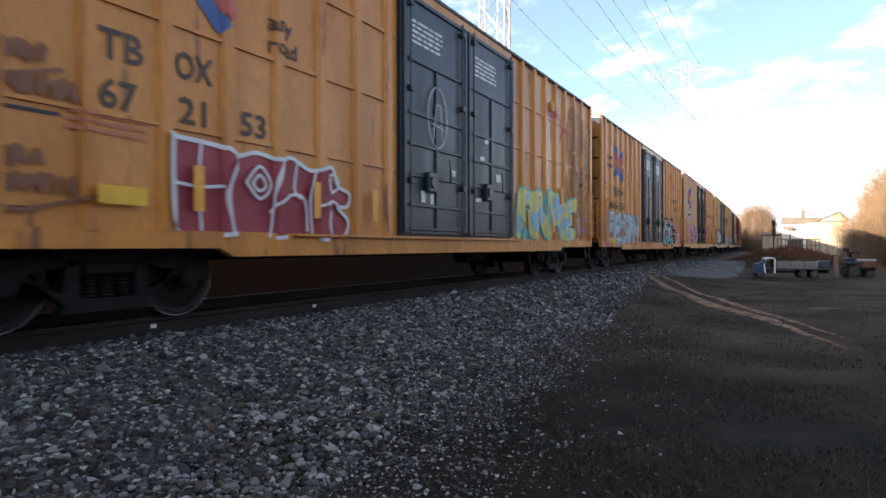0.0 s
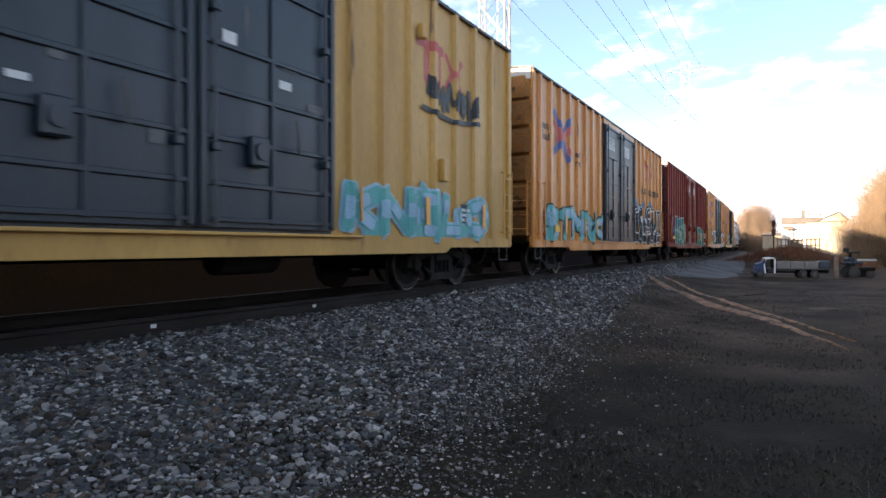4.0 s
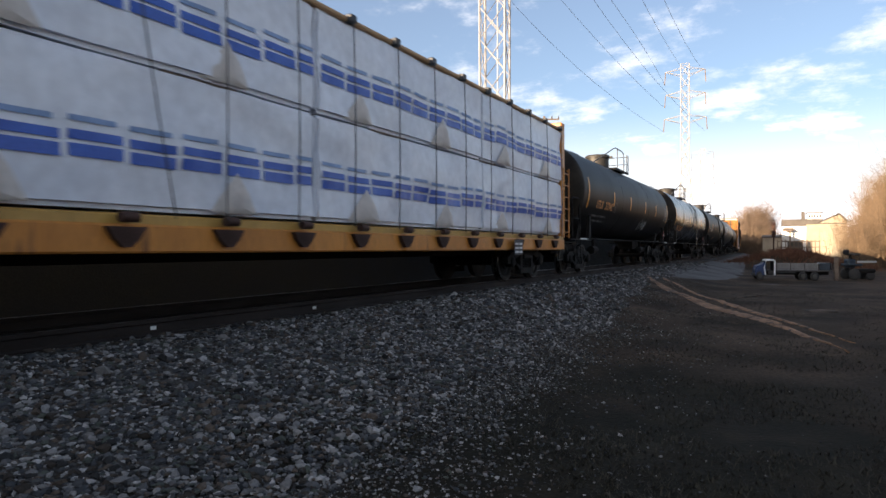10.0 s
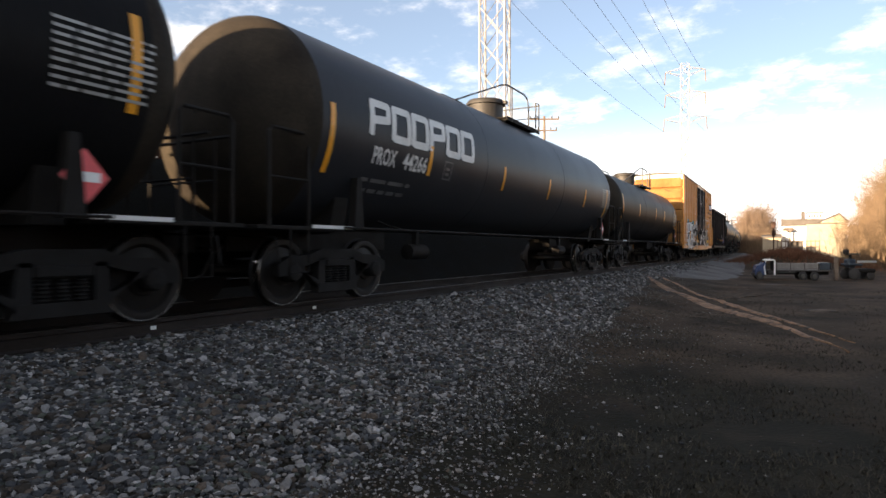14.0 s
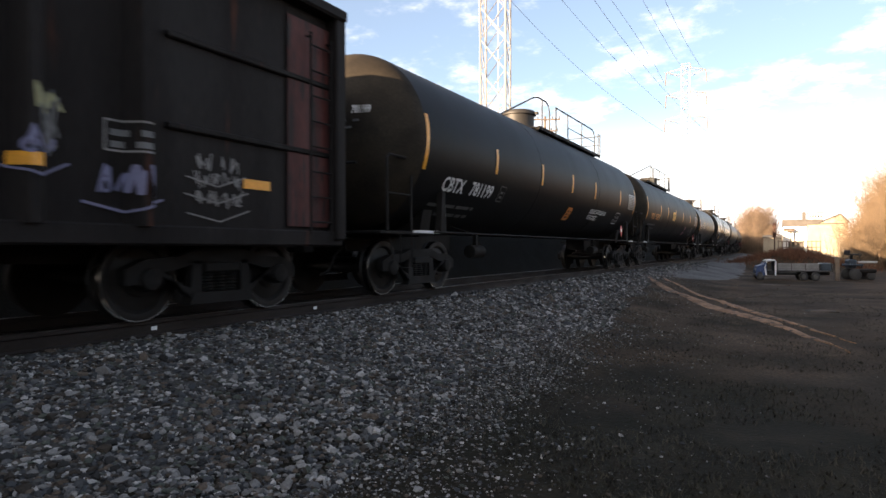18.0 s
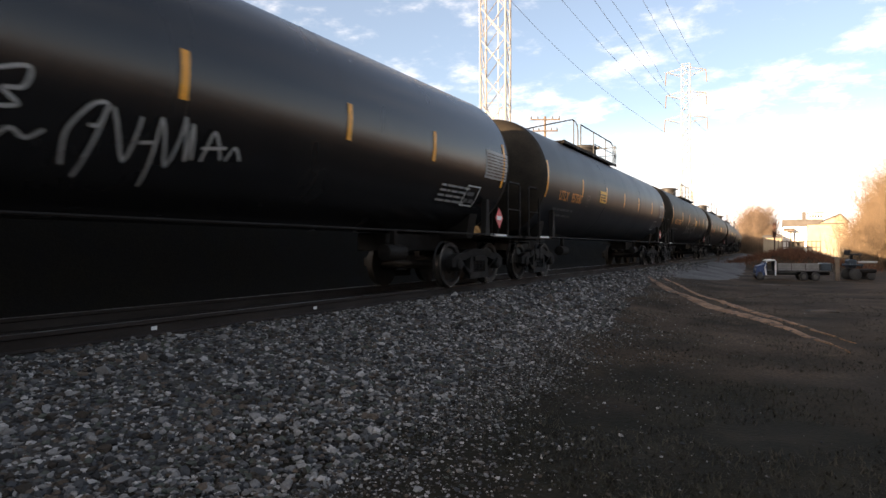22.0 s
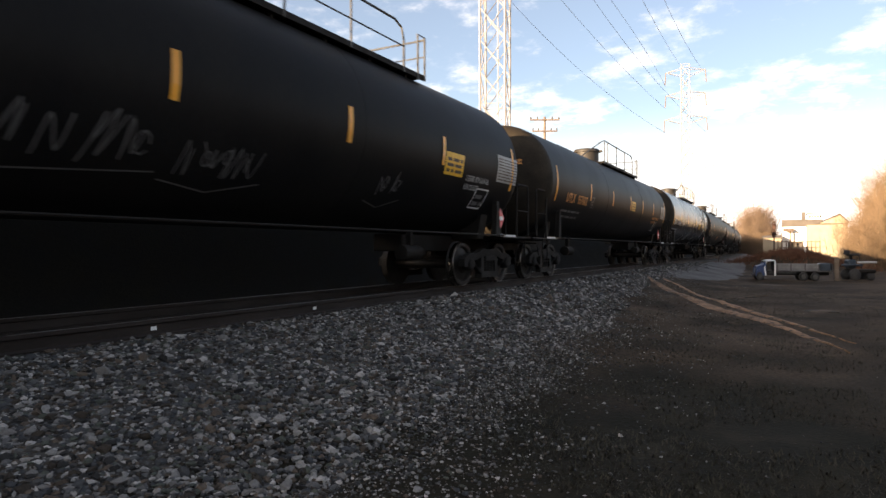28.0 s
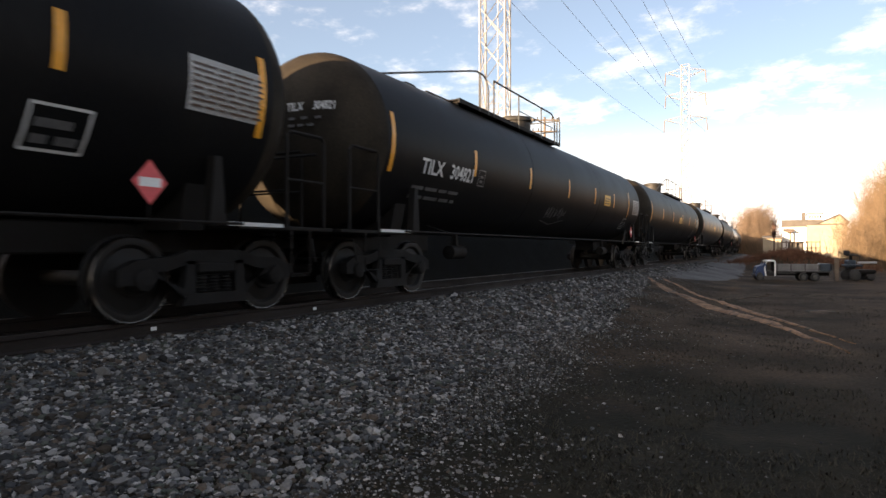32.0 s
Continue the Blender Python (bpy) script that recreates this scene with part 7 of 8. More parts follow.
def spray_b(s, c):
    haze, ice = paint("pink_haze", (0.46, 0.22, 0.15)), paint("ice_blue", (0.33, 0.43, 0.48))
    blotches(s, c, H0 + 0.3, H0 + 5.9, 0.82, 1.75, 70, haze, 14, .003, .24)
    graffiti(s, c, H0 + 0.75, H0 + 5.8, 0.80, 1.95, 5, ice, paint("dusty_mauve", (0.30, 0.20, 0.24)), 12, 0.30, second=paint("pale_ice", (0.46, 0.52, 0.54)), accent=WHITE_S, spell="FESTN")
    throw_up(s, c, H0 + 11.25, H0 + 14.65, 0.80, 2.15,
             [(.0, .1), (.02, .6), (.1, .95), (.25, 1.0), (.38, .92), (.46, .7), (.52, .8), (.62, .98), (.74, 1.0), (.83, .85), (.86, .62), (.97, .6), (1.0, .45), (.93, .32), (.98, .2), (.9, .02), (.7, .0), (.5, .1), (.3, .0), (.12, .02)],
             [[(.2, .62), (.3, .78), (.4, .62), (.3, .5), (.2, .62)], [(.46, .7), (.44, .4), (.5, .1)], [(.62, .5), (.7, .75), (.78, .6), (.7, .46), (.62, .5)], [(.1, .35), (.25, .42), (.42, .35)], [(.52, .3), (.7, .36), (.93, .32)], [(.84, .62), (.78, .4)]],
             SKY_S, BLACK_S, 0.075)
    for a0, a1, z0, z1 in ((11.4, 12.6, .84, 1.22), (13.0, 14.3, .84, 1.2), (12.0, 12.9, 1.28, 1.38)):
        s.patch("graffiti_second_tone", H0 + a0, H0 + a1, z0, z1, TEAL, c, 0.034, lean=.1)
    for a0, z0 in ((11.9, 1.75), (13.4, 1.9), (14.05, 1.6)):
        s.patch("graffiti_highlight", H0 + a0, H0 + a0 + .34, z0, z0 + .06, WHITE_S, c, 0.04, lean=.08)
    blotches(s, c, H0 + 13.6, H0 + 16.9, 0.95, 2.3, 80, haze, 17, .003, .24)
    graffiti(s, c, H0 + 14.7, H0 + 16.8, 0.95, 1.5, 3, PINK, FADED, 16, 0.3)
    ps = []
    for cy, cz, r in ((.10, 3.35, .11), (.22, 3.02, .08), (.42, 2.78, .10)):
        ps += stroke([(H0 + .08 + cy + r * math.cos(q * .628), cz + r * math.sin(q * .628)) for q in range(11)], .03)
    ps += stroke([(H0 + .12, 3.2), (H0 + .28, 2.95), (H0 + .36, 2.7)], .03) + stroke([(H0 + .3, 3.25), (H0 + .4, 2.9)], .03)
    part("sprayed_tag", s.lay(ps, .012), BLACK_S, c, "thin black loops")["kind"] = "stuff"


def spray_c(s, c):
    s.patch("repainted_panel", H0 + 0.2, H0 + 6.1, 1.0, 4.9, MAT["ttx_pale"], c, 0.0015, "faded pinkish repaint")
    graffiti(s, c, H0 + 10.85, H0 + 15.85, 1.0, 2.55, 6, paint("washed_red", (0.47, 0.185, 0.085)), paint("washed_rose", (0.50, 0.22, 0.11)), 22, 0.16, spell="NYRAGN")
    graffiti(s, c, H0 + 2.4, H0 + 6.0, 1.0, 1.9, 5, PINK, FADED, 23, 0.32, second=VIOLET, back=PINK)
    for a, b, z0, z1 in ((0.5, 1.5, 2.1, 3.9), (1.6, 2.5, 2.3, 3.7)):
        s.patch("primer_patch", H0 + a, H0 + b, z0, z1, paint("pale_primer", (0.56, 0.40, 0.30)), c, 0.0045)
    s.patch("white_patch", H0 + 1.50, H0 + 3.05, 2.50, 2.88, WHITE_S, c, 0.008)


def spray_d(s, c):
    s.patch("sprayed_block", H0 + 0.5, H0 + 2.7, 0.96, 2.35, BLACK_S, c, 0.003)
    s.text("sprayed_tag", "66", H0 + 0.75, 2.02, .26, WHITE_S, c, .4)
    s.text("sprayed_tag", "107", H0 + 1.4, 2.0, .26, WHITE_S, c, .5)
    s.text("sprayed_tag", "563", H0 + 2.1, 1.98, .26, WHITE_S, c, .5)
    for k, z in enumerate((1.7, 1.42, 1.05)):
        tag_scrawl(s, c, H0 + .7, H0 + 2.5, z, z + .22, WHITE_S, 31 + k, .045)
    for a in (.12, .75, 2.0):
        s.patch("sprayed_block", H0 + a, H0 + a + .4, 1.1, 1.7, ORANGE_S, c, 0.03)
    graffiti(s, c, H0 + 2.85, H0 + 6.5, 0.95, 2.12, 4, WHITE_S, BLACK_S, 33, word="BUNK", back=BLACK_S)
    graffiti(s, c, H0 + 11.3, H0 + 15.9, 0.95, 1.7, 5, TEAL, SKY_S, 34, 0.34, second=SKY_S)
    tag_scrawl(s, c, H0 + 13.5, H0 + 15.5, 3.2, 3.7, BLACK_S, 35, 0.12)


def spray_e(s, c):
    graffiti(s, c, H0 + 11.2, H0 + 16.8, 0.95, 2.35, 5, DGREY, WHITE_S, 41, 0.42, accent=WHITE_S, back=paint("dusty_blue", (0.14, 0.24, 0.36)), second=BLACK_S, outer=BLACK_S)
    graffiti(s, c, H0 + 1.0, H0 + 6.3, 0.95, 1.8, 5, TEAL, BLACK_S, 42, 0.36, second=SKY_S)


def spray_f(s, c):
    """Dull green block letters with pale outlines and blue heads, a second green piece behind the door, a white flower at the end."""
    sea, mint = paint("sea_green", (0.05, 0.20, 0.15)), paint("pale_mint", (0.42, 0.50, 0.42))
    head, sage = paint("petrol_blue", (0.03, 0.13, 0.20)), paint("sage_grey", (0.25, 0.31, 0.25))
    move = lambda ps: [(H0 + a - .07, z) for a, z in ps]
    rim = move([(2.42, 2.38), (3.04, 2.41), (3.49, 2.34), (3.59, 2.23), (3.82, 2.40), (4.17, 2.47), (4.51, 2.33), (5.64, 2.46), (5.94, 2.11), (6.48, 1.13), (6.20, .84), (4.78, .77), (2.44, .77), (2.18, .80), (2.23, 1.38)])
    field = part("graffiti_background", s.lay(shape(rim), 0.003), sea, c, "dull green block letters")
    blue = shape(move([(2.46, 2.32), (3.04, 2.35), (3.42, 2.28), (3.40, 1.86), (3.0, 1.80), (2.42, 1.86)])) + shape(move([(3.62, 2.18), (3.84, 2.34), (4.16, 2.40), (4.42, 2.28), (4.40, 1.92), (3.62, 1.88)])) + shape(move([(4.62, 2.28), (5.56, 2.38), (5.60, 2.22), (4.62, 2.16)]))
    part("graffiti_second_tone", s.lay(blue, 0.008), head, c, "petrol blue heads of the letters")
    pale = shape(move([(2.56, 1.78), (3.16, 1.67), (3.07, 1.53), (2.59, 1.66)])) + shape(move([(3.55, 1.71), (3.95, 1.75), (3.92, 1.54), (3.57, 1.50)])) + shape(move([(2.56, 1.27), (3.07, .79), (2.74, .79)])) + shape(move([(4.24, 1.59), (4.50, 1.64), (4.66, 1.43), (4.46, 1.31)])) + shape(move([(5.04, 2.0), (5.40, 2.04), (5.40, 1.83), (5.04, 1.80)])) + shape(move([(5.66, 2.36), (5.90, 2.08), (6.36, 1.16), (6.10, 1.30), (5.72, 1.94)]))
    part("graffiti_highlight", s.lay(pale, 0.012), sage, c)
    ps = stroke(rim + rim[:1], .045)
    for l in ([(3.49, 2.34), (3.47, 1.90), (3.50, 1.45), (3.36, 1.10)], [(4.51, 2.33), (4.53, 1.92)], [(3.04, 1.05), (3.36, .88), (3.86, .88), (4.39, 1.19), (4.78, 1.03)], [(3.99, 1.71), (4.47, 1.90), (4.91, 1.73), (5.17, 1.35), (5.22, .82)],
              [(3.40, 1.20), (3.70, 1.12), (4.0, 1.22), (4.20, 1.40)], [(4.62, 1.45), (4.75, 1.2), (4.78, .82)], [(4.56, 1.80), (4.80, 1.78), (5.05, 1.77), (5.6, 1.84)], [(5.64, 2.46), (5.70, 1.95), (6.0, 1.2)]):
        ps += stroke(move(curve(l, 4)), .035)
    part("graffiti_outline", s.lay(ps, 0.016), mint, c, "thin pale outlines")["kind"] = "stuff"
    blotches(Side(1.50), c, H0 + 6.7, H0 + 8.4, 0.95, 1.8, 26, paint("grey_smear", (0.20, 0.14, 0.12)), 53, .004, .13)
    graffiti(s, c, H0 + 11.2, H0 + 14.9, 0.85, 2.0, 4, sea, mint, 52, 0.36, back=GREEN, spell="FETS", lean=0.02)
    q = H0 + 15.84
    petals = []
    for cy, cz, r in ((q, 1.66, .13), (q - .19, 1.52, .12), (q + .19, 1.52, .12)):
        petals += stroke([(cy + r * math.cos(k * .524), cz + r * .95 * math.sin(k * .524)) for k in range(13)], .075)
    petals += stroke(curve([(q, 1.52), (q + .01, 1.2), (q, .84)], 5), .085)
    for e in (-1, 1):
        petals += stroke(curve([(q + e * .04, .90), (q + e * .14, 1.02), (q + e * .27, .96)], 5), .06) + stroke([(q + e * .05, .86), (q + e * .20, .84)], .07)
    part("sprayed_flower", s.lay(petals, .02), WHITE_S, c, "white sprayed flower")
    for a, b in ((1.66, 1.76), (1.90, 2.08)):
        part("sprayed_drip", s.lay(stroke([(H0 + a, 2.0), (H0 + (a + b) / 2, 1.75), (H0 + b, 1.45 if a > 1.8 else 1.68)], .07), .01), paint("blue", (0.05, 0.12, 0.36)), c)
    s.lines("stencil_text", H0 + 1.50, H0 + 1.95, 1.42, 1.66, 2, MAT["stencil_rust"], c, 54)
    s.lines("stencil_text", H0 + .80, H0 + 1.22, 1.50, 1.72, 2, MAT["stencil_rust"], c, 55)


def spray_g(s, c):
    """White-lined grey letters before the door; large white block letters with orange facets behind it."""
    ash, smoke = paint("ash_grey", (0.17, 0.18, 0.17)), paint("smoke_grey", (0.12, 0.12, 0.13))
    blotches(s, c, H0 + 2.5, H0 + 6.3, 0.78, 1.95, 60, ash, 63, .003, .26)
    blotches(s, c, H0 + 2.1, H0 + 4.6, 0.78, 1.3, 24, paint("olive_tan", (0.24, 0.19, 0.09)), 64, .012, .2)
    ps = []
    for l in ([(2.05, .82), (2.3, 1.3), (2.62, 1.62), (2.75, 1.2), (3.0, 1.05), (3.1, 1.3)], [(3.2, 2.05), (3.5, 1.95), (3.7, 1.55), (3.45, 1.2), (3.75, .74)], [(3.9, .9), (3.95, 1.5), (4.0, 1.98), (4.4, 2.0), (4.5, 1.6)],
              [(4.6, .8), (4.62, 1.4), (4.8, 1.95), (5.2, 1.98), (5.3, 1.4), (5.1, 1.15), (4.85, 1.4)], [(5.5, .82), (5.52, 1.4), (5.6, 1.95), (6.1, 2.02)], [(5.55, 1.4), (6.0, 1.45)], [(3.0, .82), (3.5, .80), (4.4, .84)], [(4.9, .82), (6.1, .80)]):
        ps += stroke([(H0 + a, z) for a, z in curve(l, 4)], .085)
    part("graffiti_outline", s.lay(ps, .03), WHITE_S, c, "thick white letter lines")["kind"] = "stuff"
    ps = []
    for l in ([(2.5, .85), (2.7, 1.2)], [(3.3, 1.9), (3.55, 1.55)], [(4.1, .95), (4.15, 1.85)], [(4.75, .9), (4.78, 1.3)], [(5.65, .9), (5.68, 1.3)], [(5.7, 1.6), (5.75, 1.85)]):
        ps += stroke([(H0 + a, z) for a, z in l], .11)
    part("graffiti_second_tone", s.lay(ps, .024), smoke, c)["kind"] = "stuff"
    s.patch("touch_up", H0 + 2.48, H0 + 3.05, 1.98, 2.26, SKY_S, c, 0.003, "pale touched-up patch")
    s.patch("touch_up", H0 + 2.5, H0 + 3.1, 1.74, 1.96, YELLOW_S, c, 0.003)
    blotches(s, c, H0 + 14.3, H0 + 15.9, 1.0, 2.35, 34, paint("turquoise", (0.05, 0.34, 0.42)), 65, .004, .2)
    graffiti(s, c, H0 + 11.2, H0 + 15.75, 0.80, 2.02, 5, WHITE_S, BLACK_S, 62, word="BSERK", back=TEAL)
    amber = ([(12.85, 1.76), (13.21, 1.71), (12.88, 1.54)], [(12.88, 1.29), (13.25, 1.18), (12.92, .97)], [(13.66, 1.66), (13.93, 1.61), (13.91, 1.49), (13.66, 1.44)], [(14.25, 1.58), (14.25, 1.14), (13.9, 1.25)], [(15.04, 1.61), (15.39, 1.62), (15.33, 1.42), (14.94, 1.32)], [(15.33, 1.07), (15.52, .80), (15.33, .80)], [(15.0, 2.11), (15.05, 1.97), (14.8, 1.73)], [(14.55, 1.04), (14.7, .94), (14.52, .78)])
    for f in amber:
        part("sprayed_accent", s.lay(shape([(H0 + a, z) for a, z in f]), 0.10), ORANGE_S, c, "orange facet in a letter")


def spray_h(s, c):
    olive = paint("olive_shadow", (0.14, 0.18, 0.08))
    graffiti(s, c, H0 + 0.9, H0 + 6.4, 0.85, 2.0, 6, LGREEN, BLACK_S, 71, 0.36, accent=WHITE_S, back=VIOLET, second=olive)
    graffiti(s, c, H0 + 11.45, H0 + 15.9, 0.74, 2.08, 5, LGREEN, BLACK_S, 72, 0.36, accent=paint("chalk_green", (0.56, 0.60, 0.46)), back=VIOLET, second=olive, spell="YRANG")
    graffiti(Side(1.50), c, H0 + 10.2, H0 + 11.6, 0.80, 2.0, 1, LGREEN, BLACK_S, 74, 0.25, second=olive, spell="S")
    door = Side(1.50)
    for a, z, w, q in ((9.55, 1.82, .2, .16), (9.62, 2.05, .12, .08), (9.7, 2.5, .16, .10), (9.2, 2.2, .1, .07)):
        door.patch("sticker", H0 + a, H0 + a + w, z, z + q, MAT["stencil"], c, .006)
    door.lines("stencil_text", H0 + 10.1, H0 + 10.62, 2.62, 2.86, 4, MAT["panel"], c, 75)
    tag_scrawl(door, c, H0 + 9.9, H0 + 10.5, 1.58, 1.82, MAT["panel"], 76, .03)
    tag_scrawl(door, c, H0 + 10.15, H0 + 10.45, 1.9, 2.15, VIOLET, 77, .03)


def spray_j(s, c):
    """Grey and white letters before the door and on it, two large outlined letters behind it, a dark emblem at the end."""
    j0 = -7.85
    graffiti(s, c, j0 + 1.0, j0 + 4.4, 0.80, 2.3, 3, WHITE_S, BLACK_S, 81, 0.40, back=paint("dusty_teal", (0.14, 0.26, 0.27)), second=GREY_S)
    graffiti(s, c, j0 + 4.2, j0 + 6.75, 0.80, 2.35, 3, GREY_S, BROWN_S, 82, 0.42, back=WHITE_S, second=BLACK_S)
    tag_scrawl(s, c, j0 + 5.5, j0 + 6.6, 2.35, 2.75, BROWN_S, 86, 0.04)
    graffiti(Side(1.50), c, j0 + 7.0, j0 + 10.2, 0.95, 2.1, 4, GREY_S, BLACK_S, 87, 0.30, second=WHITE_S, back=BROWN_S)
    tag_scrawl(Side(1.50), c, j0 + 7.9, j0 + 9.0, 3.6, 4.1, MAT["stencil"], 88, 0.05)
    smoke = paint("grey_wash", (0.20, 0.16, 0.12))
    chalk = paint("chalk_white", (0.52, 0.49, 0.44))
    blotches(s, c, j0 + 10.5, j0 + 13.1, 0.95, 1.95, 60, smoke, 90, .004, .20)
    blotches(s, c, j0 + 10.5, j0 + 13.0, 0.95, 2.6, 22, paint("thin_grey_wash", (0.33, 0.20, 0.10)), 91, .003, .22)
    blotches(s, c, j0 + 10.5, j0 + 13.0, 1.0, 1.7, 16, paint("pale_haze", (0.30, 0.29, 0.28)), 92, .016, .10)
    blotches(s, c, j0 + 11.4, j0 + 13.2, 1.25, 1.65, 9, paint("dusty_blue", (0.14, 0.24, 0.36)), 93, .020, .07)
    blotches(s, c, j0 + 12.85, j0 + 13.25, 1.1, 1.6, 9, BLACK_S, 94, .022, .08)
    ps = []
    for l in ([(10.45, 2.85), (10.75, 2.95), (11.0, 2.6), (11.05, 2.0), (10.95, 1.3), (10.6, 1.0)], [(11.05, 2.5), (11.3, 2.85), (11.75, 2.75), (11.9, 2.3), (11.95, 1.6), (11.85, 1.2)],
              [(11.92, 2.80), (12.5, 2.85), (13.05, 2.80)], [(13.05, 2.80), (13.04, 2.2), (12.6, 2.1), (12.0, 1.95)], [(12.0, 2.0), (12.6, 2.15), (13.1, 2.0), (13.2, 1.5), (13.1, 1.1)], [(10.45, 1.9), (11.0, 2.05), (11.5, 1.95), (12.0, 2.05)],
              [(10.45, 1.15), (10.7, 1.35), (11.0, 1.0), (11.6, 0.95), (12.0, 1.15), (12.5, 0.95), (13.1, 0.98)], [(11.45, 2.3), (11.55, 1.9), (11.5, 1.5)]):
        ps += stroke([(j0 + a, z) for a, z in curve(l, 5)], .055)
    part("graffiti_outline", s.lay(ps, 0.03), chalk, c, "large chalk-white outlined letters")["kind"] = "stuff"
    blotches(s, c, j0 + 11.3, j0 + 12.9, 0.86, 0.98, 26, chalk, 95, .024, .08)
    s.patch("yellow_patch", j0 + 11.85, j0 + 12.5, 1.14, 1.34, MAT["placard"], c, 0.09)
    s.patch("emblem_field", j0 + 13.75, j0 + 15.45, 3.68, 4.20, BLACK_S, c, 0.006, "black emblem field")
    for a in (13.9, 14.4, 14.95):
        s.patch("emblem_bar", j0 + a, j0 + a + .36, 3.80, 4.08, WHITE_S, c, 0.012, lean=.08)
    s.lines("web_address", j0 + 13.92, j0 + 15.0, 2.58, 2.80, 1, MAT["mark"], c, 89, fill=.9)
    for a, z in ((15.2, 3.05), (15.2, 2.75), (14.0, 2.2), (14.4, 2.0)):
        tag_scrawl(s, c, j0 + a, j0 + a + .4, z, z + .2, BROWN_S, int(a * 10), 0.02)


CARS = []                    # (car, its centre along the train, in metres at the start)


def couple(car, centre):
    CARS.append((car, centre))


tb = lambda num, z=2.48, o=0.0: (("TB", 1.43 + o, z, .28, .45), ("OX", 2.22 + o, z, .28, .48), (num[:2], 1.43 + o, z - .45, .27, .39), (num[2:4], 2.27 + o, z - .45, .27, .34), (num[4:], 3.07 + o, z - .45, .27, .40))
SLOGAN = (("Railcar Pooling", 13.8, 3.05, .26, 2.05), ("Experts", 14.6, 2.65, .26, 1.0))
CAPS = (("RAILCAR POOLING EXPERTS", 12.4, 2.98, .26, 4.1),)
ROAD = (("next", .75, 3.75, .2, .5), ("load", .75, 3.48, .2, .5), ("any", 3.5, 3.35, .2, .42), ("road", 3.5, 3.08, .2, .5))
couple(boxcar("yellow panelled boxcar with dark doors and red sprayed lettering", MAT["ttx"], MAT["black_door"], "panel", tb("672153") + ROAD, True, spray_a, 1, bogies=(1.75, 2.4), doors=(6.28, 10.81)), 10.47)
couple(boxcar("yellow ribbed boxcar with pale blue sprayed lettering", MAT["ttx"], MAT["black_door"], "post", (("TB", 1.72, 2.58, .27, .46), ("OX", 2.46, 2.58, .27, .50), ("6", 1.20, 2.09, .26, .18), ("66", 1.68, 2.09, .26, .42), ("35", 2.48, 2.09, .26, .42), ("0", 3.28, 2.09, .26, .2)) + SLOGAN + tuple((a, q + .18, z, h, w) for a, q, z, h, w in ROAD), True, spray_b, 2, bogies=(1.95, 2.35), bars=(0.79, 3.27, 5.5, 11.5, 13.4, 15.6), emblem=(2.45, 13.3), plate=.86, plate_z=.88, board=15.0), 28.78)
couple(boxcar("faded yellow boxcar with pinkish patches and dark doors", MAT["ttx"], MAT["jet_door"], "post", (("TB", 1.60, 2.55, .28, .52), ("OX", 2.36, 2.55, .28, .55), ("RAILCAR POOLING EXPERTS", 12.05, 2.98, .26, 4.15)), True, spray_c, 3, doors=(6.2, 10.65), bars=(2.38, 4.22, 5.5, 10.94, 13.7, 16.3), board=14.9), 46.90)
couple(boxcar("mustard boxcar with black and white sprayed lettering", MAT["ttx_old"], MAT["black_door"], "post", (("TB", 1.75, 2.6, .36, .62), ("OX", 2.62, 2.6, .36, .62)) + ROAD, True, spray_d, 4), 65.30)
couple(boxcar("weathered yellow boxcar with large black and white graffiti", MAT["ttx"], MAT["black_door"], "post", CAPS + ROAD, True, spray_e, 5), 83.77)
couple(boxcar("oxide red boxcar with dull green graffiti", MAT["red"], MAT["red"], "post", (("WR", .70, 2.54, .27, .38), ("WK", 1.48, 2.54, .27, .38), ("737", .66, 2.08, .27, .48), ("180", 1.46, 2.08, .27, .50)), False, spray_f, 6, plate=1.42, bars=(0.57, 3.92, 5.58, 11.5, 13.4, 16.1), board=None), 102.62)
couple(boxcar("yellow panelled boxcar with teal doors and white block graffiti", MAT["ttx"], MAT["teal_door"], "panel", tb("643375", 2.50, -.6) + CAPS + ROAD, True, spray_g, 7, bars=(0.8, 2.9, 5.8, 11.5, 14.2, 16.32), plate=.92, plate_z=.91, board=None), 121.18)
couple(boxcar("yellow ribbed boxcar with pale green graffiti", MAT["ttx"], MAT["jet_door"], "post", (("TB", .9, 2.72, .36, .62), ("OX", 1.75, 2.72, .36, .62), ("80", .9, 2.2, .34, .5), ("76", 2.5, 2.2, .34, .5), ("Railcar Pooling Experts", 11.95, 3.17, .30, 4.05)), True, spray_h, 8), 139.55)
couple(lumber_car("centre-beam flat car with white wrapped lumber packs", 21.43), 159.70)


def ex_plate(d, mat="placard", z=-.33, w=.80, h=.32):
    def f(s, c, lh, zc):
        p = s.patch("notice_plate", -lh + d, -lh + d + w, zc + z, zc + z + h, MAT[mat], c, 0.014)
        s.lines("stencil_text", -lh + d + .06, -lh + d + w - .06, zc + z + .05, zc + z + h - .05, 3, MAT["mark"], p, 3, 0.019)
    return f


def ex_both(*made):
    def f(s, c, lh, zc):
        for m in made:
            m(s, c, lh, zc)
    return f


def ex_tag(d0, d1, z0, z1, seed, wid=.05, mat="stencil", then=None):
    def f(s, c, lh, zc):
        tag_scrawl(s, c, -lh + d0, -lh + d1, zc + z0, zc + z1, MAT[mat], seed, wid)
        if then:
            then(s, c, lh, zc)
    return f


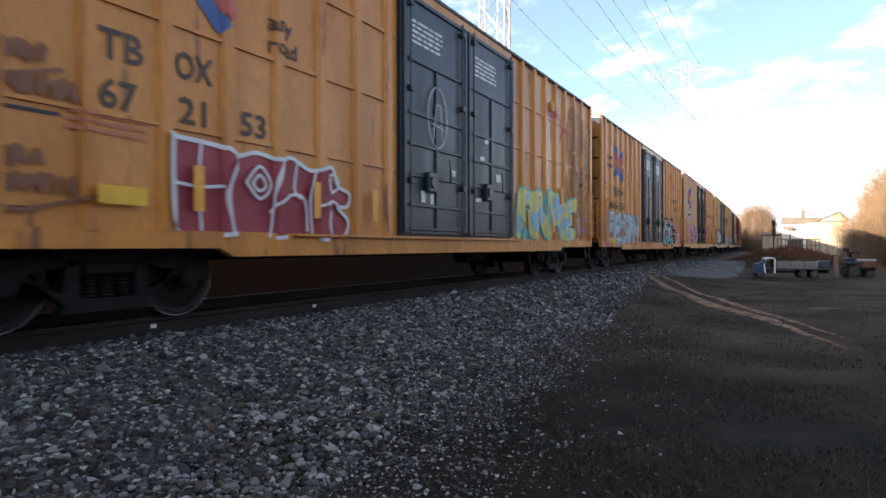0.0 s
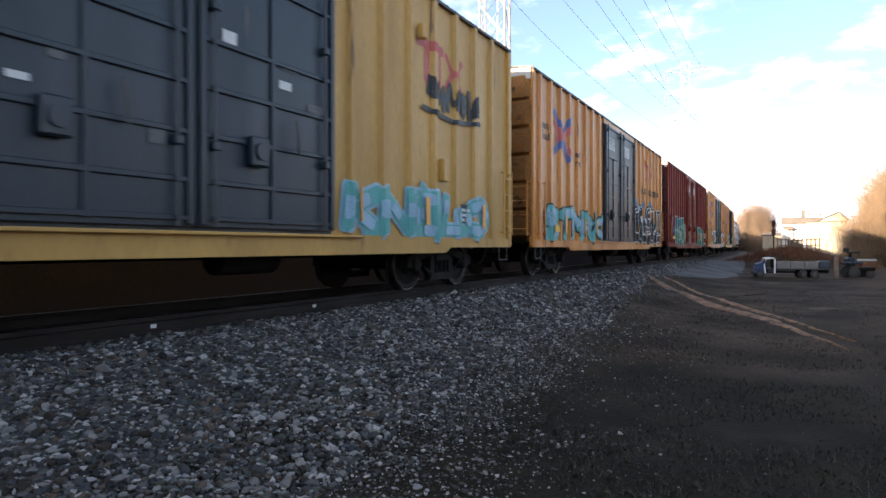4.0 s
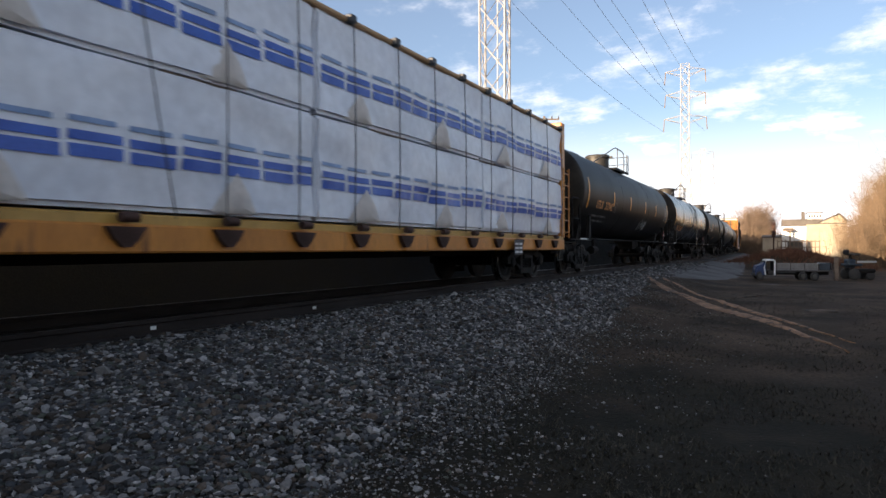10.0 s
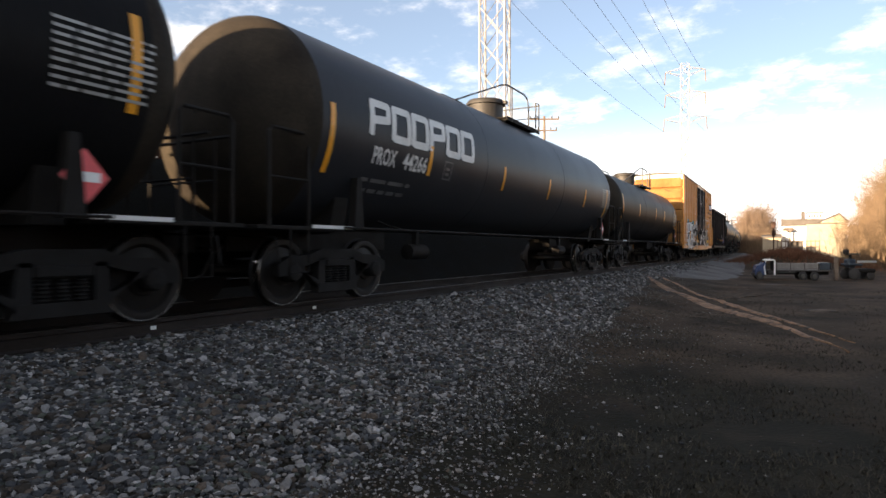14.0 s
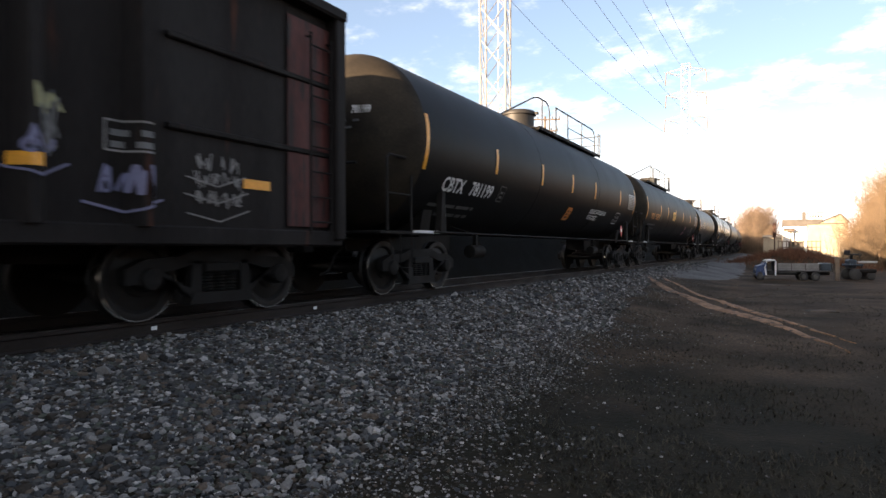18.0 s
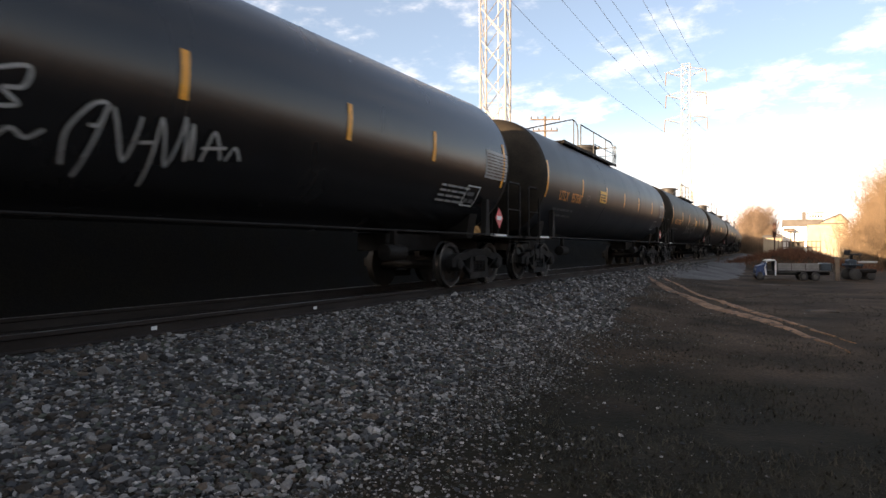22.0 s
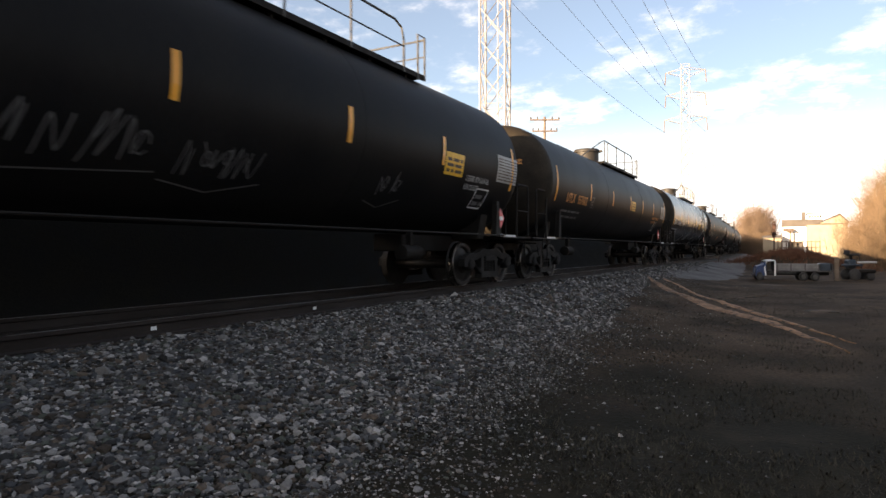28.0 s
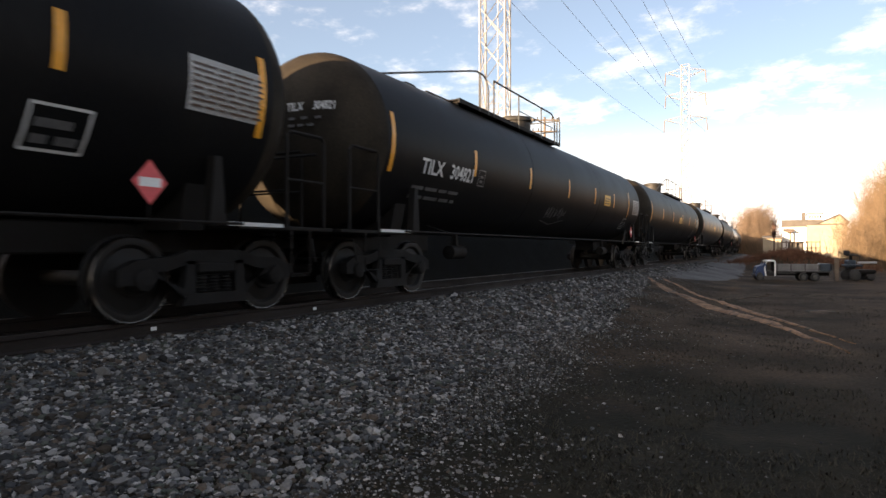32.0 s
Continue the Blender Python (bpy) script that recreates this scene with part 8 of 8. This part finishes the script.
def ex_lines(d0, d1, z0, z1, n, mat="stencil_dim"):
    def f(s, c, lh, zc):
        s.lines("stencil_text", -lh + d0, -lh + d1, zc + z0, zc + z1, n, MAT[mat], c, int(d0 * 10), fill=.42)
    return f


def ex_words(d, mat="panel", w=1.0):
    def f(s, c, lh, zc):
        s.text("lettering", "LIQUEFIED PETROLEUM GAS", -lh + d, zc - .50, .10, MAT[mat], c, w)
        s.text("lettering", "NON-ODORIZED", -lh + d, zc - .66, .10, MAT[mat], c, w * .62)
    return f


def ex_scrawl(s, c, lh, zc):
    """A large thin white scrawl of loops and spikes."""
    ps = []
    for l in ([(8.2, -.42), (8.42, -.36), (8.40, -.52), (8.25, -.56), (8.38, -.66), (8.2, -.70)], [(7.9, -.86), (8.0, -1.02), (8.1, -.86), (8.2, -1.02), (8.35, -.84), (8.5, -.90), (8.62, -.82)],
              [(8.86, -1.06), (8.80, -.80), (8.95, -.56), (9.10, -.52), (9.06, -.70), (8.98, -.72)], [(9.10, -.55), (9.02, -1.15)], [(9.16, -.54), (9.40, -.98), (9.45, -.58)],
              [(9.50, -.80), (9.62, -.78)], [(9.70, -1.18), (9.66, -.55), (9.86, -.98), (9.92, -.50)], [(9.92, -.50), (10.05, -.90), (10.02, -.55), (10.12, -.88)],
              [(10.24, -.88), (10.30, -.58), (10.48, -.84)], [(10.20, -.76), (10.5, -.72)], [(10.55, -.84), (10.62, -.70), (10.74, -.82)]):
        ps += stroke([(-lh + a, zc + b) for a, b in curve(l, 4)], .035)
    part("sprayed_tag", s.lay(ps, .012), MAT["panel"], c, "thin white sprayed scrawl")["kind"] = "stuff"


def ex_white(s, c, lh, zc):
    """Dark placard rows and one orange plate low on the side."""
    ex_plate(7.2, "placard_o", -1.05, .6, .24)(s, c, lh, zc)
    s.lines("stencil_text", -lh + 7.3, -lh + 8.1, zc - .80, zc - .56, 3, MAT["stencil_dim"], c, 14)
    s.lines("stencil_text", -lh + 10.4, -lh + 11.1, zc - .98, zc - .66, 4, MAT["stencil_dim"], c, 4)
    ex_plate(11.95, "placard", -.60, .35, .22)(s, c, lh, zc)


def ex_brand(s, c, lh, zc):
    """The owner's name as seven plain white blocks."""
    y = -lh + 2.2
    for k in range(6):
        # rounded slabs of one height, each with a slot cut in
        lean = .05
        ps = stroke([(y, zc - .10), (y + lean, zc + .36), (y + .42 + lean, zc + .36), (y + .44, zc + (.14 if k % 3 == 0 else -.10)), (y + .03, zc + (.10 if k % 3 == 0 else -.10))], .12)
        part("emblem_bar", s.lay(ps, .01), MAT["stencil"], c, "bold white block shape")
        y += .575


def ex_rows(s, c, lh, zc):
    s.lines("stencil_text", -lh + 7.2, -lh + 7.95, zc - 1.02, zc - .18, 9, MAT["stencil_dim"], c, 71, fill=.35)
    s.lines("stencil_text", -lh + 8.6, -lh + 9.35, zc - .64, zc - .38, 3, MAT["stencil_dim"], c, 72, fill=.35)


def ex_name(s, c, lh, zc):
    ex_plate(10.18, z=-.38, w=.6, h=.32)(s, c, lh, zc)
    ex_lines(14.3, 16.0, -.52, -.40, 2)(s, c, lh, zc)
    ps = []
    for k, ch in enumerate("SHOTER"):
        for l in ANGLED[ch]:
            ps += stroke([(-lh + 6.55 + k * .66 + a * .52 + .14 * b, zc - .93 + .03 * k + b * .56) for a, b in curve(l, 3)], .04)
    part("sprayed_tag", s.lay(ps, .012), MAT["panel"], c, "thin white sprayed tag")["kind"] = "stuff"


B, Gk, Gl = MAT["black_tank"], MAT["grey_tank"], MAT["gloss_tank"]
OR = MAT["stencil_orange"]
TANKS = [
    # near end and far end along the train, radius, skin, mark, number, lettering paint, kind, extras, ladder, label
    (170.41, 187.40, 1.48, B, "UTLX", "212942", OR, "crude", ex_tag(9.66, 10.95, -1.08, -.62, 91, .045), None, "black tank car with orange lettering and a white scrawl"),
    (187.40, 203.88, 1.50, Gl, "TEIX", "173003", OR, "crude", ex_tag(8.3, 9.2, .4, 1.2, 92, .05, "stencil_dim"), 0.7, "glossy black tank car with a side ladder"),
    (203.88, 220.55, 1.50, B, "TILX", "285100", None, "crude", ex_white, 1.2, "black tank car with white lettering and an orange plate"),
    (220.55, 237.91, 1.485, Gk, "PROX", "44266", None, "crude", ex_brand, None, "dull black tank car with a bold white owner emblem"),
    (237.91, 252.99, 1.36, B, "", "", None, "short", None, None, "smaller black tank car"),
    (285.66, 304.14, 1.56, B, "CBTX", "781199", None, "gas", ex_plate(9.2, "placard_o", -1.05, .42, .34), None, "large black gas tank car with white lettering"),
    (304.14, 322.99, 1.53, B, "UTLX", "957539", OR, "gas", ex_both(ex_plate(7.76, z=-.38, w=.73, h=.42), ex_plate(12.66, "spray_pink", -.74, .42, .16), ex_plate(12.70, "spray_pink", -1.04, .42, .16), ex_lines(14.3, 15.7, -.82, -.66, 2)), None, "black gas tank car with orange lettering"),
    (322.99, 335.41, 1.44, Gk, "TCBX", "177090", None, "short", ex_rows, None, "short dull black tank car with white lettering"),
    (335.41, 354.75, 1.52, Gl, "TILX", "304112", None, "gas", ex_both(ex_scrawl, ex_plate(4.05, z=-.92, w=.72, h=.2), ex_lines(15.4, 16.5, -.95, -.6, 4, "panel")), -2.6, "glossy black gas tank car with white scrawls"),
    (354.75, 373.77, 1.53, Gk, "UTLX", "957580", OR, "gas", ex_plate(6.10, z=-.36, w=.74, h=.36), None, "dull black gas tank car with a yellow plate"),
    (373.77, 392.55, 1.53, B, "UTLX", "957544", OR, "gas", ex_name, None, "black gas tank car with a white tag and yellow plate"),
    (392.55, 411.81, 1.54, B, "UTLX", "957518", OR, "gas", ex_plate(10.2, w=.72), None, "black gas tank car with orange lettering and plate"),
    (411.81, 430.67, 1.53, B, "UTLX", "957550", OR, "gas", ex_plate(9.0), None, "black gas tank car with orange lettering"),
    (430.67, 450.09, 1.50, B, "TILX", "304955", None, "gas", ex_both(ex_tag(5.5, 9.2, -1.0, -.5, 95, .02, "stencil_dim"), ex_tag(9.5, 10.65, -1.0, -.65, 98, .02, "stencil_dim"), ex_tag(13.05, 13.75, -.98, -.58, 99, .02, "stencil_dim"), ex_plate(14.86, z=-.47, w=.70, h=.40), ex_words(15.75)), None, "black gas tank car with faint white scrawls"),
    (450.09, 469.11, 1.50, B, "UTLX", "957602", OR, "gas", ex_both(ex_plate(10.3, z=-.34, w=.66, h=.36), ex_words(14.56, "stencil_orange", 1.6)), None, "black gas tank car with orange lettering and plate"),
    (469.11, 487.25, 1.53, Gl, "CTCX", "780440", None, "gas", ex_both(ex_plate(11.8, z=-.52, w=.72, h=.28), ex_tag(7.95, 9.05, -1.12, -.74, 94, .03, "panel")), 4.6, "glossy black gas tank car with white lettering"),
    (487.25, 505.86, 1.52, B, "CBTX", "781164", None, "gas", ex_both(ex_tag(5.55, 7.95, -.86, -.42, 96, .028, "stencil_dim"), ex_plate(9.25, "placard_o", -1.0, .9, .26), ex_lines(12.0, 13.6, -.75, -.62, 2)), None, "black gas tank car with an orange plate"),
    (505.86, 526.50, 1.45, B, "TILX", "304821", None, "gas", ex_both(ex_tag(8.75, 10.25, -.92, -.64, 97, .03, "stencil_dim"), ex_plate(13.86, z=-.30, w=.74, h=.34)), None, "black gas tank car with white lettering"),
]
a = 526.50
for k in range(8):
    TANKS.append((a, a + 19.0, (1.46, 1.52, 1.5, 1.44)[k % 4], (B, Gk, B, Gl)[k % 4], "", "", None, "gas", ex_plate(9.3), None, "black gas tank car far down the train"))
    a += 19.0
# stripes along each barrel, in metres from the car's near end; start and width of the car's lettering
FIT = {
    0: ((1.61, 4.76, 7.36, 10.15, 12.49, 15.9), (2.59, 2.01, -.485), 4.93),
    1: ((1.15, 4.06, 6.92, 9.59, 12.58, 15.4), (2.15, 2.00, -.80), 4.52),
    2: ((1.42, 4.24, 7.29, 10.32, 12.66, 15.41), (2.33, 1.89, -.47), 4.42),
    3: ((1.33, 3.96, 7.10, 9.97, 13.15, 15.6), (2.30, 1.56, -.52), 4.47),
    4: ((1.0, 4.2, 7.8, 10.0, 13.3), (1.7, 1.85, -.56), None),
    5: ((1.10, 4.0, 6.7, 9.1, 11.41, 14.62, 17.08), (1.98, 2.10, -.82), 4.42),
    6: ((1.20, 4.3, 6.3, 8.62, 11.3, 14.11, 17.2), (2.15, 1.98, -.51), 4.40),
    7: ((1.15, 3.8, 6.11, 8.38, 11.04), (1.46, 2.60, -.35), None),
    8: ((1.0, 3.95, 6.75, 9.86, 12.53, 14.87, 17.8), (1.98, 1.85, -.53), None),
    9: ((1.13, 4.2, 6.89, 9.42, 11.86, 14.60, 17.52), (2.2, 2.0, -.53), 4.72),
    10: ((1.2, 4.51, 7.27, 9.93, 12.19, 14.43, 17.3), (2.12, 2.02, -.52), 4.71),
    11: ((1.41, 4.60, 7.30, 9.98, 12.22, 14.03, 17.17), (2.29, 1.93, -.54), 4.80),
    13: ((1.2, 4.3, 6.6, 9.31, 12.12, 14.79, 18.06), (2.0, 2.0, -.52), 4.60),
    14: ((1.49, 4.68, 7.43, 10.13, 12.37, 14.67, 17.43), (2.39, 1.97, -.50), 4.80),
    15: ((0.93, 3.70, 6.52, 10.28, 12.67, 15.9), (1.54, 2.12, -.52), 3.81),
    16: ((1.27, 4.25, 6.84, 9.49, 12.05, 14.8, 17.26), (2.37, 2.15, -.76), 4.84),
    17: ((1.27, 4.16, 7.13, 10.08, 12.74, 15.14, 17.41), (2.18, 1.92, -.46), 4.36),
}
# how far from the far end the data panel, the framed notice and the placard sit, where it differs
REAR = {5: (2.55, 3.96, 2.95), 6: (2.70, 3.43, 2.3), 8: (2.4, 2.95, 1.45), 9: (2.4, 3.27, 1.57), 13: (2.33, 3.07, 1.9), 16: (2.54, 3.97, 2.87)}
# where each valve housing sits from the middle of its car, and how its top is railed
TOP = {0: (-.5, "stub"), 1: (-.66, "stub"), 2: (-.08, "stub"), 3: (.58, "stub"), 4: (-.2, "stub"), 5: (-.3, "split"), 6: (-.15, "reversed"), 7: (-.8, "stub"), 8: (-.05, "reversed"), 9: (-.05, "reversed"),
       10: (-.08, "long"), 11: (-.33, "long"), 13: (0.0, "split"), 14: (-.16, "long"), 15: (-.09, "split"), 16: (-.07, "split"), 17: (-.7, "reversed")}
for k, (a0, a1, r, skin, mk, num, mm, kind, ex, lad, lab) in enumerate(TANKS):
    st, tx, bx = FIT.get(k, (None, (2.1, 2.0, -.52), 4.6))
    words = (("LIQUEFIED PETROLEUM GAS", 11.33, -.77, .13, 1.83), ("NON-ODORIZED", 11.36, -.95, .13, 1.0)) if k == 5 else ()
    couple(tank_car(lab, a1 - a0, r, skin, mk, num, mm, kind, st, words, ex, 100 + k, lad, skin is Gk, tx, bx, REAR.get(k, (2.5, 3.6, 2.5)), -.22 if k == 3 else 0.0, TOP.get(k, (-.15, "long"))), (a0 + a1) / 2)
couple(boxcar("yellow boxcar with a dark door and grey-white graffiti", MAT["ttx"], MAT["jet_door"], "panel", (("Railcar", 13.60, 3.32, .27, .95), ("Pooling", 14.66, 3.32, .27, .95), ("Experts", 13.95, 3.02, .27, 1.05)), False, spray_j, 9,
              half=7.85, doors=(6.82, 10.35), bogies=(1.9, 1.9), bars=(2.4, 4.2, 5.8, 8.5, 14.4), plate=6.2, board=14.56), 261.52)
couple(gondola("dark brown open gondola car with ribbed sides", 14.41), 278.0)
# more of the train that has already passed; it shades the yard at the start
for k in range(5):
    src = CARS[(2, 4, 1, 3, 2)[k]][0]
    CARS.append((copy_thing(src, Matrix()), 1.35 - 18.4 * (k + .5)))

# ---- what moves ----
def motions():
    """The train runs towards the camera and past it; its wheels turn while it is near."""
    times = [0.5 * k for k in range(65)]
    for car, c in CARS:
        rows = []
        for t in times:
            x, y, a = track(c - gone(t))
            rows.append((t, pose(x, y, RAIL_Z, 0, 0, math.degrees(a))))
        walk(car, rows)
    for w, car, y in AXLES:
        c = next(q for o, q in CARS if o is car) + y
        near = [k for k in range(32 * FPS + 1) if -6.0 < c - gone(k / FPS) < 40.0]
        if len(near) < 2:
            continue
        first, last = near[0], near[-1]
        m0 = Matrix.Translation(w.location)
        turn = lambda k: m0 @ Matrix.Rotation(-(gone(k / FPS) / WHEEL_R) % (2 * math.pi), 4, "X").inverted()
        rows = [(k / FPS, turn(k)) for k in range(first, last + 1)]
        if first > 0:
            rows.insert(0, (0.0, turn(first)))
        if last < 32 * FPS:
            rows.append((32.0, turn(last)))
        walk(w, rows)


motions()
